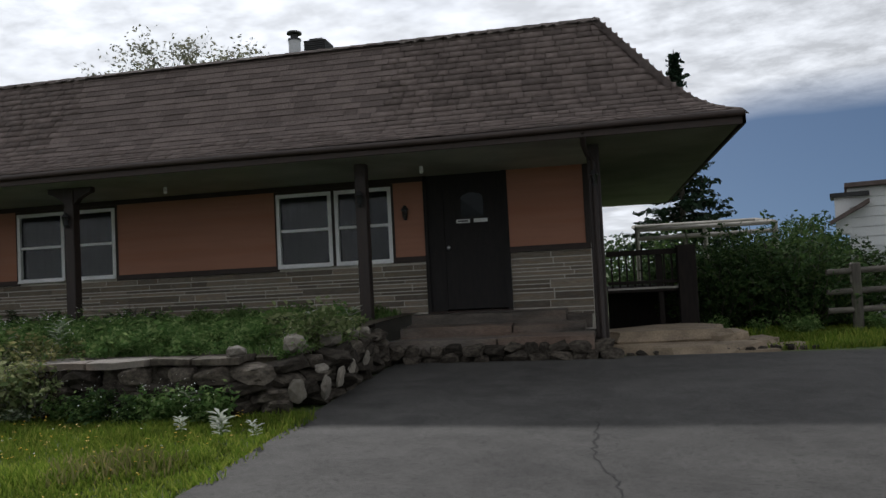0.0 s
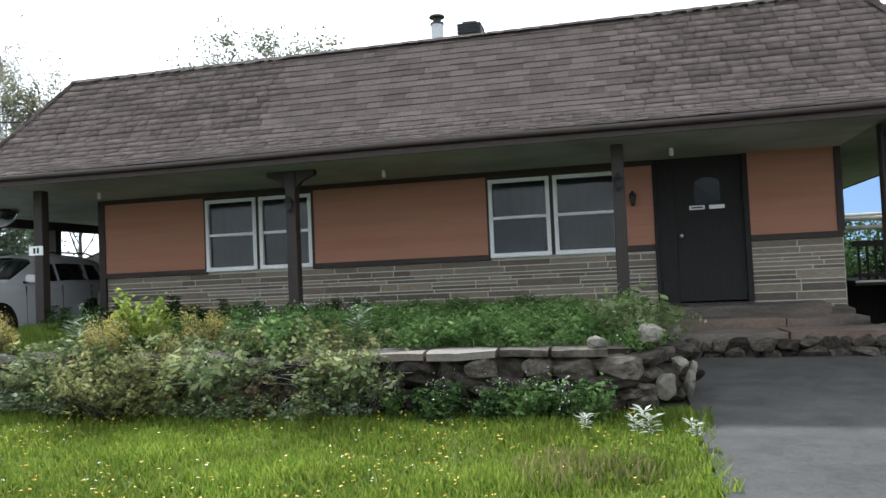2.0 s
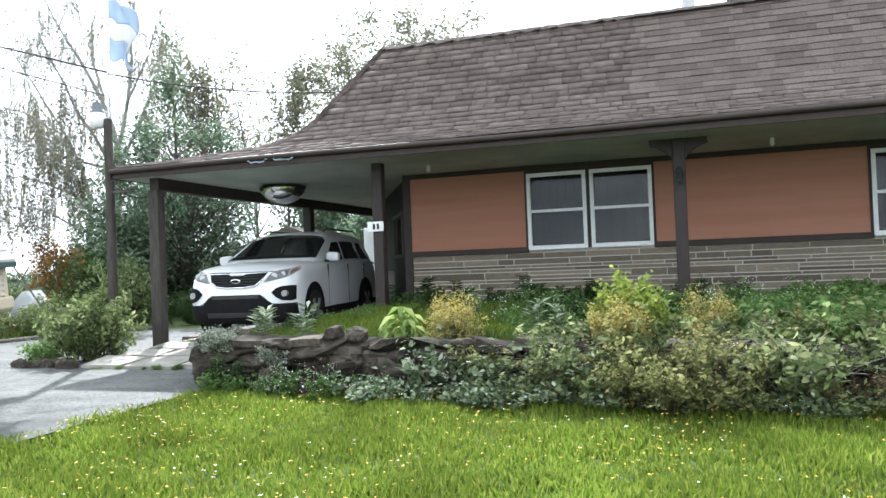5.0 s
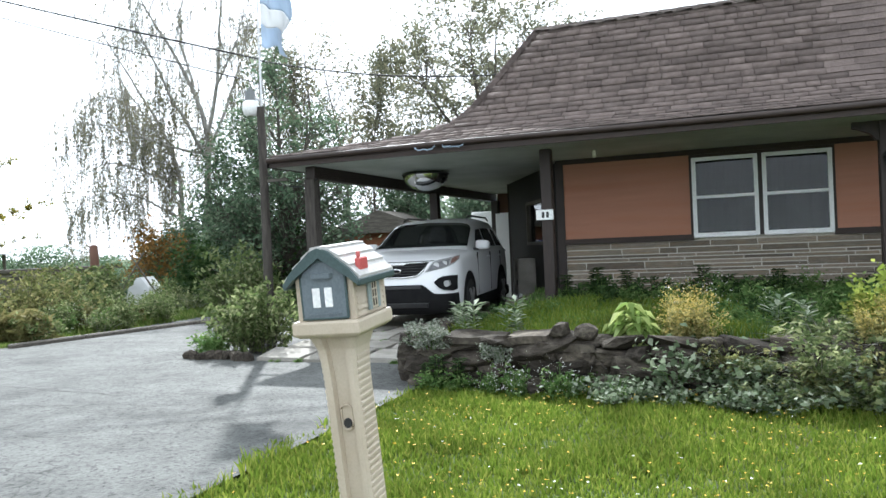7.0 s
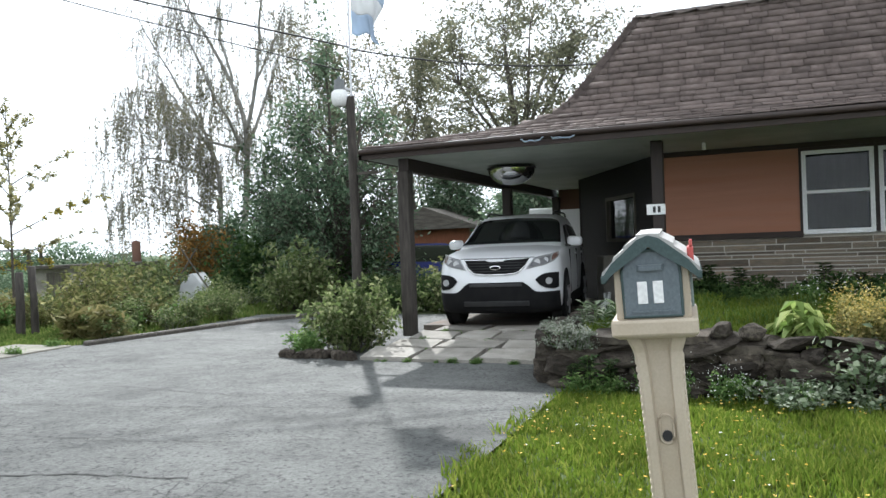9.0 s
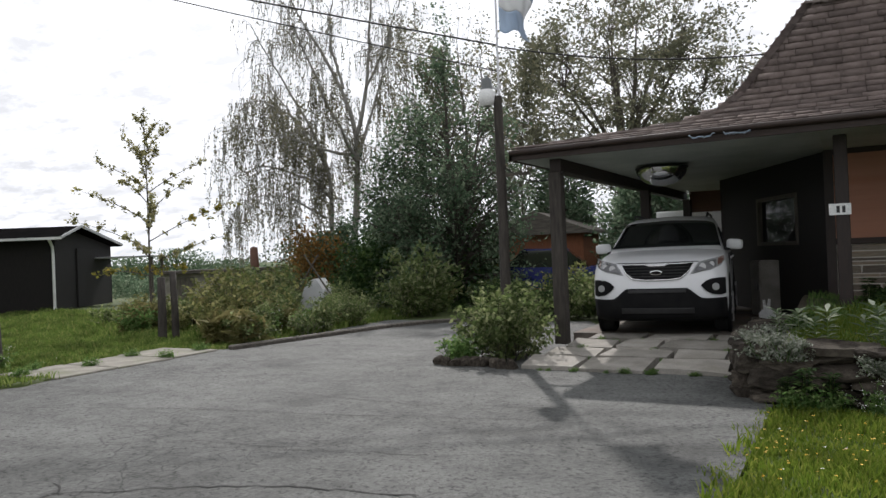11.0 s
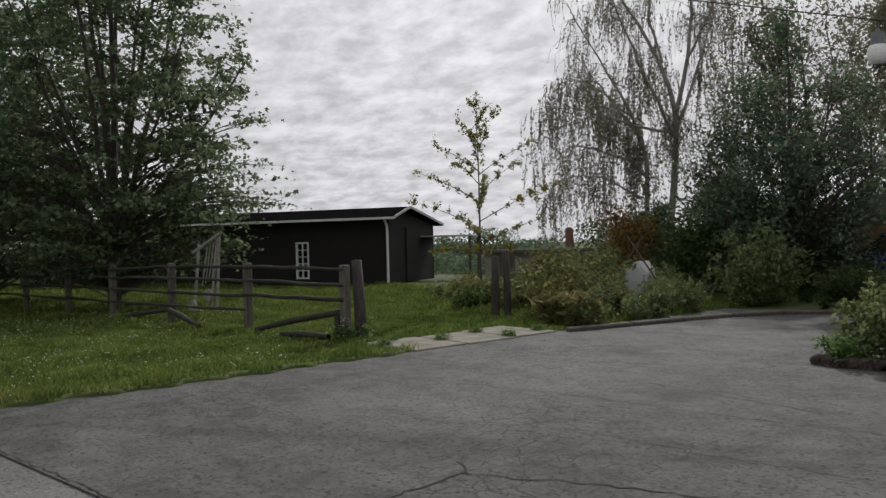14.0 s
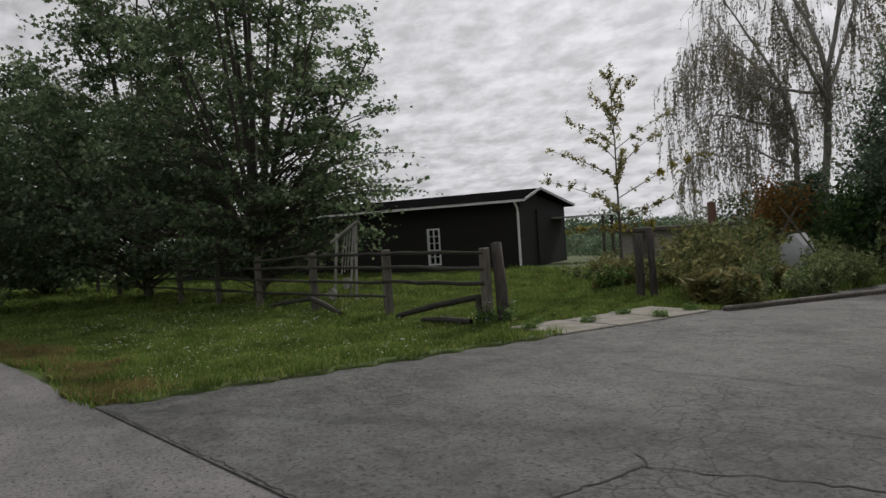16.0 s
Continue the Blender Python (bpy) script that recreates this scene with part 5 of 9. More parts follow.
def lobed_leaves(centres, size, rng, flat=0.4):
    """Arrays for three-lobed leaves round the centres."""
    c = np.asarray(centres, float)
    n = len(c)
    d = rng.normal(size=(n, 3)); d[:, 2] = d[:, 2] * 0.5 - 0.35
    d /= np.linalg.norm(d, axis=1, keepdims=True) + 1e-9
    o = rng.normal(size=(n, 3)); o[:, 2] += flat * 3
    s = np.cross(d, o); s /= np.linalg.norm(s, axis=1, keepdims=True) + 1e-9
    up = np.cross(s, d)
    k = (size * rng.uniform(0.65, 1.3, n))[:, None]
    ring = [c + d * k * a + s * k * b + up * k * h for a, b, h in ((-0.5, 0, 0), (0.05, 0.5, 0.12), (0.14, 0.17, 0.0), (0.62, 0, -0.1), (0.14, -0.17, 0.0), (0.05, -0.5, 0.12))]
    return np.stack(ring, 1).reshape(-1, 3), np.arange(6 * n).reshape(-1, 6)


def bent(points, n, rng, wander=0.0):
    """A smooth line of n points through the given ones, wandering a little."""
    p = np.asarray(points, float)
    t = np.concatenate([[0], np.cumsum(np.linalg.norm(np.diff(p, axis=0), axis=1))])
    u = np.linspace(0, t[-1], n)
    q = np.stack([np.interp(u, t, p[:, k]) for k in range(3)], -1)
    for _ in range(2):
        q[1:-1] = 0.5 * q[1:-1] + 0.25 * (q[:-2] + q[2:])
    if wander:
        q[1:] += np.cumsum(rng.normal(scale=wander, size=(n - 1, 3)), 0)
    return q


def crown_tree(name, place, rz, leaders, envelope, clusters, per, spread, leaf, leaf_size, bark, seed, label, rise=0.5, gap=0.0, lobed=False, outer=0.45, twigs=3, group="", grain=0.9, side=(0, 0)):
    """A tree whose limbs reach out to leaf sprays that fill an uneven crown.
    leaders: (points, radius at the foot, radius at the tip); envelope: (height, crown radius) from low to high."""
    rng = np.random.default_rng(seed)
    lines, limb = [], []
    for pts, r0, r1 in leaders:
        q = bent(pts, 14, rng, 0.025)
        lines.append((q, np.linspace(r0, r1, 14)))
        fine = bent(q, 40, rng)
        limb.append(np.concatenate([fine[4:], np.linspace(r0, r1, 40)[4:, None]], 1))
    limb = np.concatenate(limb)
    ez, er = np.array([e[0] for e in envelope]), np.array([e[1] for e in envelope])
    zz = np.linspace(ez[0], ez[-1], 200)
    weight = np.interp(zz, ez, er) ** 1.6 + 0.02
    made, cs = 0, []
    lump = Vector((seed * 3.1, seed * 1.7, 0))
    while made < clusters:
        z = rng.choice(zz, p=weight / weight.sum()) + rng.normal(scale=0.1)
        a = rng.uniform(0, 2 * np.pi)
        edge = 0.82 + 0.30 * noise.noise(Vector((math.cos(a) * 1.9, math.sin(a) * 1.9, z * 0.9)) + lump)
        r = float(np.interp(z, ez, er)) * rng.uniform(0, 1) ** outer * edge * 1.12
        c = np.array((math.cos(a) * r + side[0] * z, math.sin(a) * r + side[1] * z, z))
        if noise.noise(Vector(c) * grain + lump) < gap:
            continue
        made += 1
        flat = np.hypot(limb[:, 0] - c[0], limb[:, 1] - c[1])
        cost = np.sqrt(flat ** 2 + (limb[:, 2] - c[2]) ** 2) + 1.6 * np.maximum(0, limb[:, 2] - (c[2] - rise * flat))
        i = int(np.argmin(cost))
        p, d = limb[i, :3], c - limb[i, :3]
        far = np.linalg.norm(d) + 1e-6
        bow = np.array((0, 0, 0.10 * far * (1 if rise > 0.2 else -0.5)))
        u = np.linspace(0, 1, 5)[:, None]
        tw = p + d * u + bow * np.sin(u * np.pi) + rng.normal(scale=0.03, size=(5, 3)) * (u > 0)
        r0 = min(limb[i, 3] * 0.6, 0.008 + 0.007 * far)
        lines.append((tw, np.linspace(r0, 0.004, 5)))
        for _ in range(twigs):
            e = c + rng.normal(scale=spread, size=3)
            b = tw[rng.integers(2, 4)]
            lines.append(([b, (b + e) / 2 + rng.normal(scale=0.04, size=3), e], [r0 * 0.4 + 0.002, 0.004, 0.002]))
            m = max(1, int(per / twigs * rng.uniform(0.5, 1.5)))
            t = rng.uniform(0.25, 1.1, m)[:, None]
            cs.append(b + (e - b) * t + rng.normal(scale=np.array(spread) * 0.42, size=(m, 3)))
    root = thing(name, place, rz, label, "tree", group)
    vs, fs = tubes(lines, 5)
    part("trunk", npmesh("trunk", vs, fs, bark, True), None, root)
    cs = np.concatenate(cs)
    cs = cs[cs[:, 2] > ez[0] - 0.4]
    vs, fs = lobed_leaves(cs, leaf_size, rng) if lobed else leaf_arrays(cs, leaf_size, rng, 0.25, 1.7)
    part("crown", npmesh("crown", vs, fs, leaf), None, root)
    return root


def fan(rng, count, base, fork, height, reach, r0, r1):
    """Leaders that rise from one low fork and spread out to reach."""
    out = [([(0, 0, -0.2), (0.02, 0.01, base), (0, 0, fork)], r0, r0 * 0.85)]
    for k in range(count):
        a = 2.4 * k + rng.uniform(-0.4, 0.4)
        s = reach * (0.12 + 0.88 * (k / max(1, count - 1)) ** 0.8)
        h = height * (1 - 0.5 * (s / reach) ** 1.5) * rng.uniform(0.9, 1.0)
        f = fork * rng.uniform(0.85, 1.1)
        out.append(([(0, 0, f * 0.9), (math.cos(a) * s * 0.28, math.sin(a) * s * 0.28, f + (h - f) * 0.3), (math.cos(a) * s * 0.72, math.sin(a) * s * 0.72, f + (h - f) * 0.7), (math.cos(a) * s, math.sin(a) * s, h)], r0 * (0.62 - 0.25 * k / count), r1))
    return out


trng = random.Random(8)
crown_tree("maple_tree", (-31.8, 6.8, 0), 0, fan(trng, 14, 0.8, 1.5, 12.4, 3.6, 0.17, 0.018), ((0.85, 2.4), (1.5, 3.7), (2.4, 4.2), (3.8, 4.35), (5.2, 3.7), (6.6, 3.4), (8.4, 2.7), (10.6, 1.6), (12.8, 0.3)),
           720, 48, (0.34, 0.34, 0.13), LEAF_MAPLE, 0.125, BARK, 3, "broad dark green maple tree behind the rail fence", rise=0.3, gap=0.04, lobed=True, outer=0.45)
crown_tree("maple_tree", (-37.4, 5.0, 0), 0, fan(trng, 11, 0.6, 1.1, 11.6, 3.2, 0.16, 0.02), ((0.75, 2.6), (1.4, 4.0), (3.0, 4.9), (5.0, 4.4), (7.6, 3.4), (10.0, 2.0), (12.2, 0.4)),
           600, 50, (0.42, 0.42, 0.18), LEAF_MAPLE, 0.15, BARK, 4, "dense dark green maple tree beyond the fence", rise=0.3, gap=-0.05, lobed=True, outer=0.55)
crown_tree("maple_tree", (-46.5, 2.6, 0), 0, fan(trng, 8, 0.6, 1.1, 8.8, 2.8, 0.17, 0.02), ((0.55, 2.6), (1.2, 4.2), (3.2, 4.8), (5.4, 4.0), (7.4, 2.3), (9.2, 0.4)),
           360, 56, (0.5, 0.5, 0.32), LEAF_MAPLE, 0.20, BARK, 5, "dense dark green maple tree beyond the fence", rise=0.4, gap=-0.3, lobed=True, outer=0.55)
crown_tree("maple_tree", (-35.8, -0.6, 0), 0, fan(trng, 7, 0.6, 1.0, 5.6, 2.0, 0.12, 0.015), ((0.45, 2.0), (1.0, 3.0), (2.6, 3.2), (4.4, 2.2), (6.0, 0.4)),
           300, 60, (0.36, 0.36, 0.24), LEAF_MAPLE, 0.13, BARK, 6, "low dark green maple tree along the road", rise=0.4, gap=-0.3, lobed=True, outer=0.55)
crown_tree("poplar_tree", (-20.8, 19.5, 0), 0, [([(0, 0, -0.2), (0.05, 0, 2.7), (0.1, 0.05, 5.4), (0.15, 0, 7.2)], 0.12, 0.012), ([(0, 0, 0.4), (-0.5, 0.3, 2.3), (-0.95, 0.4, 4.6), (-1.2, 0.4, 5.7)], 0.07, 0.012), ([(0, 0, 0.4), (0.6, -0.4, 2.0), (1.1, -0.5, 3.9), (1.3, -0.5, 5.0)], 0.07, 0.012), ([(0, 0, 0.3), (-1.1, -0.4, 1.6), (-1.8, -0.5, 3.2)], 0.05, 0.01)],
           ((0.2, 2.2), (1.1, 2.7), (2.3, 2.7), (3.7, 2.3), (5.0, 1.6), (6.2, 0.75), (7.4, 0.12)), 540, 42, (0.23, 0.23, 0.29), LEAF_POPLAR, 0.075, BARK, 7, "dense dark green broadleaf tree tapering to a point", rise=0.9, gap=0.06, outer=0.6, group="trees at the driveway's end")
for x, y, h, w, s in ((-23.6, 21.4, 3.8, 1.5, 8), (-27.3, 23.4, 2.7, 1.4, 10), (-28.8, 24.2, 2.2, 1.3, 11)):
    crown_tree("poplar_tree", (x, y, 0), 0, fan(trng, 5, 0.3, 0.6, h * 0.95, w * 0.5, 0.08, 0.01), ((0.15, w * 0.9), (h * 0.3, w * 1.05), (h * 0.6, w * 0.75), (h * 0.85, w * 0.35), (h, 0.1)),
               300, 40, (0.22, 0.22, 0.26), LEAF_POPLAR, 0.085, BARK, s, "small bushy dark green broadleaf tree at the driveway's end", rise=0.8, gap=-0.25, outer=0.6, group="trees at the driveway's end")
crown_tree("walnut_tree", (-21.0, 39.5, 0), 0, fan(trng, 14, 3.0, 5.2, 13.2, 5.6, 0.34, 0.03), ((4.2, 2.4), (6.0, 5.6), (8.5, 6.9), (10.8, 7.0), (12.6, 6.4), (13.6, 4.8), (14.2, 2.2)),
           480, 48, (0.52, 0.52, 0.32), LEAF_WALNUT, 0.125, BARK, 12, "spreading tree with yellowing sparse foliage behind the house", rise=0.5, gap=0.0, outer=0.42, grain=0.55)
for x, y, h, w, s in ((-16.4, 25.0, 4.6, 1.9, 13), (-14.0, 27.5, 5.0, 2.2, 14), (-17.6, 30.0, 4.6, 2.0, 15), (-20.9, 29.0, 5.2, 2.2, 16)):
    crown_tree("broadleaf_tree", (x, y, 0), 0, fan(trng, 6, 0.5, 1.0, h * 0.95, w * 0.5, 0.10, 0.012), ((0.4, w * 0.8), (h * 0.3, w * 1.05), (h * 0.6, w * 0.85), (h * 0.85, w * 0.45), (h, 0.1)),
               320, 40, (0.28, 0.28, 0.30), LEAF_POPLAR, 0.10, BARK, s, "leafy dark green tree behind the carport", rise=0.7, gap=-0.2, outer=0.6, group="trees behind the carport")
tree("bare_tree", (-23.4, 25.6, 0), 8.3, BARE, 23, BARK, LEAF_WALNUT, 0.085, 16, 0.14, "slender tree with thinning yellowish leaves", droop=0.2)
tree("bare_tree", (-22.6, 24.6, 0), 9.4, BARE, 43, BARK, LEAF_BIRCH, 0.06, 3, 0.12, "thin upright tree with nearly bare twigs", droop=0.2)
tree("bare_tree", (-21.4, 24.8, 0), 8.2, BARE, 29, BARK, LEAF_BIRCH, 0.07, 6, 0.12, "thin upright tree with nearly bare twigs", droop=0.2)
tree("bare_tree", (-26.3, 27.0, 0), 10.0, BARE, 37, PALEBARK, LEAF_BIRCH, 0.07, 6, 0.12, "thin upright tree with nearly bare twigs", droop=0.2)
tree("bare_tree", (-25.2, 26.5, 0), 9.6, BARE, 17, PALEBARK, LEAF_BIRCH, 0.07, 5, 0.12, "thin upright tree with nearly bare twigs", droop=0.2)
tree("bare_tree", (-22.2, 28.5, 0), 9.0, BARE, 19, BARK, LEAF_WALNUT, 0.10, 14, 0.16, "slender tree with thinning yellowish leaves", droop=0.2)


def weeping_birch(place, rz, seed):
    """Pale stems fanning out of a bent trunk, with long hanging strands of small leaves."""
    rng = np.random.default_rng(seed)
    stems = [([(-0.5, 0, -0.2), (-0.2, 0, 2.6), (0, 0, 5.2), (0.05, 0, 6.0), (-0.4, 0.1, 7.8), (-1.0, 0.2, 9.1), (-2.0, 0.3, 10.6), (-2.8, 0.4, 12.6)], 0.17, 0.015),
             ([(0.05, 0, 6.0), (0.4, -0.2, 7.6), (0.7, -0.3, 10.1), (0.9, -0.3, 13.0)], 0.09, 0.012),
             ([(-0.5, 0, -0.2), (-1.3, 0.1, 2.2), (-0.95, 0.1, 4.0), (-1.35, 0.1, 5.4), (-1.9, 0, 6.7), (-3.0, -0.2, 8.7), (-3.9, -0.3, 10.4)], 0.13, 0.012),
             ([(-1.05, 0.1, 3.7), (-1.8, 0.4, 4.4), (-2.8, 0.8, 4.6), (-3.9, 1.0, 5.1), (-4.7, 1.1, 4.6)], 0.075, 0.012),
             ([(0, 0, 5.2), (-1.0, -0.4, 5.5), (-2.1, -0.8, 5.7), (-3.3, -1.0, 6.3), (-4.5, -1.2, 6.5)], 0.07, 0.012),
             ([(-1.6, 0, 6.0), (-2.6, 0.5, 7.2), (-3.6, 0.9, 7.7), (-4.4, 1.0, 7.4)], 0.05, 0.01),
             ([(-0.4, 0.1, 7.8), (-0.8, 0.5, 9.6), (-0.6, 0.8, 11.6), (-0.4, 0.9, 13.4)], 0.06, 0.01),
             ([(0, 0, 5.2), (0.7, 1.3, 7.0), (1.3, 2.4, 9.3), (1.6, 2.9, 11.2)], 0.08, 0.01),
             ([(0, 0, 5.0), (-0.8, -1.5, 6.6), (-1.6, -2.6, 8.6), (-2.2, -3.0, 10.2)], 0.08, 0.01),
             ([(-1.3, 0, 5.2), (-2.2, 1.4, 6.6), (-3.2, 2.4, 8.0), (-3.7, 2.8, 9.2)], 0.07, 0.01),
             ([(0.4, -0.2, 7.6), (1.3, -0.9, 9.0), (2.0, -1.3, 10.6), (2.3, -1.5, 12.0)], 0.05, 0.01),
             ([(-2.0, 0.3, 10.4), (-1.6, 0.6, 12.0), (-1.5, 0.7, 13.6)], 0.03, 0.008),
             ([(-1.2, 0.1, 2.9), (-2.2, -0.7, 3.6), (-3.2, -1.1, 3.7), (-3.9, -1.3, 3.3)], 0.05, 0.01)]
    lines, cs = [], []
    for pts, r0, r1 in stems:
        q = bent(pts, 16, rng, 0.03)
        lines.append((q, np.linspace(r0, r1, 16)))
        long = np.linalg.norm(np.diff(q, axis=0), axis=1).sum()
        for k in range(int(long * 6.5)):
            u = rng.uniform(0.34 if long > 6 else 0.22, 1.0) * 14.99
            i = int(u)
            at = q[i] + (q[i + 1] - q[i]) * (u - i)
            if at[2] < 2.6:
                continue
            along = (q[i + 1] - q[i]) / np.linalg.norm(q[i + 1] - q[i])
            w = along * 0.8 + rng.normal(scale=0.6, size=3) + np.array((-0.18, 0, 0.05))
            w /= np.linalg.norm(w)
            l = rng.uniform(0.5, 1.5)
            v = np.linspace(0, 1, 6)[:, None]
            twig = at + w * l * v - np.array((0, 0, 0.45 * l)) * v ** 2.4
            lines.append((twig, np.linspace(0.012, 0.004, 6)))
            low = at[2] < 8.2
            for _ in range(rng.integers(4, 8)):
                foot = twig[rng.integers(2, 6)]
                drop = rng.uniform(0.4, 2.6) * (1.0 if low else 0.5)
                drop = min(drop, foot[2] - 0.8)
                sway = rng.normal(scale=0.13, size=2) * drop
                t = np.linspace(0, 1, 5)
                strand = foot + np.stack([sway[0] * t + 0.1 * w[0] * np.sin(t * 2), sway[1] * t + 0.1 * w[1] * np.sin(t * 2), -drop * t], -1)
                lines.append((strand, np.linspace(0.007, 0.004, 5)))
                m = int(drop * (10 if low else 3)) + 1
                t = rng.uniform(0.05, 1, m)
                cs.append(np.stack([np.interp(t, np.linspace(0, 1, 5), strand[:, k]) for k in range(3)], -1) + rng.normal(scale=0.035, size=(m, 3)))
    root = thing("birch_tree", place, rz, "tall weeping birch with thin hanging twigs and few leaves", "tree")
    vs, fs = tubes(lines, 5)
    part("trunk", npmesh("trunk", vs, fs, PALEBARK, True), None, root)
    vs, fs = leaf_arrays(np.concatenate(cs), 0.056, rng, 0.0, 1.8, 1.0)
    part("crown", npmesh("crown", vs, fs, LEAF_BIRCH), None, root)


weeping_birch((-27.5, 24.9, 0), 33, 6)


def young_tree(place, rz, height, seed):
    """A straight leader with tiers of rising arms, leafed all along."""
    rng = np.random.default_rng(seed)
    root = thing("sapling", place, rz, "slender young tree with pale yellow-green leaves", "tree")
    lines = [(bent([(0, 0, -0.1), (0.02, 0, height * 0.5), (0.0, 0.01, height)], 10, rng, 0.004), np.linspace(0.035, 0.005, 10))]
    cs, gold = [], []
    arms = [(1.15, -0.75, 3.0, 0.12), (1.25, 0.62, 0.5, 0.10), (1.2, 0.7, 1.7, 0.1), (1.4, 1.30, 0.10, 0.36), (1.55, 0.9, 4.4, 0.4), (1.75, 1.22, 3.05, 0.42), (1.9, 1.42, 0.0, 0.46), (2.0, 0.95, 1.6, 0.5), (2.15, 1.1, 4.9, 0.5),
            (2.35, 1.08, 3.3, 0.5), (2.5, 0.9, 5.6, 0.55), (2.75, 0.85, 2.2, 0.55), (2.95, 0.9, 0.2, 0.6), (3.05, 0.78, 3.2, 0.6), (3.25, 0.6, 4.6, 0.7), (3.45, 0.5, 1.3, 0.8), (3.7, 0.42, 2.9, 0.9), (3.85, 0.36, 5.9, 0.9), (4.1, 0.28, 1.0, 1.1), (4.3, 0.2, 4.0, 1.2)]
    for k, (z, reach, a, rise) in enumerate(arms):
        reach = abs(reach) * 1.22
        w = np.array((math.cos(a), math.sin(a), rise))
        pts = np.array((0, 0, z * height / 4.85)) + np.linspace(0, 1, 7)[:, None] * w * reach
        pts[:, 2] += 0.06 * np.sin(np.linspace(0, 3, 7))
        lines.append((pts, np.linspace(0.013, 0.003, 7)))
        bag = gold if k < 3 or k == 6 else cs
        for m in range(int(10 * reach) + 4):
            i = rng.integers(1, 7)
            d = w * rng.uniform(0.1, 0.5) + rng.normal(scale=0.35, size=3) + np.array((0, 0, 0.1))
            d *= rng.uniform(0.12, 0.30)
            lines.append(([pts[i], pts[i] + d], [0.004, 0.002]))
            t = rng.uniform(0.1, 1, 11)
            bag.append(pts[i] + np.outer(t, d) + rng.normal(scale=0.03, size=(11, 3)))
    z = rng.uniform(height * 0.62, height, 260)
    cs.append(np.stack([rng.normal(scale=0.07, size=260) * (1.3 - z / height) * 2, rng.normal(scale=0.07, size=260) * (1.3 - z / height) * 2, z], -1))
    vs, fs = tubes(lines, 5)
    part("trunk", npmesh("trunk", vs, fs, BARK, True), None, root)
    vs, fs = leaf_arrays(np.concatenate(cs), 0.052, rng, 0.2, 1.5)
    part("crown", npmesh("crown", vs, fs, LEAF_SAPLING), None, root)
    vs, fs = leaf_arrays(np.concatenate(gold), 0.055, rng, 0.2, 1.5)
    part("crown", npmesh("crown", vs, fs, LEAF_YELLOW), None, root, "yellowed lower leaves")


young_tree((-24.6, 12.5, 0), 42, 4.85, 14)


def spruce(place, height, seed):
    rng = np.random.default_rng(seed)
    root = thing("spruce_tree", place, 0, "dark green spruce behind the house", "tree")
    lines, cs = [([(0, 0, -0.1), (0, 0, height)], [0.18, 0.02])], []
    for z in np.arange(0.8, height - 0.1, 0.22):
        reach = (height - z) * 0.27 + 0.12
        for k in range(6):
            a, r = rng.uniform(0, 2 * np.pi), reach * rng.uniform(0.7, 1.15)
            pts = [(math.cos(a) * r * u, math.sin(a) * r * u, z - 0.35 * r * u + 0.25 * r * u * u) for u in (0, 0.33, 0.66, 1)]
            lines.append((pts, [0.025, 0.018, 0.012, 0.006]))
            n = int(24 * r + 4)
            u = rng.uniform(0.15, 1, n)
            cs.append(np.stack([np.cos(a) * r * u, np.sin(a) * r * u, z - 0.35 * r * u + 0.25 * r * u * u], -1) + rng.normal(scale=(0.09, 0.09, 0.05), size=(n, 3)))
    vs, fs = tubes(lines, 5)
    part("trunk", npmesh("trunk", vs, fs, BARK, True), None, root)
    vs, fs = leaf_arrays(np.concatenate(cs), 0.16, rng, 0.3, 1.8)
    part("crown", npmesh("crown", vs, fs, NEEDLE), None, root)


spruce((3.75, 35.0, 0), 10.3, 21)
tree("shrub", (-27.6, 22.0, 0), 3.2, SHRUB, 31, BARK, LEAF_RUST_TREE, 0.08, 40, 0.2, "small shrub turning orange below the birch", "shrub")


# ---- utility pole with lamp and flag ----
pole = thing("light_pole", (-15.36, 10.6, 0), 0, "weathered wooden pole with a yard lamp and a flag", "pole")
vs, fs = tubes([([(0, 0, -0.1), (0.01, 0, 1.8), (0.0, 0, 3.55)], [0.075, 0.07, 0.062])], 10)
part("shaft", npmesh("shaft", vs, fs, DARKWOOD, True), None, pole)
vs, fs = tubes([([(0.02, 0.0, 3.2), (0.03, 0, 5.9)], [0.018, 0.014])], 8)
part("flag_staff", npmesh("flag_staff", vs, fs, ALLOY, True), None, pole)


LAMPGREY = mk("lamp_grey_paint", (0.14, 0.15, 0.155), (0.20, 0.21, 0.215), 4.0, 0.5, 0.05, 60)


def yard_lamp():
    lamp = thing("yard_lamp", (-15.5, 10.55, 3.55), 0, "grey barn-style yard lamp with a ribbed glass bowl", "lamp")
    bm = bmesh.new()
    bmesh.ops.create_cone(bm, cap_ends=True, segments=18, radius1=0.085, radius2=0.07, depth=0.16, matrix=pose(0, 0, 0.17))
    bmesh.ops.create_cone(bm, cap_ends=True, segments=18, radius1=0.03, radius2=0.02, depth=0.06, matrix=pose(0, 0, 0.27))
    part("housing", bm, LAMPGREY, lamp, "grey metal housing")
    vs, fs = tubes([([(0, 0, 0.10), (0, 0, 0.07), (0, 0, -0.02), (0, 0, -0.10), (0, 0, -0.13)], [0.085, 0.115, 0.12, 0.105, 0.06])], 18)
    part("bowl", npmesh("bowl", vs, fs, WHITE_VINYL, True), None, lamp, "milky glass bowl")
    vs, fs = tubes([([(0.0, 0, 0.15), (0.07, 0.02, 0.14), (0.14, 0.05, 0.10)], [0.018] * 3)], 6)
    part("bracket", npmesh("bracket", vs, fs, ALLOY, True), None, lamp)


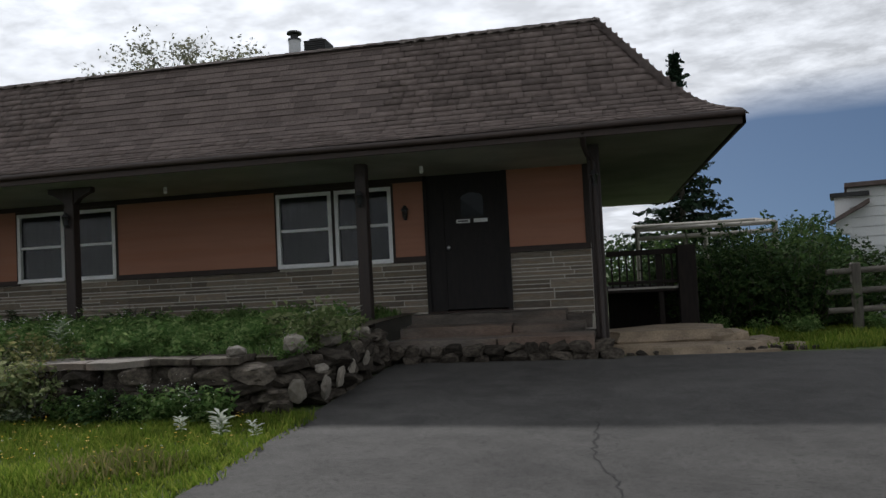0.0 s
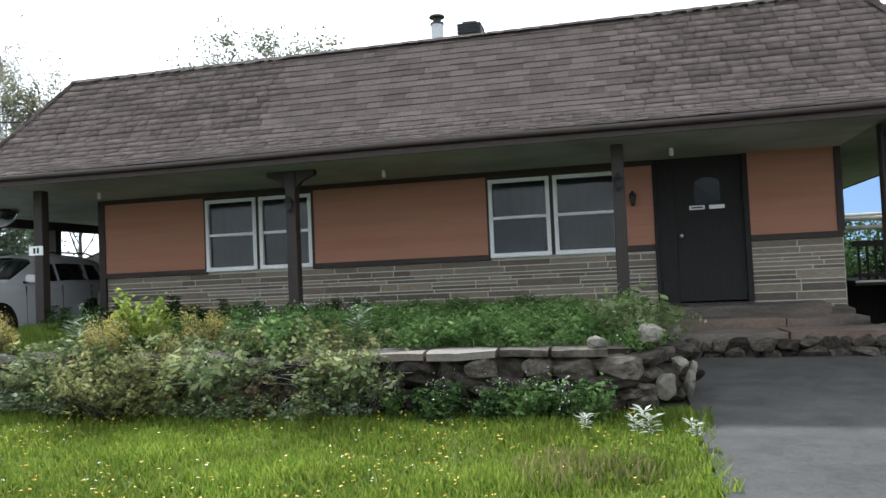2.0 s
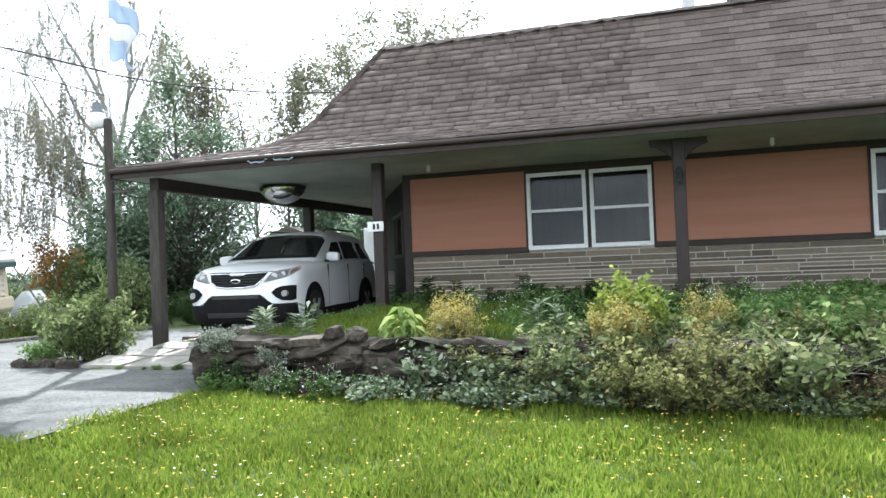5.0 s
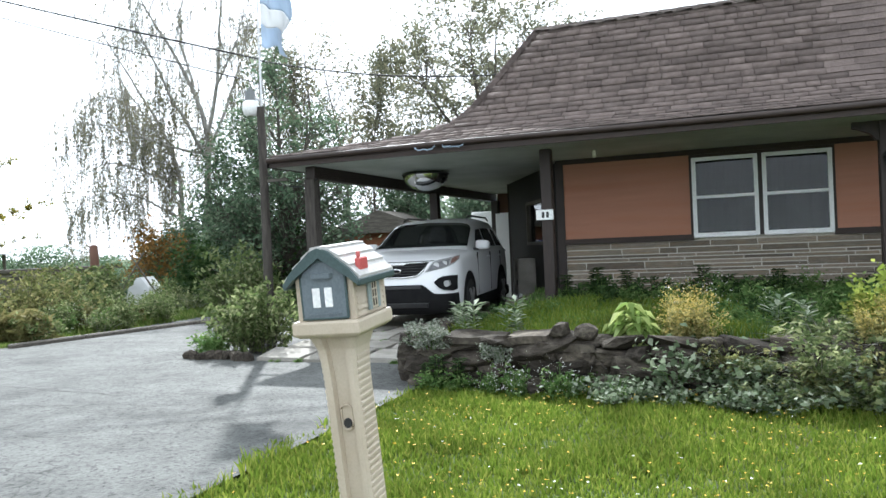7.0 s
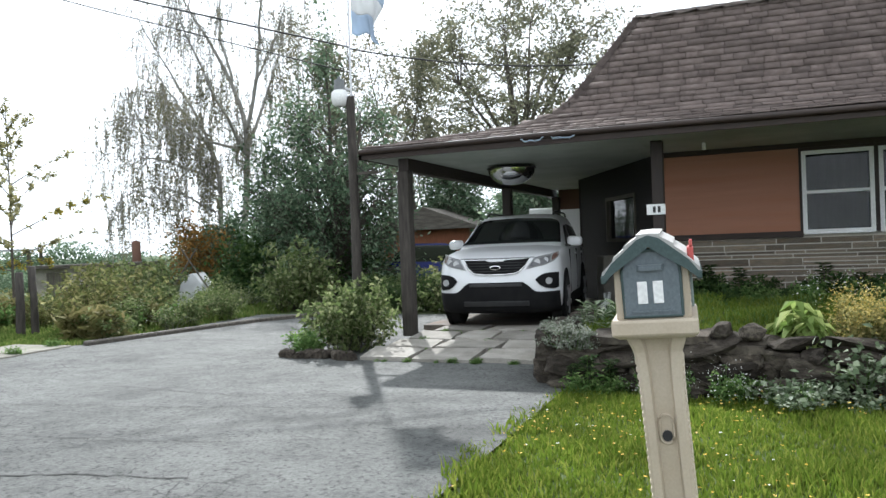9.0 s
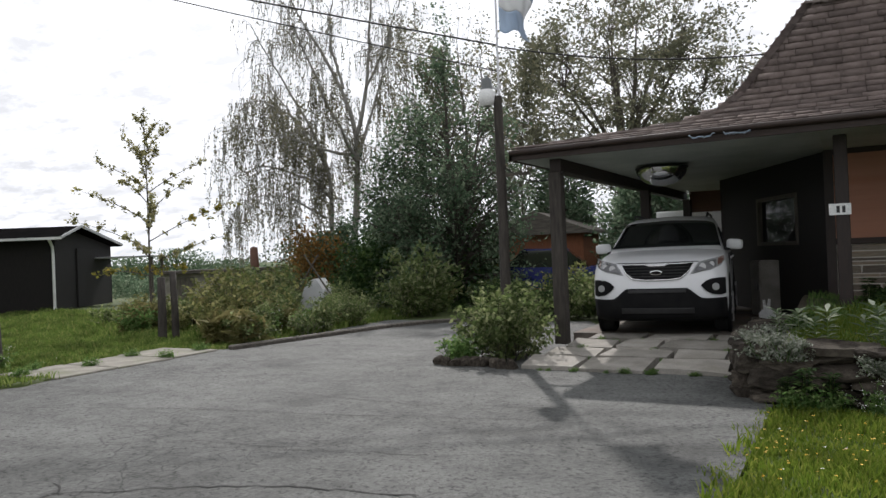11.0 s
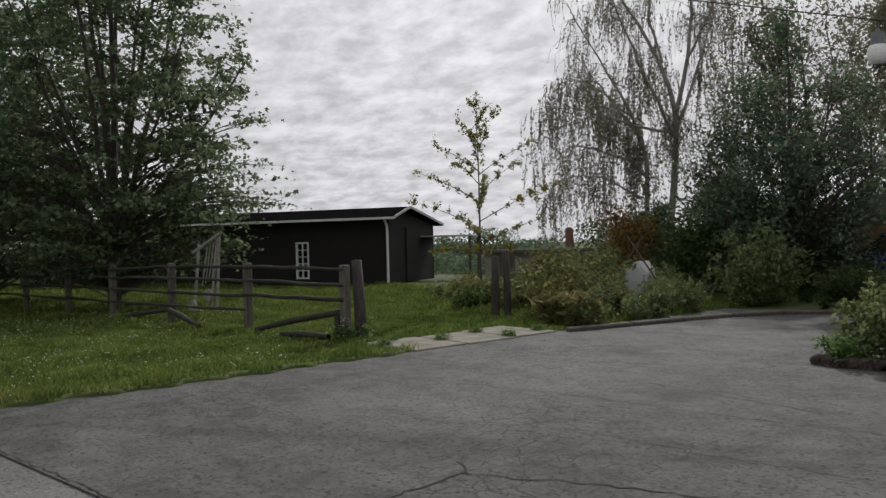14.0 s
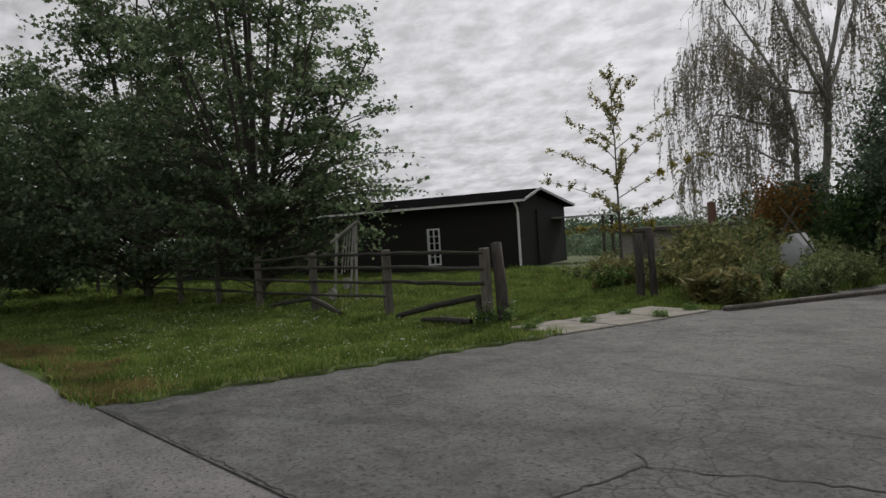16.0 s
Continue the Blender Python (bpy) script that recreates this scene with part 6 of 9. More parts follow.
yard_lamp()

# ---- barn ----
barn = thing("barn", (-34.6, 17.3, 0), 31.4, "low dark brown barn with a pale metal roof edge", "barn")


def build_barn():
    part("wall", wall_with_openings(-17, 0, -0.2, 2.40, 0, 0.15, ((-3.85, -3.30, 0.22, 1.62),)), BARNWALL, barn, "dark board wall")
    bm = bmesh.new()
    for x in (0.0, -0.15):
        bm.faces.new([bm.verts.new((x, y, z)) for y, z in ((0.15, -0.2), (4.9, -0.2), (4.9, 2.22), (1.25, 2.74), (0.15, 2.42))])
    bmesh.ops.bridge_loops(bm, edges=bm.edges[:])
    part("gable_wall", bm, BARNWALL, barn, "dark board gable")
    part("wall", boxes((-17, 4.8, -0.2, 0, 4.95, 2.2)), BARNWALL, barn)
    part("wall", boxes((-17, 0.15, -0.2, -16.85, 4.8, 2.4)), BARNWALL, barn)
    bm = bmesh.new()
    prof = [(-0.35, 2.38), (1.25, 2.78), (5.2, 2.20), (5.2, 2.28), (1.25, 2.88), (-0.35, 2.46)]
    a = [bm.verts.new((0.35, y, z)) for y, z in prof]
    b = [bm.verts.new((-17.3, y, z)) for y, z in prof]
    bm.faces.new(a); bm.faces.new(b[::-1])
    for k in range(6):
        bm.faces.new((a[k], a[(k + 1) % 6], b[(k + 1) % 6], b[k]))
    part("roof", bm, BARNTOP, barn, "dark low-pitched roof")
    # plain white paints the bright highlight along the metal eave
    part("eave_edge", boxes((-17.3, -0.39, 2.37, 0.37, -0.35, 2.455)), WHITE_VINYL, barn, "pale metal eave edge with its highlight coloured in white")
    bm = bmesh.new()
    for (y0, z0), (y1, z1) in (((-0.37, 2.40), (1.25, 2.82)), ((1.25, 2.82), (5.2, 2.22))):
        vs = [bm.verts.new((x, y, z + d)) for d in (0, 0.09) for x, y, z in ((0.36, y0, z0), (0.40, y0, z0), (0.40, y1, z1), (0.36, y1, z1))]
        for f in ((0, 1, 2, 3), (4, 5, 6, 7), (0, 1, 5, 4), (1, 2, 6, 5), (2, 3, 7, 6), (3, 0, 4, 7)):
            bm.faces.new([vs[i] for i in f])
    part("barge_board", bm, BARNROOF, barn)
    vs, fs = tubes([([(-0.05, -0.33, 2.38), (-0.05, -0.10, 2.15), (-0.05, -0.06, 1.9), (-0.05, -0.06, 0.05)], [0.05] * 4)], 8)
    part("downpipe", npmesh("downpipe", vs, fs, WHITE_VINYL, True), None, barn, "white downpipe")
    win = part("window", boxes((-3.85, -0.03, 0.22, -3.79, 0.1, 1.62), (-3.36, -0.03, 0.22, -3.30, 0.1, 1.62), (-3.79, -0.03, 1.56, -3.36, 0.1, 1.62), (-3.79, -0.03, 0.22, -3.36, 0.1, 0.28)), WHITE_VINYL, barn, "tall white window with glazing bars")
    part("glazing_bar", boxes((-3.59, -0.02, 0.28, -3.56, 0.05, 1.56)), WHITE_VINYL, win)
    for z in (0.54, 0.80, 1.06, 1.32):
        part("glazing_bar", boxes((-3.79, -0.018, z - 0.015, -3.36, 0.05, z + 0.015)), WHITE_VINYL, win)
    part("pane", boxes((-3.79, 0.06, 0.28, -3.36, 0.065, 1.56)), PANE, win)
    part("barn_door", boxes((-0.0, 1.6, 0, 0.06, 2.9, 2.1), bevel=0.01), BARNWALL, barn, "dark barn door")
    part("lean_to_roof", boxes((0.0, 3.3, 1.72, 2.2, 4.9, 1.78), bevel=0.01), BARNROOF, barn, "pale flat lean-to roof")
    for y in (3.4, 4.7):
        part("lean_to_post", boxes((2.0, y, -0.1, 2.1, y + 0.1, 1.72)), OLDWOOD, barn)


build_barn()


# ---- rail fence and gate posts ----
fence = thing("rail_fence", (0, 0, 0), 0, "weathered split-rail paddock fence with a fallen rail", "fence")
FP = [(-21.62, 6.94), (-24.35, 6.70), (-26.93, 6.34), (-29.33, 5.95), (-31.5, 5.6), (-33.9, 5.2), (-37.0, 4.9), (-40.0, 4.5), (-43.0, 4.2)]
rng = random.Random(21)
for x, y in FP:
    part("post", boxes((x - 0.065, y - 0.065, -0.1, x + 0.065, y + 0.065, 1.16 + rng.uniform(-.03, .03)), bevel=0.015), OLDWOOD, fence)
for k, ((ax, ay), (bx, by)) in enumerate(zip(FP, FP[1:])):
    for z in (1.09, 0.86, 0.63) if k == 0 else (1.09, 0.86, 0.61, 0.35):
        n = 6
        drop = 0.05 * (z > 1) * rng.uniform(0, 1)
        line = [(ax + (bx - ax) * u, ay + (by - ay) * u - 0.05, z - drop * u + 0.02 * math.sin(3 * u + k + 5 * z) + rng.uniform(-.012, .012)) for u in np.linspace(-0.02, 1.02, n)]
        vs, fs = tubes([(line, [0.030 + rng.uniform(-.006, .007) for _ in range(n)])], 6)
        part("rail", npmesh("rail", vs, fs, DARKRAIL), None, fence)
for a, b in (((-21.75, 6.9, 0.42), (-23.75, 6.55, 0.06)), ((-21.8, 6.75, 0.06), (-23.0, 6.6, 0.03)), ((-26.9, 6.2, 0.25), (-28.6, 5.9, 0.05)), ((-26.9, 6.2, 0.28), (-25.3, 6.2, 0.04))):
    vs, fs = tubes([([a, ((a[0] + b[0]) / 2, (a[1] + b[1]) / 2, (a[2] + b[2]) / 2 + 0.02), b], [0.05, 0.055, 0.045])], 6)
    part("rail", npmesh("rail", vs, fs, DARKRAIL), None, fence, "fallen rail leaning on the grass")
part("stub_post", boxes((-21.83, 6.86, -0.1, -21.73, 6.96, 0.44), bevel=0.02), DARKRAIL, fence, "rotten stub of a post")


def log_post(x, y, h, r, lean):
    post = thing("gate_post", (x, y, -0.1), 0, "rough round weathered gate post", "post", "rough gate posts")
    vs, fs = tubes([([(0, 0, 0), (lean * 0.5, 0.01, h * 0.5), (lean, 0, h), (lean, 0, h + 0.01)], [r * 1.1, r, r * 0.92, 0.01])], 9)
    part("shaft", npmesh("shaft", vs, fs, DARKWOOD), None, post)


log_post(-21.47, 7.12, 1.30, 0.088, -0.10)
log_post(-22.55, 10.95, 1.25, 0.078, 0.02)
log_post(-22.40, 11.14, 1.35, 0.066, -0.03)


def garden_swing():
    s = thing("lawn_ornament", (-28.3, 7.6, 0), 20, "weathered wooden hanging frame with round paddles by the fence", "ornament")
    for k, (a, b, r) in enumerate((((-0.35, 0, 0.05), (-0.15, 0, 1.55), 0.035), ((0.25, 0.1, 0.05), (0.42, 0.05, 1.75), 0.035), ((-0.35, 0, 1.35), (0.55, 0.02, 1.80), 0.04), ((0.12, 0.05, 0.1), (0.36, 0.05, 1.7), 0.03))):
        vs, fs = tubes([([a, b], [r, r])], 6)
        part("strut", npmesh("strut", vs, fs, PALEBARK), None, s)
    for k in range(4):
        vs, fs = tubes([([(-0.12 + 0.10 * k, 0.04, 0.62 + 0.05 * k), (0.06 + 0.10 * k, 0.04, 1.48 + 0.05 * k)], [0.020, 0.020])], 4)
        part("slat", npmesh("slat", vs, fs, PALEBARK), None, s)
    for x, z in ((-0.36, 0.18), (0.14, 0.42)):
        bm = bmesh.new()
        bmesh.ops.create_cone(bm, cap_ends=True, segments=16, radius1=0.13, radius2=0.13, depth=0.05, matrix=pose(x, -0.05, z, 90))
        part("paddle", bm, PALEBARK, s)


garden_swing()

# ---- kerb and paving west of the driveway ----
kerb = thing("kerb", (0, 0, 0), 0, "low weathered timber and stone kerb along the driveway", "kerb", kind="structure")
KL = [(-19.72, 9.75), (-19.45, 11.0), (-19.2, 12.2), (-18.95, 13.2), (-18.5, 14.1), (-17.7, 14.7)]
for a, b in zip(KL, KL[1:]):
    d = math.hypot(b[0] - a[0], b[1] - a[1])
    m = pose((a[0] + b[0]) / 2, (a[1] + b[1]) / 2, 0, 0, 0, math.degrees(math.atan2(b[1] - a[1], b[0] - a[0])))
    bm = bmesh.new()
    box(bm, -d / 2 + 0.01, -0.07, -0.05, d / 2 - 0.01, 0.07, 0.08, bevel=0.02, turn=m)
    part("kerb_piece", bm, OLDWOODX, kerb)
apron = thing("apron_paving", (0, 0, 0), 0, "pale broken concrete paving at the lawn's entrance", "paving", kind="structure")
for y0, y1, dx in ((6.85, 7.75, 0.0), (7.78, 8.7, 0.06), (8.73, 9.62, -0.04)):
    part("slab", boxes((-21.0 + dx, y0, -0.06, -19.82 + dx * 0.4, y1, 0.035), bevel=0.012), APRONC, apron)


# ---- plants ----
def plant(name, seed, stems, height, reach, leaf, leaf_size, per_stem, label, category="plant", tops=None, top_size=0.02, top_count=0, arch=0.5, thick=0.005, bare=0.15, long=1.8, stem_mat=None, spread=0.05, flat=0.35, plume=(0.05, 0.05, 0.07)):
    """A clump of arching stems with leaves along them and, if given, heads of small flowers."""
    rng = np.random.default_rng(seed)
    root = thing(name, (0, 0, -40), 0, label, category)
    lines, cs, heads = [], [], []
    for k in range(stems):
        a, r = rng.uniform(0, 2 * np.pi), reach * math.sqrt(rng.uniform(0.02, 1))
        h = height * rng.uniform(0.6, 1.1) * (1 - 0.35 * (r / reach) ** 2)
        o = np.array([math.cos(a), math.sin(a)]) * r
        u = np.linspace(0, 1, 6)
        pts = np.stack([o[0] * (0.35 + 0.65 * u + arch * 0.3 * u * u), o[1] * (0.35 + 0.65 * u + arch * 0.3 * u * u), h * (u * (1 + arch * 0.4) - arch * 0.4 * u ** 3)], -1)
        pts += rng.normal(scale=0.012, size=pts.shape) * u[:, None]
        lines.append((pts, np.linspace(thick, thick * 0.4, 6)))
        n = int(per_stem * rng.uniform(0.7, 1.3))
        m = max(2, n // 6)
        t = rng.uniform(bare, 1, m) * 4.999
        i = t.astype(int)
        node = pts[i] + (pts[i + 1] - pts[i]) * (t - i)[:, None] + rng.normal(scale=spread, size=(m, 3))
        cs.append(np.repeat(node, 6, 0) + rng.normal(scale=leaf_size * 0.75, size=(m * 6, 3)))
        if top_count:
            m = int(top_count * rng.uniform(0.5, 1.4))
            heads.append(pts[-1] + rng.normal(scale=plume, size=(m, 3)))
    vs, fs = tubes(lines, 3)
    tagged(part("stem", npmesh("stem", vs, fs, stem_mat or LEAF_GREEN), None, root), kind="stuff")
    c = np.concatenate(cs)
    c = c[c[:, 2] > 0.01]
    vs, fs = leaf_arrays(c, leaf_size, rng, flat, long)
    part("foliage", npmesh("foliage", vs, fs, leaf), None, root)
    if heads:
        vs, fs = leaf_arrays(np.concatenate(heads), top_size, rng, 0.2, 1.3)
        tagged(part("flower_head", npmesh("flower_head", vs, fs, tops), None, root), kind="stuff")
    return root


def put(proto, x, y, z, size=1.0, rz=None, tall=1.0):
    rz = rng.uniform(0, 360) if rz is None else rz
    return copy_thing(proto, pose(x, y, z, 0, 0, rz) @ Matrix.Diagonal((size, size, size * tall, 1)))


def retire(protos):
    """Takes the first of each kind out of the scene once its copies stand."""
    for p in protos:
        for o in (*p.children_recursive, p):
            bpy.data.objects.remove(o)


herb = plant("herb", 1, 16, 0.34, 0.26, LEAF_GREEN, 0.034, 38, "leafy green herb on the planted terrace")
herb2 = plant("herb", 2, 13, 0.44, 0.22, LEAF_GREEN, 0.042, 32, "leafy green herb on the planted terrace")
bramble = plant("bramble", 3, 22, 0.55, 0.58, LEAF_GREY, 0.050, 34, "tangled bramble with pale leaves over the rock wall", arch=1.6, thick=0.005, stem_mat=PALEBARK)
bramble2 = plant("bramble", 4, 22, 0.5, 0.52, LEAF_SHRUB, 0.050, 32, "tangled green bramble over the rock wall", arch=1.4, thick=0.005, stem_mat=BARK)
olive = plant("bramble", 16, 22, 0.52, 0.5, LEAF_OLIVE, 0.046, 36, "straggly olive-leafed bramble over the rock wall", arch=1.4, thick=0.005, stem_mat=PALEBARK)
rusty = plant("bramble", 5, 20, 0.48, 0.4, LEAF_RUST, 0.030, 40, "browning bush against the rock wall", arch=1.2, stem_mat=BARK)
goldenrod = plant("goldenrod", 6, 16, 0.62, 0.26, LEAF_GOLD, 0.034, 46, "goldenrod with fading yellow plumes on the terrace", tops=PLUME, top_size=0.017, top_count=55, plume=(0.05, 0.05, 0.10))
lime = plant("milkweed", 7, 8, 0.66, 0.15, LEAF_LIME, 0.05, 48, "tall lime-yellow leafy plant on the terrace", long=1.5, arch=0.1, spread=0.04)
dark = plant("fern", 8, 14, 0.34, 0.26, LEAF_DARK, 0.042, 38, "dark green leafy plant by the house wall", arch=0.9)
silver = plant("silver_herb", 9, 18, 0.30, 0.24, LEAF_SILVER, 0.028, 42, "silvery leafed herb on the rock wall")
aster = plant("aster", 10, 10, 0.42, 0.2, LEAF_GREEN, 0.028, 18, "wild aster with small white flowers", tops=PETAL_W, top_size=0.014, top_count=6)
rose = plant("shrub", 12, 34, 1.15, 0.75, LEAF_SHRUB, 0.065, 56, "overgrown leafy shrub beside the driveway", "shrub", arch=0.7, thick=0.007, spread=0.08, stem_mat=BARK)
rose2 = plant("shrub", 13, 32, 1.1, 0.7, LEAF_OLIVE, 0.06, 52, "overgrown yellowing shrub beside the driveway", "shrub", arch=0.8, thick=0.007, spread=0.08, stem_mat=BARK)
darkbush = plant("shrub", 15, 60, 1.1, 0.72, LEAF_DARK, 0.03, 150, "big dark green bush beside the deck", "shrub", arch=0.7, thick=0.007, spread=0.09, stem_mat=BARK)
tallweed = plant("tall_grass_tuft", 14, 34, 0.5, 0.22, GRASS_DRY, 0.06, 6, "tall dry grass tuft", "grass", arch=0.4, long=4.0)


def whorled(name, seed, stems, height, leaf, leaf_len, label, droop=0.0, wide=0.17, pairs=6):
    """Upright stems with pairs of long leaves set crosswise, spreading star-like at the top."""
    rng = np.random.default_rng(seed)
    root = thing(name, (0, 0, -40), 0, label, "plant")
    lines, v = [], []
    for k in range(stems):
        a0, lean = rng.uniform(0, 6.28), rng.uniform(0, 0.12)
        foot = np.array((math.cos(a0), math.sin(a0), 0)) * rng.uniform(0, 0.09) * (stems > 1)
        top = foot + np.array((math.cos(a0) * lean, math.sin(a0) * lean, 1)) * height * rng.uniform(0.65, 1.1)
        lines.append(([foot, (foot + top) / 2, top], [0.005, 0.004, 0.003]))
        for m in range(pairs):
            u = 0.25 + 0.75 * m / (pairs - 1)
            at = foot + (top - foot) * u
            for q in range(2 if m < pairs - 1 else 4):
                a = a0 + 1.57 * m + (3.14 * q if m < pairs - 1 else 1.57 * q) + rng.uniform(-0.3, 0.3)
                w = np.array((math.cos(a), math.sin(a), 0.45 * u - droop + rng.uniform(-0.1, 0.2)))
                side = np.array((-math.sin(a), math.cos(a), 0))
                l = leaf_len * rng.uniform(0.75, 1.15) * (0.7 + 0.3 * u)
                mid = at + w * l * 0.5
                tip = at + w * l - np.array((0, 0, (0.12 + droop * 0.5) * l))
                v += [at, mid + side * l * wide + np.array((0, 0, 0.05 * l)), tip, mid - side * l * wide + np.array((0, 0, 0.05 * l))]
    vs, fs = tubes(lines, 4)
    tagged(part("stem", npmesh("stem", vs, fs, LEAF_GREEN), None, root), kind="stuff")
    part("foliage", npmesh("foliage", np.array(v), np.arange(len(v)).reshape(-1, 4), leaf), None, root)
    return root


whiteweed = whorled("pale_leafed_weed", 61, 3, 0.20, LEAF_PALE, 0.13, "low weed with long leaves coloured sunlit-pale on the lawn's edge", pairs=4)
milkweed = whorled("milkweed", 62, 3, 0.34, LEAF_SUN_TONED, 0.13, "milkweed with long pale leaves on the rock wall", pairs=7)
drooper = whorled("drooping_plant", 63, 5, 0.46, LEAF_DROOP, 0.17, "fresh green plant with large drooping leaves", droop=0.75, wide=0.26, pairs=8)
tallgreen = whorled("tall_herb", 64, 4, 0.42, LEAF_DARK, 0.12, "dark green upright leafy herb by the house wall", droop=0.2, wide=0.2, pairs=9)
sunlit_cover = plant("pale_ground_cover", 17, 20, 0.22, 0.34, LEAF_SUN_TONED, 0.052, 20, "low broad-leafed weed with leaves coloured sunlit-pale", arch=1.0, long=1.35, flat=0.6)
bushlet = plant("bush", 18, 44, 0.52, 0.46, LEAF_OLIVE, 0.026, 70, "rounded twiggy bush with small brownish-green leaves", arch=0.9, spread=0.06, stem_mat=BARK)
PROTOS = [whiteweed, milkweed, drooper, tallgreen, sunlit_cover, bushlet, herb, herb2, bramble, bramble2, rusty, goldenrod, lime, dark, silver, aster, rose, rose2, tallweed, darkbush, olive]

rng = random.Random(77)


def on_terrace(kind, x, y, size, sink=0.04, tall=1.0):
    return put(kind, x, y, float(terrace_z(x, y)) - sink, size, tall=tall)


# leafy carpet on the terrace
for k in range(170):
    x, y = rng.uniform(-6.6, -2.75), rng.uniform(8.05, 12.2)
    on_terrace(rng.choice((herb, herb, herb2)), x, y, rng.uniform(0.65, 1.0) * (0.75 if y > 10 else 1.0), tall=rng.uniform(0.7, 1.0))
for k in range(46):
    x, y = rng.uniform(-9.0, -6.5), rng.uniform(8.2, 12.1)
    on_terrace(rng.choice((herb, herb2, dark, herb)), x, y, rng.uniform(0.5, 0.9))
for k in range(12):
    x, y = rng.uniform(-11.2, -9.0), rng.uniform(9.6, 12.1)
    on_terrace(rng.choice((herb, herb2, dark)), x, y, rng.uniform(0.35, 0.6))
for k in range(11):
    x = rng.uniform(-11.0, -3.0)
    put(dark, x, rng.uniform(11.9, 12.35), 0.52, rng.uniform(0.35, 0.7))
for x, y, z in ((-10.6, 11.3, 1.0), (-10.2, 11.5, 0.9), (-10.9, 10.9, 0.85), (-9.2, 11.4, 0.95), (-8.9, 10.8, 0.8), (-10.45, 10.6, 0.8), (-8.3, 11.2, 0.8)):
    on_terrace(tallgreen, x, y, z)
    on_terrace(dark, x + 0.15, y - 0.1, z * 0.8)
# brambles and bushes over the wall's middle
PATCHES = (bramble, olive, bramble2, bramble, bramble, bramble2, olive, bramble, olive, bramble2, bramble, olive)
for k in range(44):
    x = rng.uniform(-8.9, -5.0)
    front = rng.random() < 0.45
    y = rng.uniform(7.35, 7.6) if front else rng.uniform(7.8, 8.3)
    kind = PATCHES[int((x + 9.9) / 0.42) % 12] if rng.random() < 0.75 else rng.choice(PATCHES)
    size = rng.uniform(0.35, 0.65) if front else rng.uniform(0.45, 0.8)
    put(kind, x, y, (0.0 if front else 0.33) + float(ground_z(x, y)) - 0.03, size, tall=rng.uniform(0.7, 1.15))
for k in range(26):
    x = rng.uniform(-8.9, -5.0)
    put(rng.choice((bramble, olive, bramble2, olive, dark)), x, rng.uniform(7.48, 7.66), rng.uniform(0.10, 0.30), rng.uniform(0.3, 0.55), tall=rng.uniform(0.7, 1.1))
for x, y, s_ in ((-7.25, 7.35, 1.1), (-6.95, 7.45, 0.95), (-7.55, 7.5, 0.85), (-5.9, 7.5, 0.8)):
    put(bushlet if x < -6 else rusty, x, y, float(ground_z(x, y)), s_)
for x, y, s_ in ((-6.3, 7.55, 0.9), (-5.2, 7.6, 0.8), (-5.0, 7.6, 0.7)):
    put(bramble, x, y, float(ground_z(x, y)) + 0.1, s_)
for k in range(24):
    x, y = rng.uniform(-9.95, -7.9), rng.uniform(7.25, 7.7)
    put(sunlit_cover, x, y, float(ground_z(x, y)) - 0.02 + (0.16 if y > 7.55 else 0.0), rng.uniform(0.6, 1.05), tall=rng.uniform(0.8, 1.4))
for k in range(14):
    x, y = rng.uniform(-7.9, -4.9), rng.uniform(7.3, 7.5)
    put(sunlit_cover, x, y, float(ground_z(x, y)) - 0.02, rng.uniform(0.45, 0.8))
# foot of the wall's eastern end
for k in range(17):
    x = rng.uniform(-4.8, -3.05)
    put(rng.choice((herb, aster, dark, herb2, milkweed)), x, rng.uniform(7.35, 7.55), -0.09, rng.uniform(0.5, 0.85))
for x, s_ in ((-4.5, 0.5), (-4.15, 0.6), (-3.75, 0.5)):
    put(tallgreen, x, 7.5, -0.08, s_)
    put(aster, x + 0.3, 7.45, -0.08, 0.8)
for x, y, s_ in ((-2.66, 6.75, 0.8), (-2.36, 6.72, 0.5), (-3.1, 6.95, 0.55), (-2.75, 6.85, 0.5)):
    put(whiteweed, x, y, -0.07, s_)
for k in range(14):
    put(rng.choice((herb, herb2, bramble2, aster)), rng.uniform(-2.85, -2.6), rng.uniform(8.0, 10.4), 0.36, rng.uniform(0.5, 0.9))
for x, y in ((-3.1, 9.6), (-2.9, 9.2), (-2.75, 9.9)):
    on_terrace(whiteweed, x, y, 1.2)
# posts' and paving's weeds
for x, y in ((-21.5, 6.95), (-21.38, 7.1), (-21.65, 6.8)):
    put(aster, x, y, 0.0, 0.9)
    put(herb2, x, y, 0.0, 0.35, tall=1.4)
for x, y in ((-20.4, 7.76), (-20.7, 8.7), (-19.95, 8.72), (-20.95, 7.3), (-20.1, 9.5), (-20.6, 6.9)):
    put(herb, x, y, 0.0, 0.45)
# yellow plants
for x, y, s_ in ((-9.3, 8.1, 0.78), (-9.12, 8.0, 0.72), (-9.25, 7.95, 0.66), (-7.75, 7.85, 0.62), (-7.6, 7.8, 0.66), (-7.5, 7.75, 0.55), (-6.95, 8.3, 0.72), (-6.8, 8.4, 0.62), (-7.05, 7.9, 0.45)):
    put(goldenrod, x, y, float(terrace_z(x, y)) - 0.06, s_)
for x, y, s_ in ((-7.6, 8.15, 1.1), (-7.45, 8.3, 1.0), (-7.75, 8.25, 0.9), (-7.55, 8.0, 0.75), (-7.3, 8.15, 0.8)):
    put(lime, x, y, 0.42, s_)
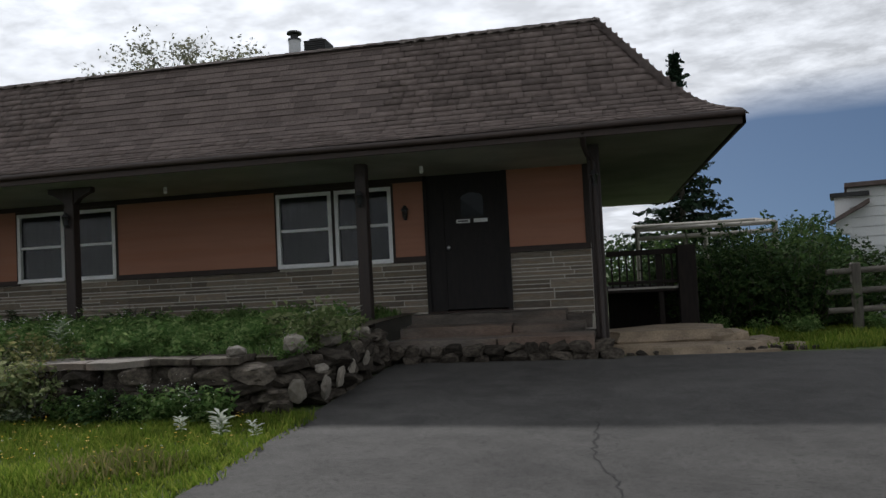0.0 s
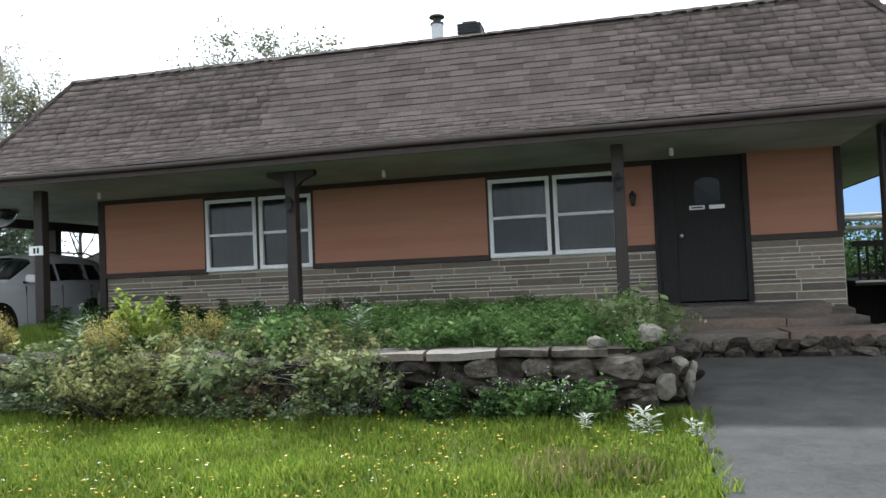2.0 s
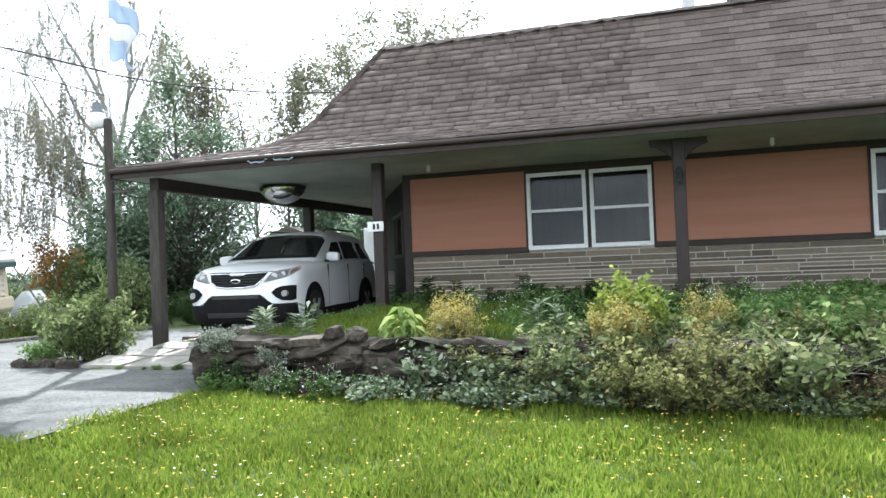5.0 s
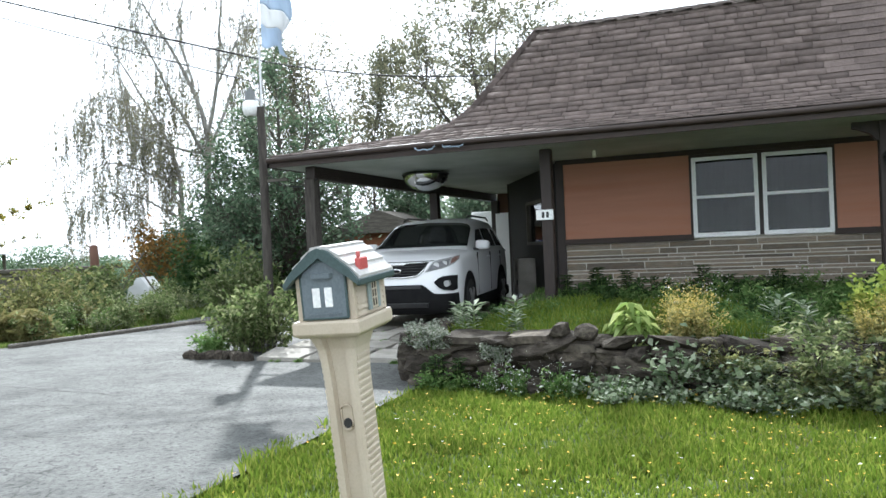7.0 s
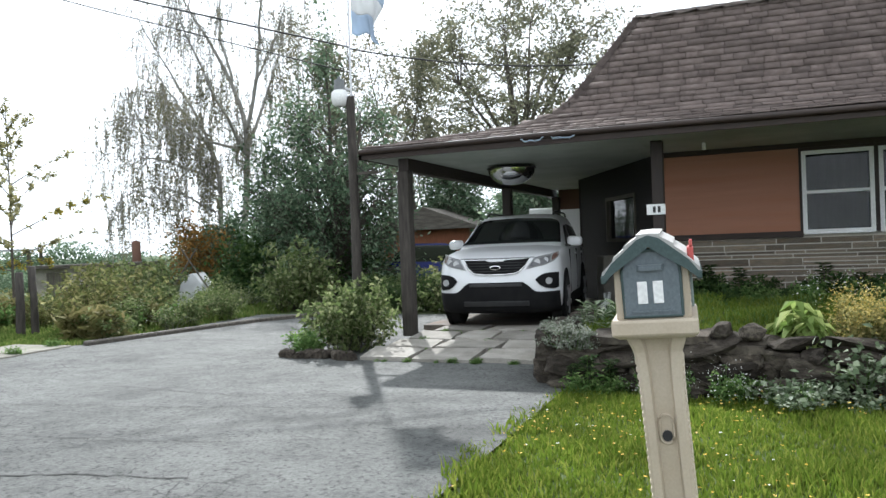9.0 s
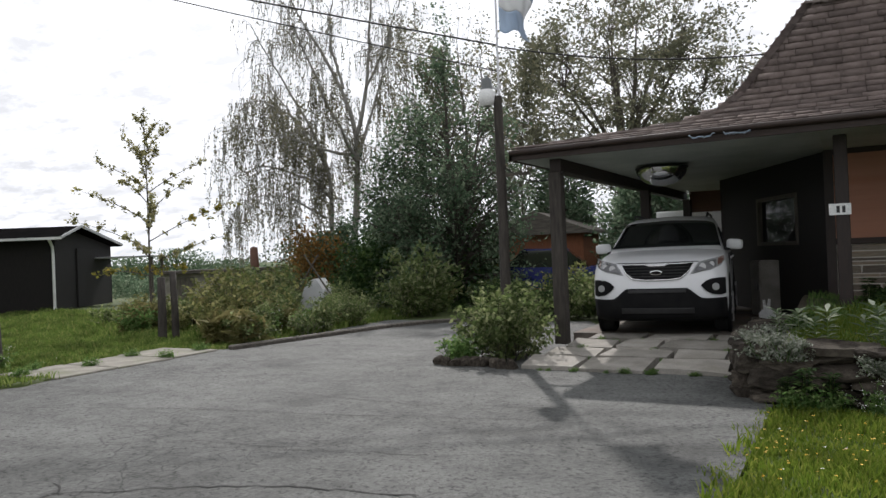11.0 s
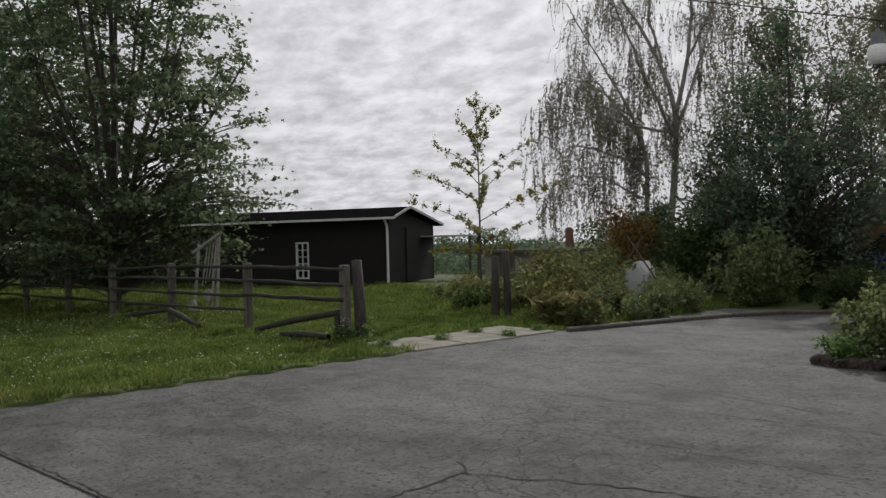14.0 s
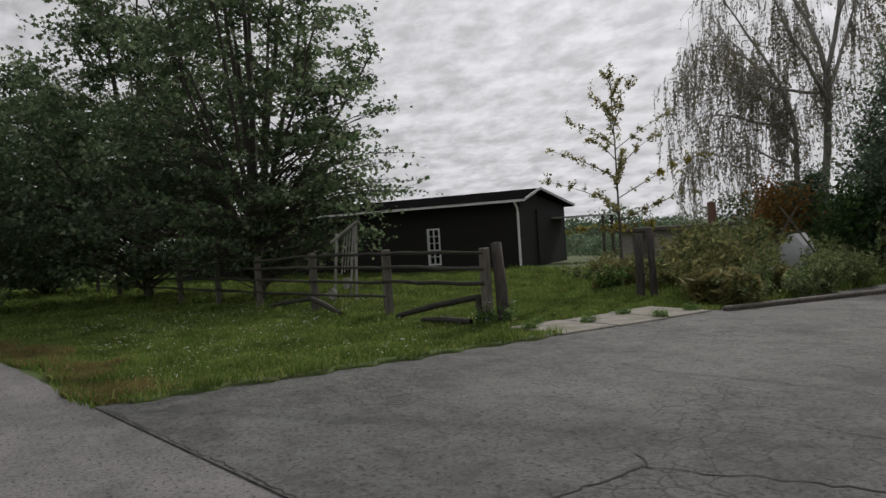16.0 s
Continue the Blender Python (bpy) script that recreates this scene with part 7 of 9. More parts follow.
for x, y, s_ in ((-9.72, 8.0, 1.0), (-9.62, 7.9, 0.75), (-9.85, 8.05, 0.7)):
    put(drooper, x, y, 0.30, s_)
# western corner
for x, y, s_ in ((-11.75, 7.85, 0.75), (-11.6, 7.75, 0.7), (-11.85, 8.3, 0.75), (-11.8, 9.1, 0.6), (-11.5, 7.8, 0.6), (-10.95, 7.68, 0.6), (-10.85, 7.66, 0.5)):
    put(silver, x, y, (0.26 if y < 7.7 else 0.36) if x < -10 else 0.40, s_)
for x, y, s_ in ((-11.3, 8.1, 1.0), (-11.55, 8.5, 0.9), (-10.9, 8.3, 1.05), (-11.7, 8.9, 0.8), (-10.8, 8.15, 0.8), (-8.5, 8.3, 1.0), (-8.2, 8.2, 0.9), (-5.3, 8.3, 1.0)):
    on_terrace(milkweed, x, y, s_)
for x, y, s_ in ((-11.45, 7.5, 0.8), (-11.25, 7.55, 0.7), (-11.6, 7.6, 0.6)):
    put(tallgreen, x, y, -0.02, s_)
    put(herb2, x, y - 0.05, -0.02, s_ * 0.7)
for k in range(16):
    x, y = rng.uniform(-11.2, -9.6), rng.uniform(7.3, 7.62)
    put(aster, x, y, float(ground_z(x, y)) - 0.02, rng.uniform(0.45, 0.85))
for k in range(10):
    x, y = rng.uniform(-11.75, -11.45), rng.uniform(8.4, 11.2)
    put(rng.choice((herb, dark, herb2)), x, y, 0.42, rng.uniform(0.25, 0.45))
for k in range(12):
    x, y = rng.uniform(-9.5, -2.8), rng.uniform(8.2, 11.5)
    on_terrace(aster, x, y, rng.uniform(0.7, 1.1), 0.02)
# bush at the carport corner
for x, y, s in ((-15.1, 9.62, 0.62), (-14.85, 9.75, 0.58), (-15.0, 9.95, 0.68)):
    put(rose, x, y, 0.0, s, tall=1.25)
for x, y in ((-15.55, 9.3), (-15.6, 9.6), (-15.3, 9.2)):
    put(herb2, x, y, 0.0, 0.8)
for k in range(9):
    ob = tagged(part("edging_rock", rng.choice(ROCKS)), "small grey edging rock beside the bush", "rock", "edging rocks")
    ob.matrix_basis = pose(-15.65 + 0.13 * k, 9.12 - 0.05 * math.sin(k) - 0.012 * k, 0.05, 0, 0, rng.uniform(0, 360)) @ Matrix.Diagonal((rng.uniform(.14, .24), rng.uniform(.14, .2), rng.uniform(.12, .18), 1))
# overgrown verge behind the kerb
for k in range(54):
    x, y = rng.uniform(-24.5, -19.9), rng.uniform(10.3, 17.5)
    if x > -20.1 + 0.25 * (y - 10) or (x < -21.0 and y < 12.6) or (x < -23.0 and y < 14.5) or (y > 12.5 and abs(x + 11.9 + 0.72 * (y - 0.66)) < 0.5):
        continue
    put(rng.choice((rose, rose2, rose, bramble, tallweed, tallweed)), x, y, 0.0, rng.uniform(0.55, 1.15) * (0.55 if abs(x + 11.9 + 0.72 * (y - 0.66)) < 1.0 else 1.0), tall=rng.uniform(0.8, 1.3))
for x, y, s_ in ((-21.6, 11.7, 1.0), (-21.1, 12.2, 0.6), (-20.7, 11.6, 0.5), (-21.9, 12.9, 0.95), (-20.0, 13.6, 0.5), (-23.0, 12.6, 0.5), (-23.5, 12.2, 0.45), (-20.0, 12.5, 0.55)):
    put(rose2 if x < -21.2 else rose, x, y, 0.0, s_, tall=1.05)
for k in range(50):
    x, y = rng.uniform(-24.6, -19.85), rng.uniform(9.9, 13.5)
    if x < -20.9 and y < 11.5:
        continue
    put(rng.choice((herb2, tallweed, bramble2, aster, tallweed)), x, y, 0.0, rng.uniform(0.7, 1.3))
for k in range(30):
    x, y = rng.uniform(-20.0, -15.5), rng.uniform(14.9, 19.5)
    put(rng.choice((darkbush, bramble2, dark, rose)), x, y, 0.0, rng.uniform(0.45, 0.85))
for k in range(24):
    x, y = rng.uniform(-17.6, -14.8), rng.uniform(11.3, 20)
    kind, size = rng.choice((rose, rose2, herb2, bramble2)), rng.uniform(0.6, 1.0)
    if y > 15.2:
        put(kind, x, y, 0.0, size)
for k in range(30):
    x, y = rng.uniform(-27.5, -23.6), rng.uniform(12.6, 15.5)
    put(rng.choice((rose2, tallweed, tallweed, tallweed, bramble2)), x, y, 0.0, rng.uniform(0.5, 0.85))
for x, y, s in ((-24.5, 14.7, 1.05), (-24.0, 15.0, 1.0), (-24.95, 15.2, 1.1), (-24.3, 15.6, 1.1)):
    put(rose2 if x < -24.4 else rose, x, y, 0.0, s)
# big bush and undergrowth by the right-hand lawn
for x, y, s in ((2.5, 14.2, 1.35), (3.1, 14.0, 1.4), (3.7, 14.4, 1.25), (2.0, 14.8, 1.35), (2.9, 15.0, 1.5), (3.6, 15.3, 1.5), (4.1, 14.9, 1.1), (1.9, 14.0, 1.0)):
    put(darkbush, x, y, 0.0, s)
for k in range(10):
    put(herb2, rng.uniform(1.5, 4.0), rng.uniform(12.6, 13.6), 0.0, rng.uniform(0.5, 0.8))
for k in range(26):
    x, y = rng.uniform(-14.4, -12.1), rng.choice((9.55, 10.05, 10.6, 8.95))
    put(herb, x, y + rng.uniform(-.02, .02), floor_z(y) - 0.02, rng.uniform(0.12, 0.28))
retire(PROTOS)


# ---- far hedges ----
def hedge(name, line, height, depth, count, leaf, size, seed, label):
    """A long uneven bank of leaves far off."""
    r = np.random.default_rng(seed)
    p = np.asarray(line, float)
    u = r.uniform(0, len(p) - 1.001, count)
    i = u.astype(int)
    c = p[i] + (p[i + 1] - p[i]) * (u - i)[:, None]
    top = height * (0.62 + 0.38 * np.sin(u * 7.3) * np.cos(u * 3.1 + 1) + 0.25 * np.sin(u * 31))
    z = np.abs(top) * r.uniform(0, 1, count) ** 0.7
    w = depth * (1 - 0.6 * z / (np.abs(top) + 0.1))
    c3 = np.stack([c[:, 0] + r.normal(scale=1, size=count) * w, c[:, 1] + r.normal(scale=1, size=count) * w, z], -1)
    vs, fs = leaf_arrays(c3, size, r, 0.2, 1.6)
    return tagged(part(name, npmesh(name, vs, fs, leaf)), label, "hedge", kind="stuff")


hedge("far_hedge", [(-50, 24), (-40, 26), (-34, 25), (-28, 25), (-22, 27), (-14, 30)], 1.15, 1.0, 48000, LEAF_POPLAR, 0.075, 41, "far bank of green bushes beyond the driveway")
hedge("far_hedge", [(-95, -8), (-85, 6), (-70, 18), (-62, 30), (-50, 45)], 2.1, 1.6, 70000, LEAF_POPLAR, 0.13, 42, "far green tree line beyond the paddock")
hedge("far_hedge", [(-60, 60), (-30, 62), (0, 60), (30, 60), (60, 50)], 4.0, 2.2, 50000, LEAF_DARK, 0.20, 43, "far tree line beyond the fields")
hedge("far_hedge", [(0.5, 23), (3, 24), (6, 24), (12, 22)], 1.9, 0.8, 16000, LEAF_DARK, 0.075, 44, "bank of green bushes behind the deck")
hedge("far_hedge", [(-24, 19.5), (-22, 19.8), (-20.4, 20.2)], 2.2, 0.8, 14000, LEAF_DARK, 0.09, 45, "undergrowth below the dark trees")


# ---- lawn grass ----
def grass(name, area, per_m2, height, seed, material, label, height_fn=ground_z, keep=None, width=0.006, category="grass"):
    """Upright bent blades spread over a rectangle."""
    rng = np.random.default_rng(seed)
    x0, x1, y0, y1 = area
    n = int((x1 - x0) * (y1 - y0) * per_m2)
    x, y = rng.uniform(x0, x1, n), rng.uniform(y0, y1, n)
    if keep is not None:
        k = keep(x, y)
        x, y = x[k], y[k]
        n = len(x)
    z = height_fn(x, y) - 0.02
    tuft = 0.6 + 0.8 * np.abs(np.sin(x * 2.1 + 1.3 * np.sin(y * 1.7)) * np.cos(y * 2.6 + np.sin(x * 1.1)))
    h = height * rng.uniform(0.5, 1.25, n) * tuft
    a = rng.uniform(0, 2 * np.pi, n)
    lean = rng.uniform(0.1, 0.75, n) * h
    b = rng.uniform(0, 2 * np.pi, n)
    w = width * rng.uniform(0.7, 1.4, n)
    p0 = np.stack([x, y, z], -1)
    side = np.stack([np.cos(a), np.sin(a), np.zeros(n)], -1) * w[:, None]
    bend = np.stack([np.cos(b), np.sin(b), np.zeros(n)], -1)
    p1 = p0 + bend * (lean * 0.35)[:, None] + np.stack([0 * h, 0 * h, h * 0.6], -1)
    p2 = p0 + bend * lean[:, None] + np.stack([0 * h, 0 * h, h], -1)
    v = np.stack([p0 - side, p0 + side, p1 + side * 0.8, p1 - side * 0.8, p2], 1).reshape(-1, 3)
    i = np.arange(n) * 5
    loops = np.stack([i, i + 1, i + 2, i + 3, i + 3, i + 2, i + 4], -1).ravel().astype(np.int32)
    me = bpy.data.meshes.new(name)
    me.vertices.add(len(v)); me.vertices.foreach_set("co", v.astype(np.float32).ravel())
    me.loops.add(len(loops)); me.loops.foreach_set("vertex_index", loops)
    me.polygons.add(2 * n)
    st = np.stack([np.arange(n) * 7, np.arange(n) * 7 + 4], -1).ravel().astype(np.int32)
    me.polygons.foreach_set("loop_start", st)
    me.update(calc_edges=True)
    me.materials.append(material)
    return tagged(part(name, me), label, category, kind="stuff")


def ragged(x, y, edge, amp=0.10):
    return edge + amp * np.sin(y * 3.1) * np.sin(y * 1.3 + 1) + 0.05 * np.sin(y * 11)


def front_lawn(x, y):
    e = road_edge(x) + 0.12 + 0.08 * np.sin(x * 2.2) + 0.05 * np.sin(x * 7)
    return (x > ragged(x, y, -11.72)) & (x < ragged(x, y, -2.30)) & (y > e)


def west_lawn(x, y):
    e = road_edge(x) + 0.08 + 0.12 * np.sin(x * 1.3) + 0.06 * np.sin(x * 4)
    apron_spot = (x > -21.05) & (y > 6.85) & (y < 9.65)
    return (x < ragged(x, y, -19.86, 0.05)) & (y > e) & ~apron_spot


grass("lawn_grass", (-11.9, -2.3, 1.75, 7.68), 3300, 0.07, 31, GRASS, "bright green unmown lawn grass before the house", keep=front_lawn, width=0.0052)
ly = np.arange(1.75, 6.85, 0.06)
lip = np.concatenate([np.stack([ragged(0 * ly, ly, -19.86, 0.05) + dx + 0.02 * np.sin(ly * 23), ly, ground_z(-19.86 + 0 * ly, ly) + dz + 0.008 * np.sin(ly * 9)], -1) for dx, dz in ((-0.30, -0.03), (-0.10, 0.045), (0.02, 0.050), (0.06, 0.03), (0.075, -0.03))])
li, lj = np.meshgrid(np.arange(4), np.arange(len(ly) - 1), indexing="ij")
la = li * len(ly) + lj
tagged(part("soil_edge", npmesh("soil_edge", lip, np.stack([la, la + 1, la + 1 + len(ly), la + len(ly)], -1).reshape(-1, 4), SOIL, True)), "dark raised soil edge of the lawn beside the driveway", "soil", kind="structure")
grass("lawn_grass", (-27, -19.8, 0.3, 11), 1450, 0.08, 32, GRASS_WEST, "green lawn grass beside the driveway", keep=west_lawn, width=0.010)
grass("lawn_grass", (-40, -27, -1.6, 14), 380, 0.10, 33, GRASS_WEST, "green paddock grass", keep=west_lawn, width=0.019)
grass("lawn_grass", (-62, -40, -5, 16), 90, 0.14, 34, GRASS_WEST, "green paddock grass far off", keep=west_lawn, width=0.035)
grass("lawn_grass", (-35, -19.8, 11, 17), 400, 0.12, 35, GRASS_WEST, "green grass under the shrubs", keep=lambda x, y: (x < -20.0 + 0.25 * (y - 10)), width=0.014)
grass("dry_grass", (-27, -19.7, 0.3, 3.0), 3400, 0.09, 36, GRASS_TAN, "dry yellowed grass along the road", keep=lambda x, y: west_lawn(x, y) & (y < road_edge(x) + 0.65 + 0.3 * np.sin(x * 2.7) + 0.2 * np.sin(x * 7.1)), width=0.007)
grass("lawn_grass", (1.9, 9.5, 11.0, 17), 800, 0.10, 37, GRASS, "green grass beyond the steps", keep=lambda x, y: (y > 11.05 + 0.12 * np.sin(x * 2)) & (x > 2.0 + 0.15 * np.sin(y * 4)), width=0.010)
grass("weeds", (-11.6, -2.7, 8.05, 12.4), 650, 0.09, 38, LEAF_GREEN, "weeds and long grass on the terrace", terrace_z, width=0.007)


grass("dry_grass", (-3.9, -2.5, 5.6, 6.6), 700, 0.11, 39, GRASS_DRY, "bent straw-coloured grass on the lawn's corner", keep=lambda x, y: front_lawn(x, y) & ((x + 3.1) ** 2 + (y - 6.1) ** 2 < 0.16 + 0.08 * np.sin(x * 9)), width=0.007)
grass("terrace_grass", (-11.6, -8.4, 8.05, 10.6), 1700, 0.11, 44, GRASS, "bright rough grass on the terrace", terrace_z, width=0.006)
grass("edge_grass", (-12.05, -11.5, 2.6, 7.6), 900, 0.09, 40, GRASS, "long grass leaning over the driveway's edge", keep=lambda x, y: np.abs(x - ragged(x, y, -11.72)) < 0.10, width=0.007)
grass("edge_grass", (-2.75, -2.2, 3.3, 7.6), 900, 0.10, 41, GRASS, "long grass leaning over the driveway's edge", keep=lambda x, y: np.abs(x - ragged(x, y, -2.30)) < 0.09, width=0.007)


grass("edge_grass", (-20.3, -19.7, 1.6, 6.9), 900, 0.11, 42, GRASS_WEST, "long grass leaning over the driveway's edge", lambda x, y: ground_z(x, y) + 0.045, keep=lambda x, y: np.abs(x - ragged(x, y, -19.92, 0.05)) < 0.12, width=0.008)
grass("edge_grass", (-34, -19.9, -1.2, 1.9), 500, 0.12, 43, GRASS_WEST, "long grass along the road's edge", keep=lambda x, y: np.abs(y - road_edge(x) - 0.14 - 0.12 * np.sin(x * 1.3)) < 0.13, width=0.009)


def specks(name, area, count, z, size, material, seed, label, keep):
    r = np.random.default_rng(seed)
    x, y = r.uniform(area[0], area[1], count), r.uniform(area[2], area[3], count)
    patch = np.sin(x * 1.7 + 2) * np.sin(y * 2.3) + 0.5 * np.sin(x * 4.1) > r.uniform(-0.9, 1.2, count)
    k = keep(x, y) & patch
    x, y = x[k], y[k]
    c = np.repeat(np.stack([x, y, ground_z(x, y) + z * r.uniform(0.6, 1.3, len(x))], -1), 3, 0)
    c[:, :2] += r.normal(scale=size * 0.5, size=(len(c), 2))
    vs, fs = leaf_arrays(c, size, r, 0.9, 1.1)
    tagged(part(name, npmesh(name, vs, fs, material)), label, "flowers", kind="stuff")


specks("lawn_flowers", (-11.7, -2.6, 1.9, 7.5), 3800, 0.085, 0.012, PETAL_Y, 51, "small yellow flowers in the lawn", front_lawn)
specks("lawn_flowers", (-11.7, -2.6, 1.9, 7.0), 500, 0.09, 0.011, PETAL_W, 52, "small white clover flowers in the lawn", front_lawn)
specks("lawn_flowers", (-30, -20, 1.9, 8), 2200, 0.09, 0.014, PETAL_W, 53, "small white clover flowers in the lawn", west_lawn)


# ---- mailbox ----
MB_BEIGE = mk("beige_plastic", (0.43, 0.365, 0.275), (0.52, 0.455, 0.36), 2.5, 0.5, 0.06, 90, c=(0.36, 0.28, 0.19), cscale=5.0, camt=0.35, grainy=0.06)
MB_GREEN = mk("grey_green_plastic", (0.040, 0.066, 0.066), (0.058, 0.088, 0.086), 2.0, 0.5, 0.12, 90)
MB_GREY = mk("blue_grey_plastic", (0.10, 0.125, 0.14), (0.13, 0.155, 0.17), 2.0, 0.45, 0.1, 90)
MB_RED = mk("faded_red_plastic", (0.42, 0.075, 0.07), (0.50, 0.10, 0.09), 2.0, 0.4, 0.05, 90)
MB_PANE = mk("dark_moulded_pane", (0.03, 0.035, 0.04), (0.05, 0.055, 0.06), 4.0, 0.3, 0.0, 60)
MB_SHUTTER = mk("grey_green_shutter", (0.20, 0.25, 0.24), (0.26, 0.31, 0.30), 3.0, 0.5, 0.05, 90)
MB_ROOF = mk("pale_shake_plastic", (0.34, 0.33, 0.31), (0.45, 0.44, 0.42), 4.0, 0.55, 0.2, 60)


def prism(prof, y0, y1):
    """A solid of the outline prof (x, z) between y0 and y1."""
    bm = bmesh.new()
    a = [bm.verts.new((x, y0, z)) for x, z in prof]
    b = [bm.verts.new((x, y1, z)) for x, z in prof]
    bm.faces.new(a); bm.faces.new(b[::-1])
    for k in range(len(prof)):
        bm.faces.new((a[k], a[(k + 1) % len(prof)], b[(k + 1) % len(prof)], b[k]))
    return bm


def rings_mesh(rings):
    """A solid skin over closed rings of points, capped at both ends."""
    bm = bmesh.new()
    vs = [[bm.verts.new(p) for p in r] for r in rings]
    n = len(vs[0])
    for a, b in zip(vs, vs[1:]):
        for k in range(n):
            bm.faces.new((a[k], a[(k + 1) % n], b[(k + 1) % n], b[k]))
    bm.faces.new(vs[0][::-1]); bm.faces.new(vs[-1])
    return bm


def mailbox():
    box_ = thing("mailbox", (0, 0, 0), 0, "beige plastic cottage-shaped mailbox on a leaning moulded post", "mailbox")

    def lean(z):
        return 0.036 * (1.0 - z)

    def post_ring(z):
        w = float(np.interp(z, (-0.05, 0.25, 0.80, 0.93, 1.0), (0.090, 0.088, 0.090, 0.097, 0.125)))
        d = w * 0.98
        return [(x + lean(z), y, z) for x, y in ((-w, -d + 0.012), (-w + 0.012, -d), (-w * 0.52, -d), (-w * 0.42, -d + 0.030), (w * 0.42, -d + 0.030), (w * 0.52, -d), (w - 0.012, -d), (w, -d + 0.012), (w, d), (-w, d))]

    post = part("post", rings_mesh([post_ring(z) for z in (-0.05, 0.2, 0.4, 0.6, 0.8, 0.88, 0.94, 0.98, 1.0)]), MB_BEIGE, box_, "beige moulded post")
    for s in (-1, 1):
        for k in range(31):
            z = 0.02 + k * 0.029
            w = post_ring(z)[7][0] - lean(z)
            a, b = sorted((s * (w - 0.005), s * (w + 0.007)))
            part("quoin", boxes((a + lean(z), -0.075, z, b + lean(z), 0.075, z + 0.020), bevel=0.004), MB_BEIGE, post)
    front = -(post_ring(0.6)[7][0] - lean(0.6)) * 0.98 + 0.030
    slot = [(lean(0.64) + 0.030 * math.cos(a), front - 0.004, 0.64 + (0.026 if math.sin(a) > 0 else -0.026) + 0.030 * math.sin(a)) for a in np.linspace(0, 2 * math.pi, 17)]
    vs, fs = tubes([(slot, [0.006] * 17)], 5)
    part("slot_rim", npmesh("slot_rim", vs, fs, MB_BEIGE, True), None, post)
    bm = bmesh.new()
    bmesh.ops.create_cone(bm, cap_ends=True, segments=16, radius1=0.021, radius2=0.021, depth=0.012, matrix=pose(lean(0.615), front - 0.004, 0.615, 90))
    part("bolt", bm, BLACKPL, post, "dark bolt")
    part("foot_plate", boxes((lean(0.13) - 0.040, front - 0.010, 0.02, lean(0.13) + 0.040, front + 0.01, 0.245), bevel=0.006), MB_BEIGE, post)
    part("shelf", rings_mesh([[(x * k, -0.175 * k + (0.26 if y > 0 else 0) * 1 + (0.0 if y < 0 else 0.17 * k - 0.17 + 0.175 * k), z) for x, y in ((-0.176, -1), (0.176, -1), (0.176, 1), (-0.176, 1))] for z, k in ((1.0, 0.86), (1.012, 0.97), (1.02, 1.0), (1.062, 1.0), (1.072, 0.97))]), MB_BEIGE, box_, "beige ledge")
    body = part("body", prism([(-0.142, 1.072), (0.142, 1.072), (0.142, 1.27), (0, 1.366), (-0.142, 1.27)], -0.145, 0.25), MB_BEIGE, box_, "beige box body")
    for s in (-1, 1):
        for k in range(7):
            z = 1.080 + k * 0.026
            part("siding", rings_mesh([[(s * 0.141, y, z), (s * 0.154, y, z), (s * 0.143, y, z + 0.025), (s * 0.141, y, z + 0.025)] for y in (-0.112, 0.228)]), MB_BEIGE, body)
        for y in (-0.145, 0.225):
            part("corner_board", boxes((min(s * 0.14, s * 0.152), y, 1.073, max(s * 0.14, s * 0.152), y + 0.03, 1.265), bevel=0.003), MB_BEIGE, body)
        w = part("window", boxes((min(s * 0.146, s * 0.158), 0.05, 1.10, max(s * 0.146, s * 0.158), 0.115, 1.25)), MB_PANE, body, "small dark moulded window")
        for y in (0.047, 0.0785, 0.110):
            part("window_bar", boxes((min(s * 0.156, s * 0.163), y, 1.095, max(s * 0.156, s * 0.163), y + 0.008, 1.255)), MB_BEIGE, w)
        for z in (1.095, 1.134, 1.173, 1.212, 1.249):
            part("window_bar", boxes((min(s * 0.156, s * 0.162), 0.05, z, max(s * 0.156, s * 0.162), 0.115, z + 0.007)), MB_BEIGE, w)
        for y in (0.010, 0.119):
            part("shutter", boxes((min(s * 0.15, s * 0.165), y, 1.09, max(s * 0.15, s * 0.165), y + 0.034, 1.26), bevel=0.004), MB_SHUTTER, w, "grey-green shutter")
    arch = [(-0.112, 1.085), (0.112, 1.085), (0.112, 1.245)] + [(0.112 * math.cos(a), 1.245 + 0.074 * math.sin(a)) for a in np.linspace(0.15, math.pi - 0.15, 13)] + [(-0.112, 1.245)]
    door = part("door", prism(arch, -0.160, -0.144), MB_GREY, box_, "blue-grey arched mailbox door")
    rimline = [(x * 1.05, -0.156, 1.083 + (z - 1.085) * 1.03) for x, z in (*arch[1:], arch[0], arch[1])]
    vs, fs = tubes([(rimline, [0.007] * len(rimline))], 5)
    part("door_rim", npmesh("door_rim", vs, fs, MB_GREEN, True), None, door)
    part("pull", rings_mesh([[(x, y, z) for x, y in ((-0.058, -0.158), (0.058, -0.158), (0.045, -0.178), (-0.045, -0.178))] for z in (1.252, 1.272)]), MB_GREY, door)
    part("door_ledge", boxes((-0.085, -0.165, 1.098, 0.085, -0.158, 1.104)), MB_GREY, door)
    for x0 in (-0.058, 0.006):
        part("number_bar", boxes((x0, -0.1635, 1.13, x0 + 0.040, -0.160, 1.212), bevel=0.002), WHITE_VINYL, door, "plain white bar")
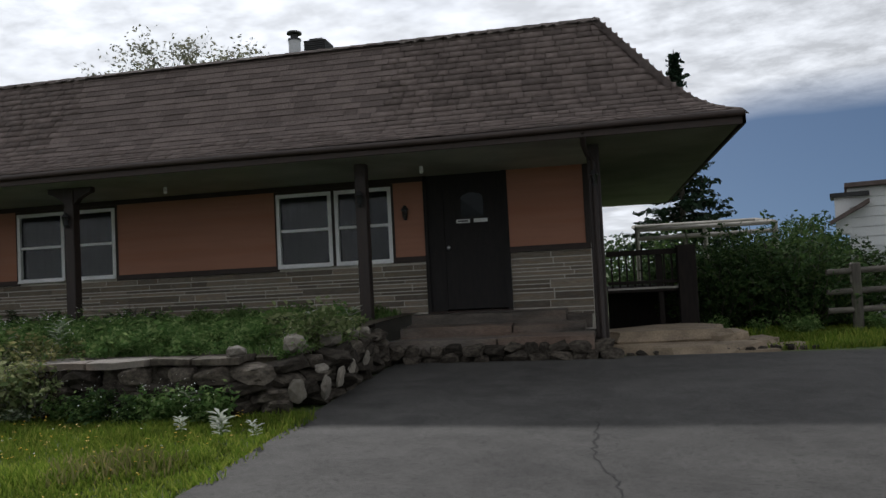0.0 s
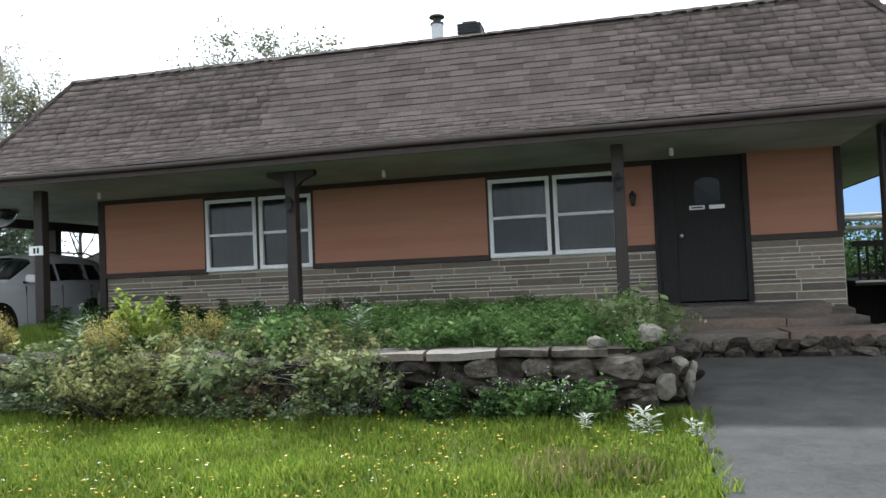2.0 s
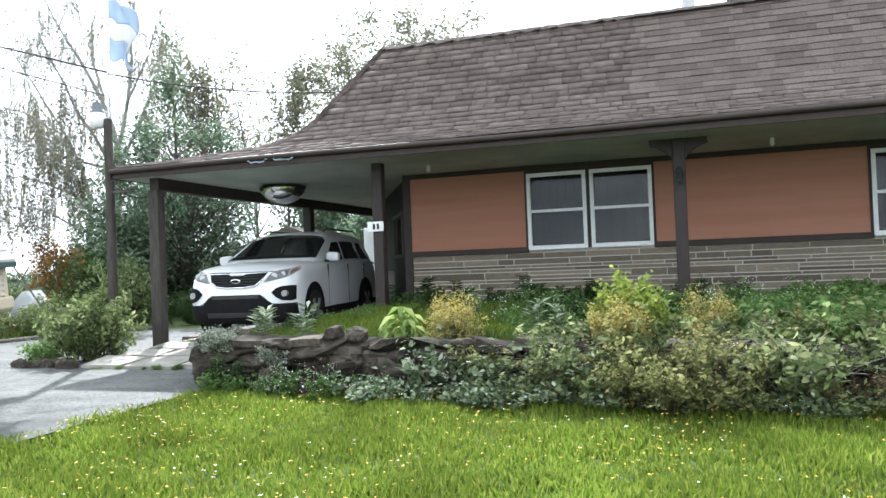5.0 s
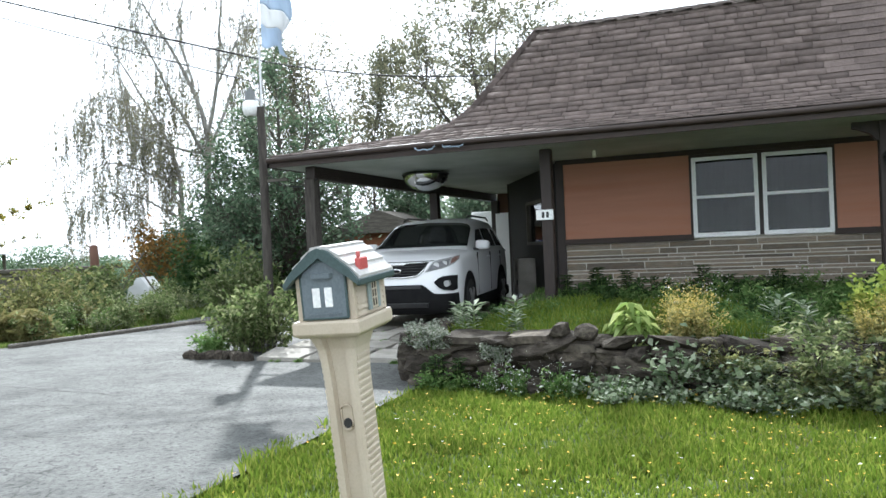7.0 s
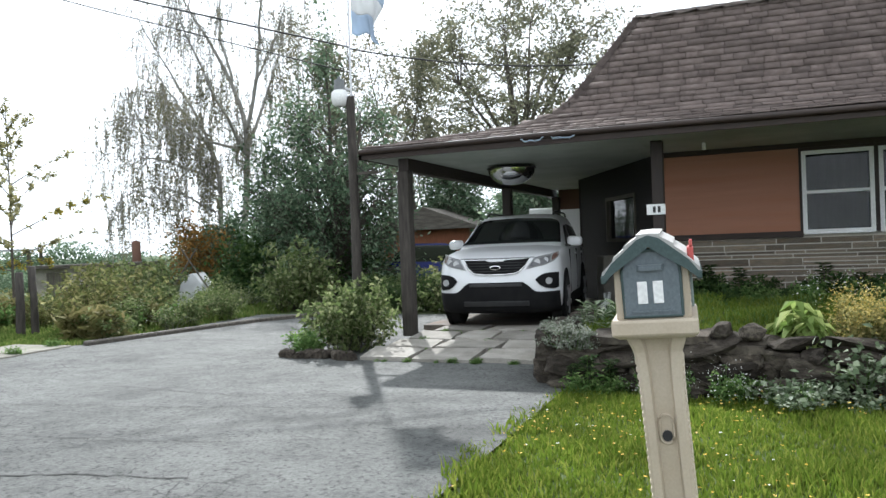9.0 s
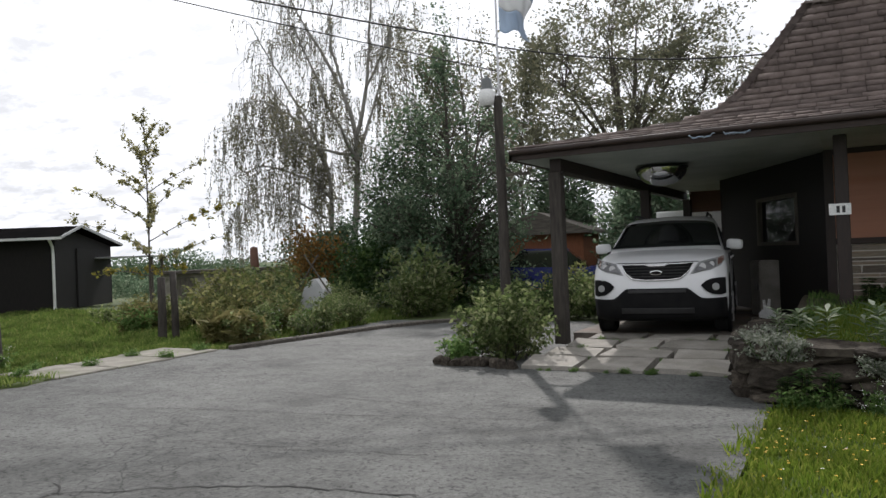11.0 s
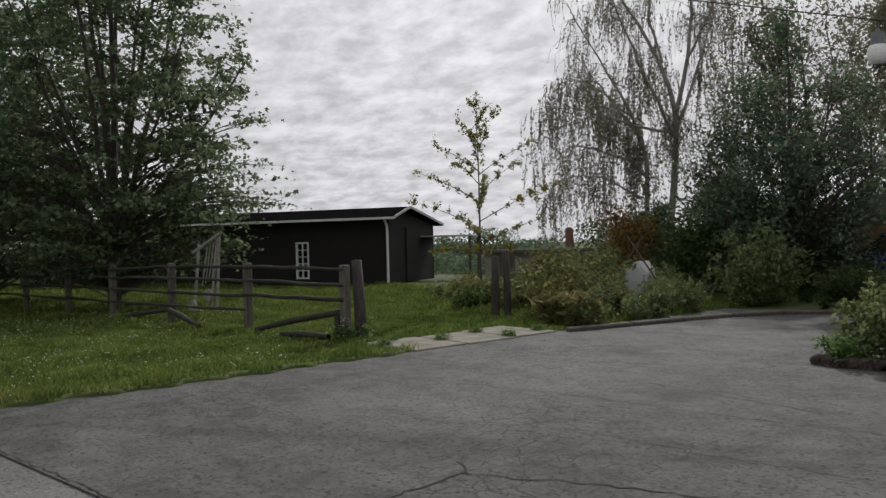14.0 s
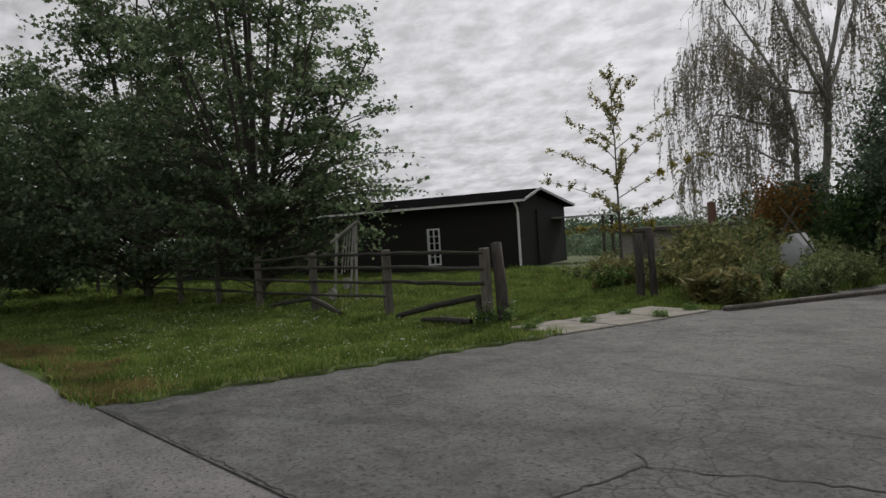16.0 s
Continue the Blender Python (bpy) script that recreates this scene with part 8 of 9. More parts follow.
    gable = [(-0.200, 1.232), (-0.188, 1.218), (-0.142, 1.252), (0, 1.338), (0.142, 1.252), (0.188, 1.218), (0.200, 1.232), (0.155, 1.285), (0.045, 1.366), (0, 1.380), (-0.045, 1.366), (-0.155, 1.285)]
    part("gable_trim", prism(gable, -0.185, -0.142), MB_GREEN, box_, "dark green gable trim")
    part("gable_trim", prism(gable, 0.25, 0.285), MB_GREEN, box_)
    slope = [(0.0, 1.386), (0.048, 1.373), (0.100, 1.335), (0.150, 1.294), (0.198, 1.243)]
    for s in (-1, 1):
        for (xa, za), (xb, zb) in zip(slope, slope[1:]):
            part("roof_shake", rings_mesh([[(s * xa, y, za), (s * xb, y, zb + 0.010), (s * xb, y, zb - 0.010), (s * xa, y, za - 0.012)] for y in (-0.165, 0.275)]), MB_ROOF, box_)
        part("eave_trim", boxes((min(s * 0.180, s * 0.204), -0.18, 1.212, max(s * 0.180, s * 0.204), 0.28, 1.242), bevel=0.005), MB_GREEN, box_)
    flag = part("flag", boxes((0.150, -0.100, 1.268, 0.176, 0.005, 1.325), bevel=0.006), MB_RED, box_, "red signal flag")
    part("flag_arm", boxes((0.160, -0.100, 1.325, 0.174, -0.075, 1.350), bevel=0.003), MB_RED, flag)
    box_.matrix_basis = pose(-10.40, 3.93, -0.03, 3, -2.2, 4) @ Matrix.Diagonal((0.90, 0.90, 1.03, 1))
    return box_


mailbox()

# ---- house number plate, lanterns and bulbs on the porch ----
plate = tagged(part("number_plate", boxes((-11.295, 10.925, 1.65, -11.06, 10.945, 1.785), bevel=0.003), WHITE_VINYL), "small white number plate on the porch post", "sign")
for x0 in (-11.215, -11.155):
    part("number_bar", boxes((x0, 10.921, 1.678, x0 + 0.035, 10.9245, 1.757)), BLACKPL, plate)


def lantern(x, y, z):
    l = thing("wall_lantern", (x, y, z), 0, "small dark porch lantern with pale glass", "lamp", "porch lanterns")
    bm = bmesh.new()
    bmesh.ops.create_cone(bm, cap_ends=True, segments=10, radius1=0.035, radius2=0.05, depth=0.11, matrix=pose(0, -0.06, 0))
    part("glass", bm, PANE, l)
    bm = bmesh.new()
    bmesh.ops.create_cone(bm, cap_ends=True, segments=10, radius1=0.062, radius2=0.015, depth=0.07, matrix=pose(0, -0.06, 0.09))
    part("cap", bm, BLACKPL, l)
    bm = bmesh.new()
    bmesh.ops.create_cone(bm, cap_ends=True, segments=10, radius1=0.02, radius2=0.035, depth=0.04, matrix=pose(0, -0.06, -0.075))
    part("foot", bm, BLACKPL, l)
    part("bracket", boxes((-0.02, -0.06, -0.09, 0.02, 0.0, -0.06), bevel=0.003), BLACKPL, l)


for x, z in ((-7.13, 2.12), (-2.80, 2.12), (0.20, 2.16)):
    lantern(x, 10.945, z)
lantern(-2.62, 12.6, 2.05)


def bulb(x, y):
    b = thing("ceiling_bulb", (x, y, 2.60), 0, "bare white bulb on the porch ceiling", "lamp", "porch bulbs")
    bm = bmesh.new()
    bmesh.ops.create_cone(bm, cap_ends=True, segments=10, radius1=0.03, radius2=0.022, depth=0.05, matrix=pose(0, 0, -0.025))
    part("socket", bm, WHITE_VINYL, b)
    bm = bmesh.new()
    bmesh.ops.create_uvsphere(bm, u_segments=10, v_segments=8, radius=0.03, matrix=pose(0, 0, -0.075))
    part("globe", bm, WHITE_VINYL, b, smooth=True)


for x in (-10.6, -6.0, -2.12):
    bulb(x, 11.6)

# ---- carport things ----
def dome_mirror():
    d = thing("dome_mirror", (-13.6, 12.7, 2.60), 0, "half-dome convex mirror hung under the carport ceiling", "mirror")
    bm = bmesh.new()
    bmesh.ops.create_uvsphere(bm, u_segments=28, v_segments=16, radius=1)
    bmesh.ops.delete(bm, geom=[v for v in bm.verts if v.co.z > 0.02], context="VERTS")
    bmesh.ops.scale(bm, vec=(0.38, 0.38, 0.27), verts=bm.verts[:])
    bmesh.ops.translate(bm, vec=(0, 0, -0.05), verts=bm.verts[:])
    part("dome", bm, CHROME, d, "polished dome", smooth=True)
    vs, fs = tubes([([(0.385 * math.cos(a), 0.385 * math.sin(a), -0.045) for a in np.linspace(0, 2 * math.pi, 29)], [0.014] * 29)], 5)
    part("rim", npmesh("rim", vs, fs, BLACKPL, True), None, d)
    for a in (0, 2.1, 4.2):
        vs, fs = tubes([([(0.3 * math.cos(a), 0.3 * math.sin(a), 0.0), (0.38 * math.cos(a), 0.38 * math.sin(a), -0.1)], [0.006, 0.006])], 4)
        part("chain", npmesh("chain", vs, fs, BLACKPL), None, d)


dome_mirror()
cab = thing("metal_cabinet", (-12.32, 14.05, 0.19), -63.1, "grey-white metal cabinet against the carport wall", "cabinet")
part("body", boxes((-0.2, -0.15, 0, 0.2, 0.15, 0.88), bevel=0.01), SLABC, cab)
part("door", boxes((-0.185, -0.165, 0.03, 0.185, -0.15, 0.85), bevel=0.006), SLABC, cab)
part("handle", boxes((0.12, -0.18, 0.42, 0.14, -0.165, 0.52)), BLACKPL, cab)


def figurine():
    g = tagged(part("garden_figurine", prism([(-0.10, 0), (0.12, 0), (0.13, 0.10), (0.05, 0.16), (0.06, 0.30), (0.03, 0.31), (0.0, 0.18), (-0.02, 0.30), (-0.05, 0.29), (-0.04, 0.17), (-0.11, 0.10)], -0.04, 0.04), WHITE_VINYL), "small white garden figurine by the car", "figurine")
    g.location = (-12.25, 13.3, 0.19)


figurine()


def wire(name, pts, r, label, sag=0.0):
    n = 14
    a, b = Vector(pts[0]), Vector(pts[1])
    line = [a.lerp(b, u) - Vector((0, 0, sag * 4 * u * (1 - u))) for u in np.linspace(0, 1, n)]
    vs, fs = tubes([([tuple(p) for p in line], [r] * n)], 5)
    tagged(part(name, npmesh(name, vs, fs, BLACKPL, True)), label, "cable")


CABLE_END = (-38.6, 6.1, 12.2)
wire("power_cable", (CABLE_END, (-15.33, 10.6, 4.26)), 0.014, "black power cable running to the pole", 0.25)
wire("power_cable", ((-15.33, 10.6, 4.24), (-12.0, 12.2, 3.95)), 0.012, "black power cable from pole to roof", 0.12)
wire("power_cable", (tuple(CABLE_END[i] + (-2.0, -1.5, 0.8)[i] for i in range(3)), (-15.35, 10.6, 3.9)), 0.009, "thin black cable running to the pole", 0.25)
wire("power_cable", ((-15.30, 10.62, 2.55), (-14.44, 10.62, 2.42)), 0.009, "loose black cable between pole and carport", 0.16)
part("cross_arm", boxes((0.05, -0.02, 2.42, 0.42, 0.02, 2.46)), OLDWOODX, pole)

# flag: thin waving cloth in white and pale blue
FLAGW = mk_leaf("white_flag_cloth", (0.70, 0.71, 0.72), (0.74, 0.75, 0.76), (0.78, 0.79, 0.8), 0.45)
FLAGB = mk_leaf("pale_blue_flag_cloth", (0.44, 0.52, 0.62), (0.48, 0.56, 0.66), (0.52, 0.6, 0.7), 0.5)


def flag_cloth(name, u0, u1, v0, v1, mat, z_top=5.35, high=0.9, wide=0.50):
    us, vs_ = np.linspace(u0, u1, 14), np.linspace(v0, v1, 10)
    g = np.array([[(0.04 + wide * u * (0.92 + 0.1 * math.sin(5 * v + 1)), (0.09 * math.sin(8 * u + 4 * v) + 0.04 * math.sin(17 * u - 9 * v)) * u, z_top - high * v - 0.30 * u * u * (1 - 0.3 * v) + 0.04 * math.sin(9 * u + 3 * v)) for v in vs_] for u in us])
    v = g.reshape(-1, 3)
    i, j = np.meshgrid(np.arange(13), np.arange(9), indexing="ij")
    a = i * 10 + j
    f = np.stack([a, a + 10, a + 11, a + 1], -1).reshape(-1, 4)
    ob = part(name, npmesh(name, v, f, mat, True), None, flag)
    mod = ob.modifiers.new("thick", "SOLIDIFY"); mod.thickness = 0.004


flag = thing("flag", (-15.33, 10.6, 0), 0, "worn pale blue and white flag on the pole", "flag")
flag_cloth("upper_stripe", 0, 1, 0, 0.34, FLAGB)
flag_cloth("middle_stripe", 0, 1, 0.34, 0.66, FLAGW)
flag_cloth("lower_stripe", 0, 1, 0.66, 1.0, FLAGB)

# ---- deck, patio stones and shed beyond the entrance ----
deck = thing("deck", (0, 0, 0), 0, "dark brown timber deck with a slatted railing", "deck")
# the space below is open; this dark sheet paints its shade
part("skirt", boxes((0.30, 14.2, -0.1, 1.45, 14.28, 0.70)), DECKWOOD, deck, "dark sheet standing in for the shade under the deck")
part("floor_edge", boxes((0.30, 12.97, 0.70, 1.5, 15.5, 0.77), bevel=0.006), DECKWOOD, deck, "dark deck floor")
part("floor_nosing", boxes((0.30, 12.955, 0.745, 1.32, 12.97, 0.772)), SLABC, deck, "pale worn deck edge")
part("rail_post", boxes((1.30, 12.88, -0.1, 1.56, 13.1, 1.36), bevel=0.012), DECKWOOD, deck)
part("rail_post", boxes((1.02, 13.0, 0.0, 1.10, 13.08, 1.24), bevel=0.008), DECKWOOD, deck)
part("top_rail", boxes((0.30, 12.96, 1.24, 1.30, 13.06, 1.32), bevel=0.006), DECKWOOD, deck)
part("bottom_rail", boxes((0.30, 12.98, 0.82, 1.30, 13.04, 0.87), bevel=0.006), DECKWOOD, deck)
for k in range(9):
    x = 0.36 + 0.107 * k
    part("baluster", boxes((x, 12.99, 0.77, x + 0.026, 13.03, 1.24)), DECKWOOD, deck)
patio = thing("patio_stones", (0, 0, 0), 0, "rough flat flagstones stepped beside the porch post", "paving")


def flagstone(cx, cy, rx, ry, z0, z1, seed):
    r = random.Random(seed)
    n = 11
    bm = bmesh.new()
    k = [1 + r.uniform(-0.30, 0.16) for _ in range(n)]
    ring = [[bm.verts.new((cx + rx * k[i] * f * math.cos(2 * math.pi * i / n), cy + ry * k[i] * f * math.sin(2 * math.pi * i / n), z)) for i in range(n)] for z, f in ((z0, 0.97), (z0 + 0.4 * (z1 - z0), 1.05), (z1 - 0.02, 0.98), (z1, 0.93))]
    bm.faces.new(ring[0][::-1]); bm.faces.new(ring[3])
    for v in bm.verts:
        v.co += Vector((r.uniform(-.03, .03), r.uniform(-.03, .03), r.uniform(-.015, .015)))
    for a, b in zip(ring, ring[1:]):
        for i in range(n):
            bm.faces.new((a[i], a[(i + 1) % n], b[(i + 1) % n], b[i]))
    part("flagstone", bm, SANDSTONE, patio)


flagstone(0.98, 11.75, 0.85, 0.72, 0.06, 0.26, 1)
flagstone(1.12, 11.42, 1.0, 0.70, -0.1, 0.115, 2)
flagstone(1.78, 11.20, 0.45, 0.42, -0.15, 0.03, 3)
flagstone(2.05, 11.62, 0.34, 0.30, -0.10, 0.11, 4)
flagstone(1.62, 11.66, 0.36, 0.40, 0.02, 0.20, 5)
flagstone(2.30, 11.30, 0.30, 0.26, -0.12, 0.05, 6)
frng = random.Random(19)
for k in range(16):
    a = k / 15
    ob = tagged(part("loose_rock", frng.choice(ROCKS)), "small loose rock at the flagstones' edge", "rock", "loose rocks by the flagstones")
    ob.matrix_basis = pose(0.35 + 2.3 * a, 10.82 + 0.28 * a + frng.uniform(-.06, .06), 0.02, frng.uniform(-20, 20), 0, frng.uniform(0, 360)) @ Matrix.Diagonal((frng.uniform(.10, .22), frng.uniform(.09, .16), frng.uniform(.06, .12), 1))

SIDING = mk("white_clapboard", (0.62, 0.63, 0.63), (0.72, 0.73, 0.73), 2.0, 0.6, 0.1, 60)
shed = thing("white_shed", (4.2, 15.0, 0), -16, "small white clapboard shed beyond the bush", "shed")
part("wall", boxes((0.05, 0.03, -0.1, 4.0, 2.5, 2.2)), SIDING, shed)
for k in range(14):
    z = -0.05 + k * 0.16
    part("clapboard", boxes((0.03, 0.0, z, 3.9, 0.03, z + 0.15), bevel=0.004), SIDING, shed)
part("bay", boxes((-0.16, -0.05, 1.45, 0.05, 0.6, 2.05)), SIDING, shed, "small white bay")
part("bay_roof", prism([(-0.24, 1.60), (0.34, 1.92), (0.34, 1.99), (-0.24, 1.66)], -0.3, 0.0), SHINGLE, shed, "little grey shingle roof")
part("roof_edge", boxes((-0.22, -0.12, 2.05, 0.35, 0.65, 2.12)), BLACKPL, shed)
part("roof", boxes((0.0, -0.15, 2.2, 4.2, 2.7, 2.27)), SHINGLE, shed)

side_fence = thing("rail_fence", (0, 0, 0), 0, "short weathered rail fence at the grass edge", "fence")
for x in (3.62, 5.4):
    part("post", boxes((x, 12.95, -0.1, x + 0.12, 13.07, 0.98), bevel=0.015), OLDWOOD, side_fence)
for z in (0.86, 0.58, 0.32):
    vs, fs = tubes([([(3.3, 13.0, z), (4.5, 13.02, z + 0.03), (7.5, 13.0, z)], [0.045, 0.05, 0.045])], 6)
    part("rail", npmesh("rail", vs, fs, OLDWOODX), None, side_fence)

frame_ = thing("greenhouse_frame", (0, 0, 0), 0, "pale wooden pergola frame behind the deck", "frame")
for a, b in (((1.05, 19, 0), (1.05, 19, 1.95)), ((3.95, 19, 0), (3.95, 19, 1.95)), ((1.05, 19, 1.92), (3.95, 19, 1.92)), ((1.05, 19, 1.72), (3.95, 19, 1.74)), ((1.05, 21, 2.1), (3.95, 21, 2.1)), ((1.05, 19, 1.92), (1.05, 21, 2.1)), ((3.95, 19, 1.92), (3.95, 21, 2.1)), ((2.5, 19, 0), (2.5, 19, 1.9))):
    vs, fs = tubes([([a, b], [0.05, 0.05])], 4)
    part("bar", npmesh("bar", vs, fs, SLABC), None, frame_)

van = thing("utility_trailer", (-14.3, 19.9, 0), 0, "white boxy utility trailer behind the carport", "trailer")
part("box", boxes((-1.0, 0, 0.35, 1.1, 3.0, 2.20), bevel=0.03), WHITE_VINYL, van, "white panelled box")
for x in (-0.8, 0.85):
    bm = bmesh.new()
    bmesh.ops.create_cone(bm, cap_ends=True, segments=18, radius1=0.33, radius2=0.33, depth=0.2, matrix=pose(x, 1.6, 0.33, 0, 90))
    part("wheel", bm, RUBBER, van)

board = thing("white_board", (-13.38, 16.75, 0.0), 0, "tall white panel standing behind the parked car", "panel")
part("panel", boxes((-0.28, 0, float(floor_z(16.75)) - 0.01, 0.28, 0.045, 2.0), bevel=0.008), WHITE_VINYL, board)

# ---- low hut, tent and parked car beyond the shrubs ----
ODDSHED = mk("orange_brown_board", (0.19, 0.066, 0.03), (0.26, 0.095, 0.045), 3.0, 0.7, 0.3, 50, stretch=(6, 6, 1))
hut = thing("low_hut", (-27.5, 16.8, 0), 10, "low pale hut with a flat dark roof", "hut")
part("wall", boxes((-1.3, 0, -0.1, 1.3, 2.0, 1.1)), SLABC, hut)
part("roof", boxes((-1.5, -0.2, 1.1, 1.5, 2.2, 1.2), bevel=0.01), OLDWOODX, hut)
part("door", boxes((-0.9, -0.03, 0, -0.2, 0.0, 1.0)), OLDWOOD, hut)
stump = thing("old_post", (-28.6, 20.25, -0.1), 0, "broken dull red-brown post above the shrubs", "post")
vs, fs = tubes([([(0, 0, 0), (0.05, 0, 1.0), (0.02, 0, 1.93), (0.02, 0, 1.98)], [0.16, 0.15, 0.13, 0.03])], 8)
part("shaft", npmesh("shaft", vs, fs, REARBOARD), None, stump)
tent = thing("tarpaulin_tent", (-23.2, 16.4, 0), 15, "small pale tarpaulin over poles", "tent")
bm = prism([(-0.42, 0), (0.38, 0), (0.26, 0.6), (0.05, 0.88), (-0.06, 0.85), (-0.28, 0.6)], 0, 0.7)
part("tarpaulin", bm, FLAGW, tent)
for s in (-1, 1):
    vs, fs = tubes([([(s * 0.8, -0.05, 0), (-s * 0.2, -0.05, 1.5)], [0.025, 0.02])], 5)
    part("pole", npmesh("pole", vs, fs, OLDWOOD), None, tent)
BLUEPAINT = mk("blue_car_paint", (0.014, 0.02, 0.13), (0.02, 0.028, 0.17), 0.6, 0.25, 0.0, 20)


def small_car(place, rz, paint, label):
    c = thing("car", place, rz, label, "car")
    part("body", prism([(-2.0, 0.3), (2.0, 0.3), (2.05, 0.7), (1.2, 0.85), (-1.7, 0.92), (-2.05, 0.7)], -0.8, 0.8), paint, c)
    part("cabin", prism([(-1.5, 0.88), (0.9, 0.84), (0.3, 1.35), (-1.0, 1.38)], -0.7, 0.7), CARGLASS, c, "dark windows")
    part("roof", prism([(-1.0, 1.37), (0.3, 1.34), (0.2, 1.40), (-0.9, 1.43)], -0.66, 0.66), paint, c)
    for x in (-1.3, 1.3):
        for s in (-1, 1):
            bm = bmesh.new()
            bmesh.ops.create_cone(bm, cap_ends=True, segments=18, radius1=0.31, radius2=0.31, depth=0.2, matrix=pose(x, s * 0.72, 0.31, 90))
            part("wheel", bm, RUBBER, c, "black tyre")


small_car((-18.6, 22.0, 0), 15, BLUEPAINT, "dark blue car parked among the shrubs")
s2 = thing("shed", (-20.6, 25.5, 0), 5, "small orange-brown wooden shed among the trees", "shed")
part("wall", boxes((-1.6, 0, -0.1, 1.6, 2.5, 2.0)), ODDSHED, s2)
part("roof", prism([(-1.9, 1.9), (1.9, 1.9), (1.9, 2.0), (0, 2.7), (-1.9, 2.0)], -0.3, 2.8), OLDWOODX, s2)


def branch_heap(x, y, z):
    r = np.random.default_rng(71)
    h = thing("branch_heap", (x, y, z), 0, "heap of dead grey branches leaning by the wall", "branches")
    for k in range(16):
        a, l = r.uniform(0, 6.28), r.uniform(0.3, 0.6)
        o = r.normal(scale=0.10, size=2)
        line = [(o[0], o[1], 0.0), (o[0] + 0.5 * l * math.cos(a), o[1] + 0.3 * l * math.sin(a), 0.5 * l), (o[0] + l * math.cos(a), o[1] + 0.6 * l * math.sin(a), r.uniform(0.1, 0.42))]
        vs, fs = tubes([(line, [0.014, 0.010, 0.005])], 5)
        part("branch", npmesh("branch", vs, fs, OLDWOOD), None, h)


branch_heap(-6.64, 11.75, 0.50)


def gutter_shred(x, drop, mat, label):
    """A crumpled strip of torn tarpaulin caught on the gutter."""
    r = random.Random(int(-x * 100))
    n = 14
    v = []
    for k in range(n):
        u = k / (n - 1)
        px, pz = x + 0.3 * u, 2.67 - drop * math.sin(math.pi * u) + r.uniform(-.012, .012)
        v += [(px, EAVE_Y - 0.115 + r.uniform(-.01, .01), pz + 0.008), (px, EAVE_Y - 0.118 + r.uniform(-.01, .01), pz - 0.008 - 0.02 * r.random() ** 3)]
    f = [(2 * k, 2 * k + 2, 2 * k + 3, 2 * k + 1) for k in range(n - 1)]
    ob = tagged(part("tarpaulin_shred", npmesh("tarpaulin_shred", v, f, mat)), label, "tarpaulin", "torn tarpaulin on the gutter")
    ob.modifiers.new("thick", "SOLIDIFY").thickness = 0.004


gutter_shred(-12.75, 0.03, FLAGB, "torn pale blue tarpaulin strip caught on the gutter")
gutter_shred(-12.35, 0.02, FLAGB, "torn pale blue tarpaulin strip caught on the gutter")


# ---- cracks in the asphalt ----
CRACK = mk("crack_filler", (0.012, 0.012, 0.012), (0.025, 0.024, 0.022), 20.0, 0.95, 0.2, 80)


def crack(name, pts, width, seed, jag=0.05):
    """A jagged dark crack lying in the asphalt."""
    r = random.Random(seed)
    line = []
    for (ax, ay), (bx, by) in zip(pts, pts[1:]):
        n = max(3, int(math.hypot(bx - ax, by - ay) / 0.07))
        for k in range(n):
            u = k / n
            line.append((ax + (bx - ax) * u + r.uniform(-jag, jag), ay + (by - ay) * u + r.uniform(-jag, jag)))
    v, f = [], []
    for k, (x, y) in enumerate(line):
        a, b = line[max(0, k - 1)], line[min(len(line) - 1, k + 1)]
        dx, dy = b[0] - a[0], b[1] - a[1]
        d = math.hypot(dx, dy) + 1e-6
        w = width * r.uniform(0.3, 1.0)
        for s in (-1, 1):
            px, py = x - dy / d * w * s, y + dx / d * w * s
            v.append((px, py, float(ground_z(px, py)) + 0.016))
        if k:
            f.append((2 * k - 2, 2 * k - 1, 2 * k + 1, 2 * k))
    tagged(part(name, npmesh(name, v, f, CRACK)), "jagged dark crack in the asphalt", "crack", kind="structure")


crack("crack", [(0.13, 7.4), (0.1, 6.6), (0.25, 5.9), (0.2, 5.0), (0.3, 4.2)], 0.010, 1, 0.025)
crack("crack", [(-1.0, 5.3), (-0.3, 5.35), (0.2, 5.2)], 0.007, 2, 0.03)
crack("crack", [(-15.35, 2.4), (-15.35, 3.0), (-15.41, 3.75)], 0.010, 3, 0.03)
crack("crack", [(-15.41, 3.75), (-15.12, 3.88), (-14.85, 4.05), (-14.47, 4.26), (-14.0, 4.40), (-13.2, 4.5)], 0.011, 4, 0.03)
crack("crack", [(-15.41, 3.75), (-15.67, 3.92)], 0.009, 5, 0.02)
crack("crack", [(-15.65, 5.07), (-14.65, 5.1), (-13.6, 5.3)], 0.005, 10, 0.03)
crack("crack", [(x, float(road_edge(x))) for x in (-19.7, -18.0, -16.3, -14.5, -13.0, -11.7)], 0.007, 6, 0.015)
crack("crack", [(-16.5, 7.0), (-14.8, 6.8), (-13.2, 7.0)], 0.006, 7, 0.03)
crack("crack", [(-19.0, 8.2), (-17.0, 8.6), (-15.9, 9.2)], 0.006, 8, 0.03)
crack("crack", [(-18.5, 5.5), (-16.6, 6.0), (-15.0, 6.2), (-13.0, 6.6)], 0.006, 9, 0.03)


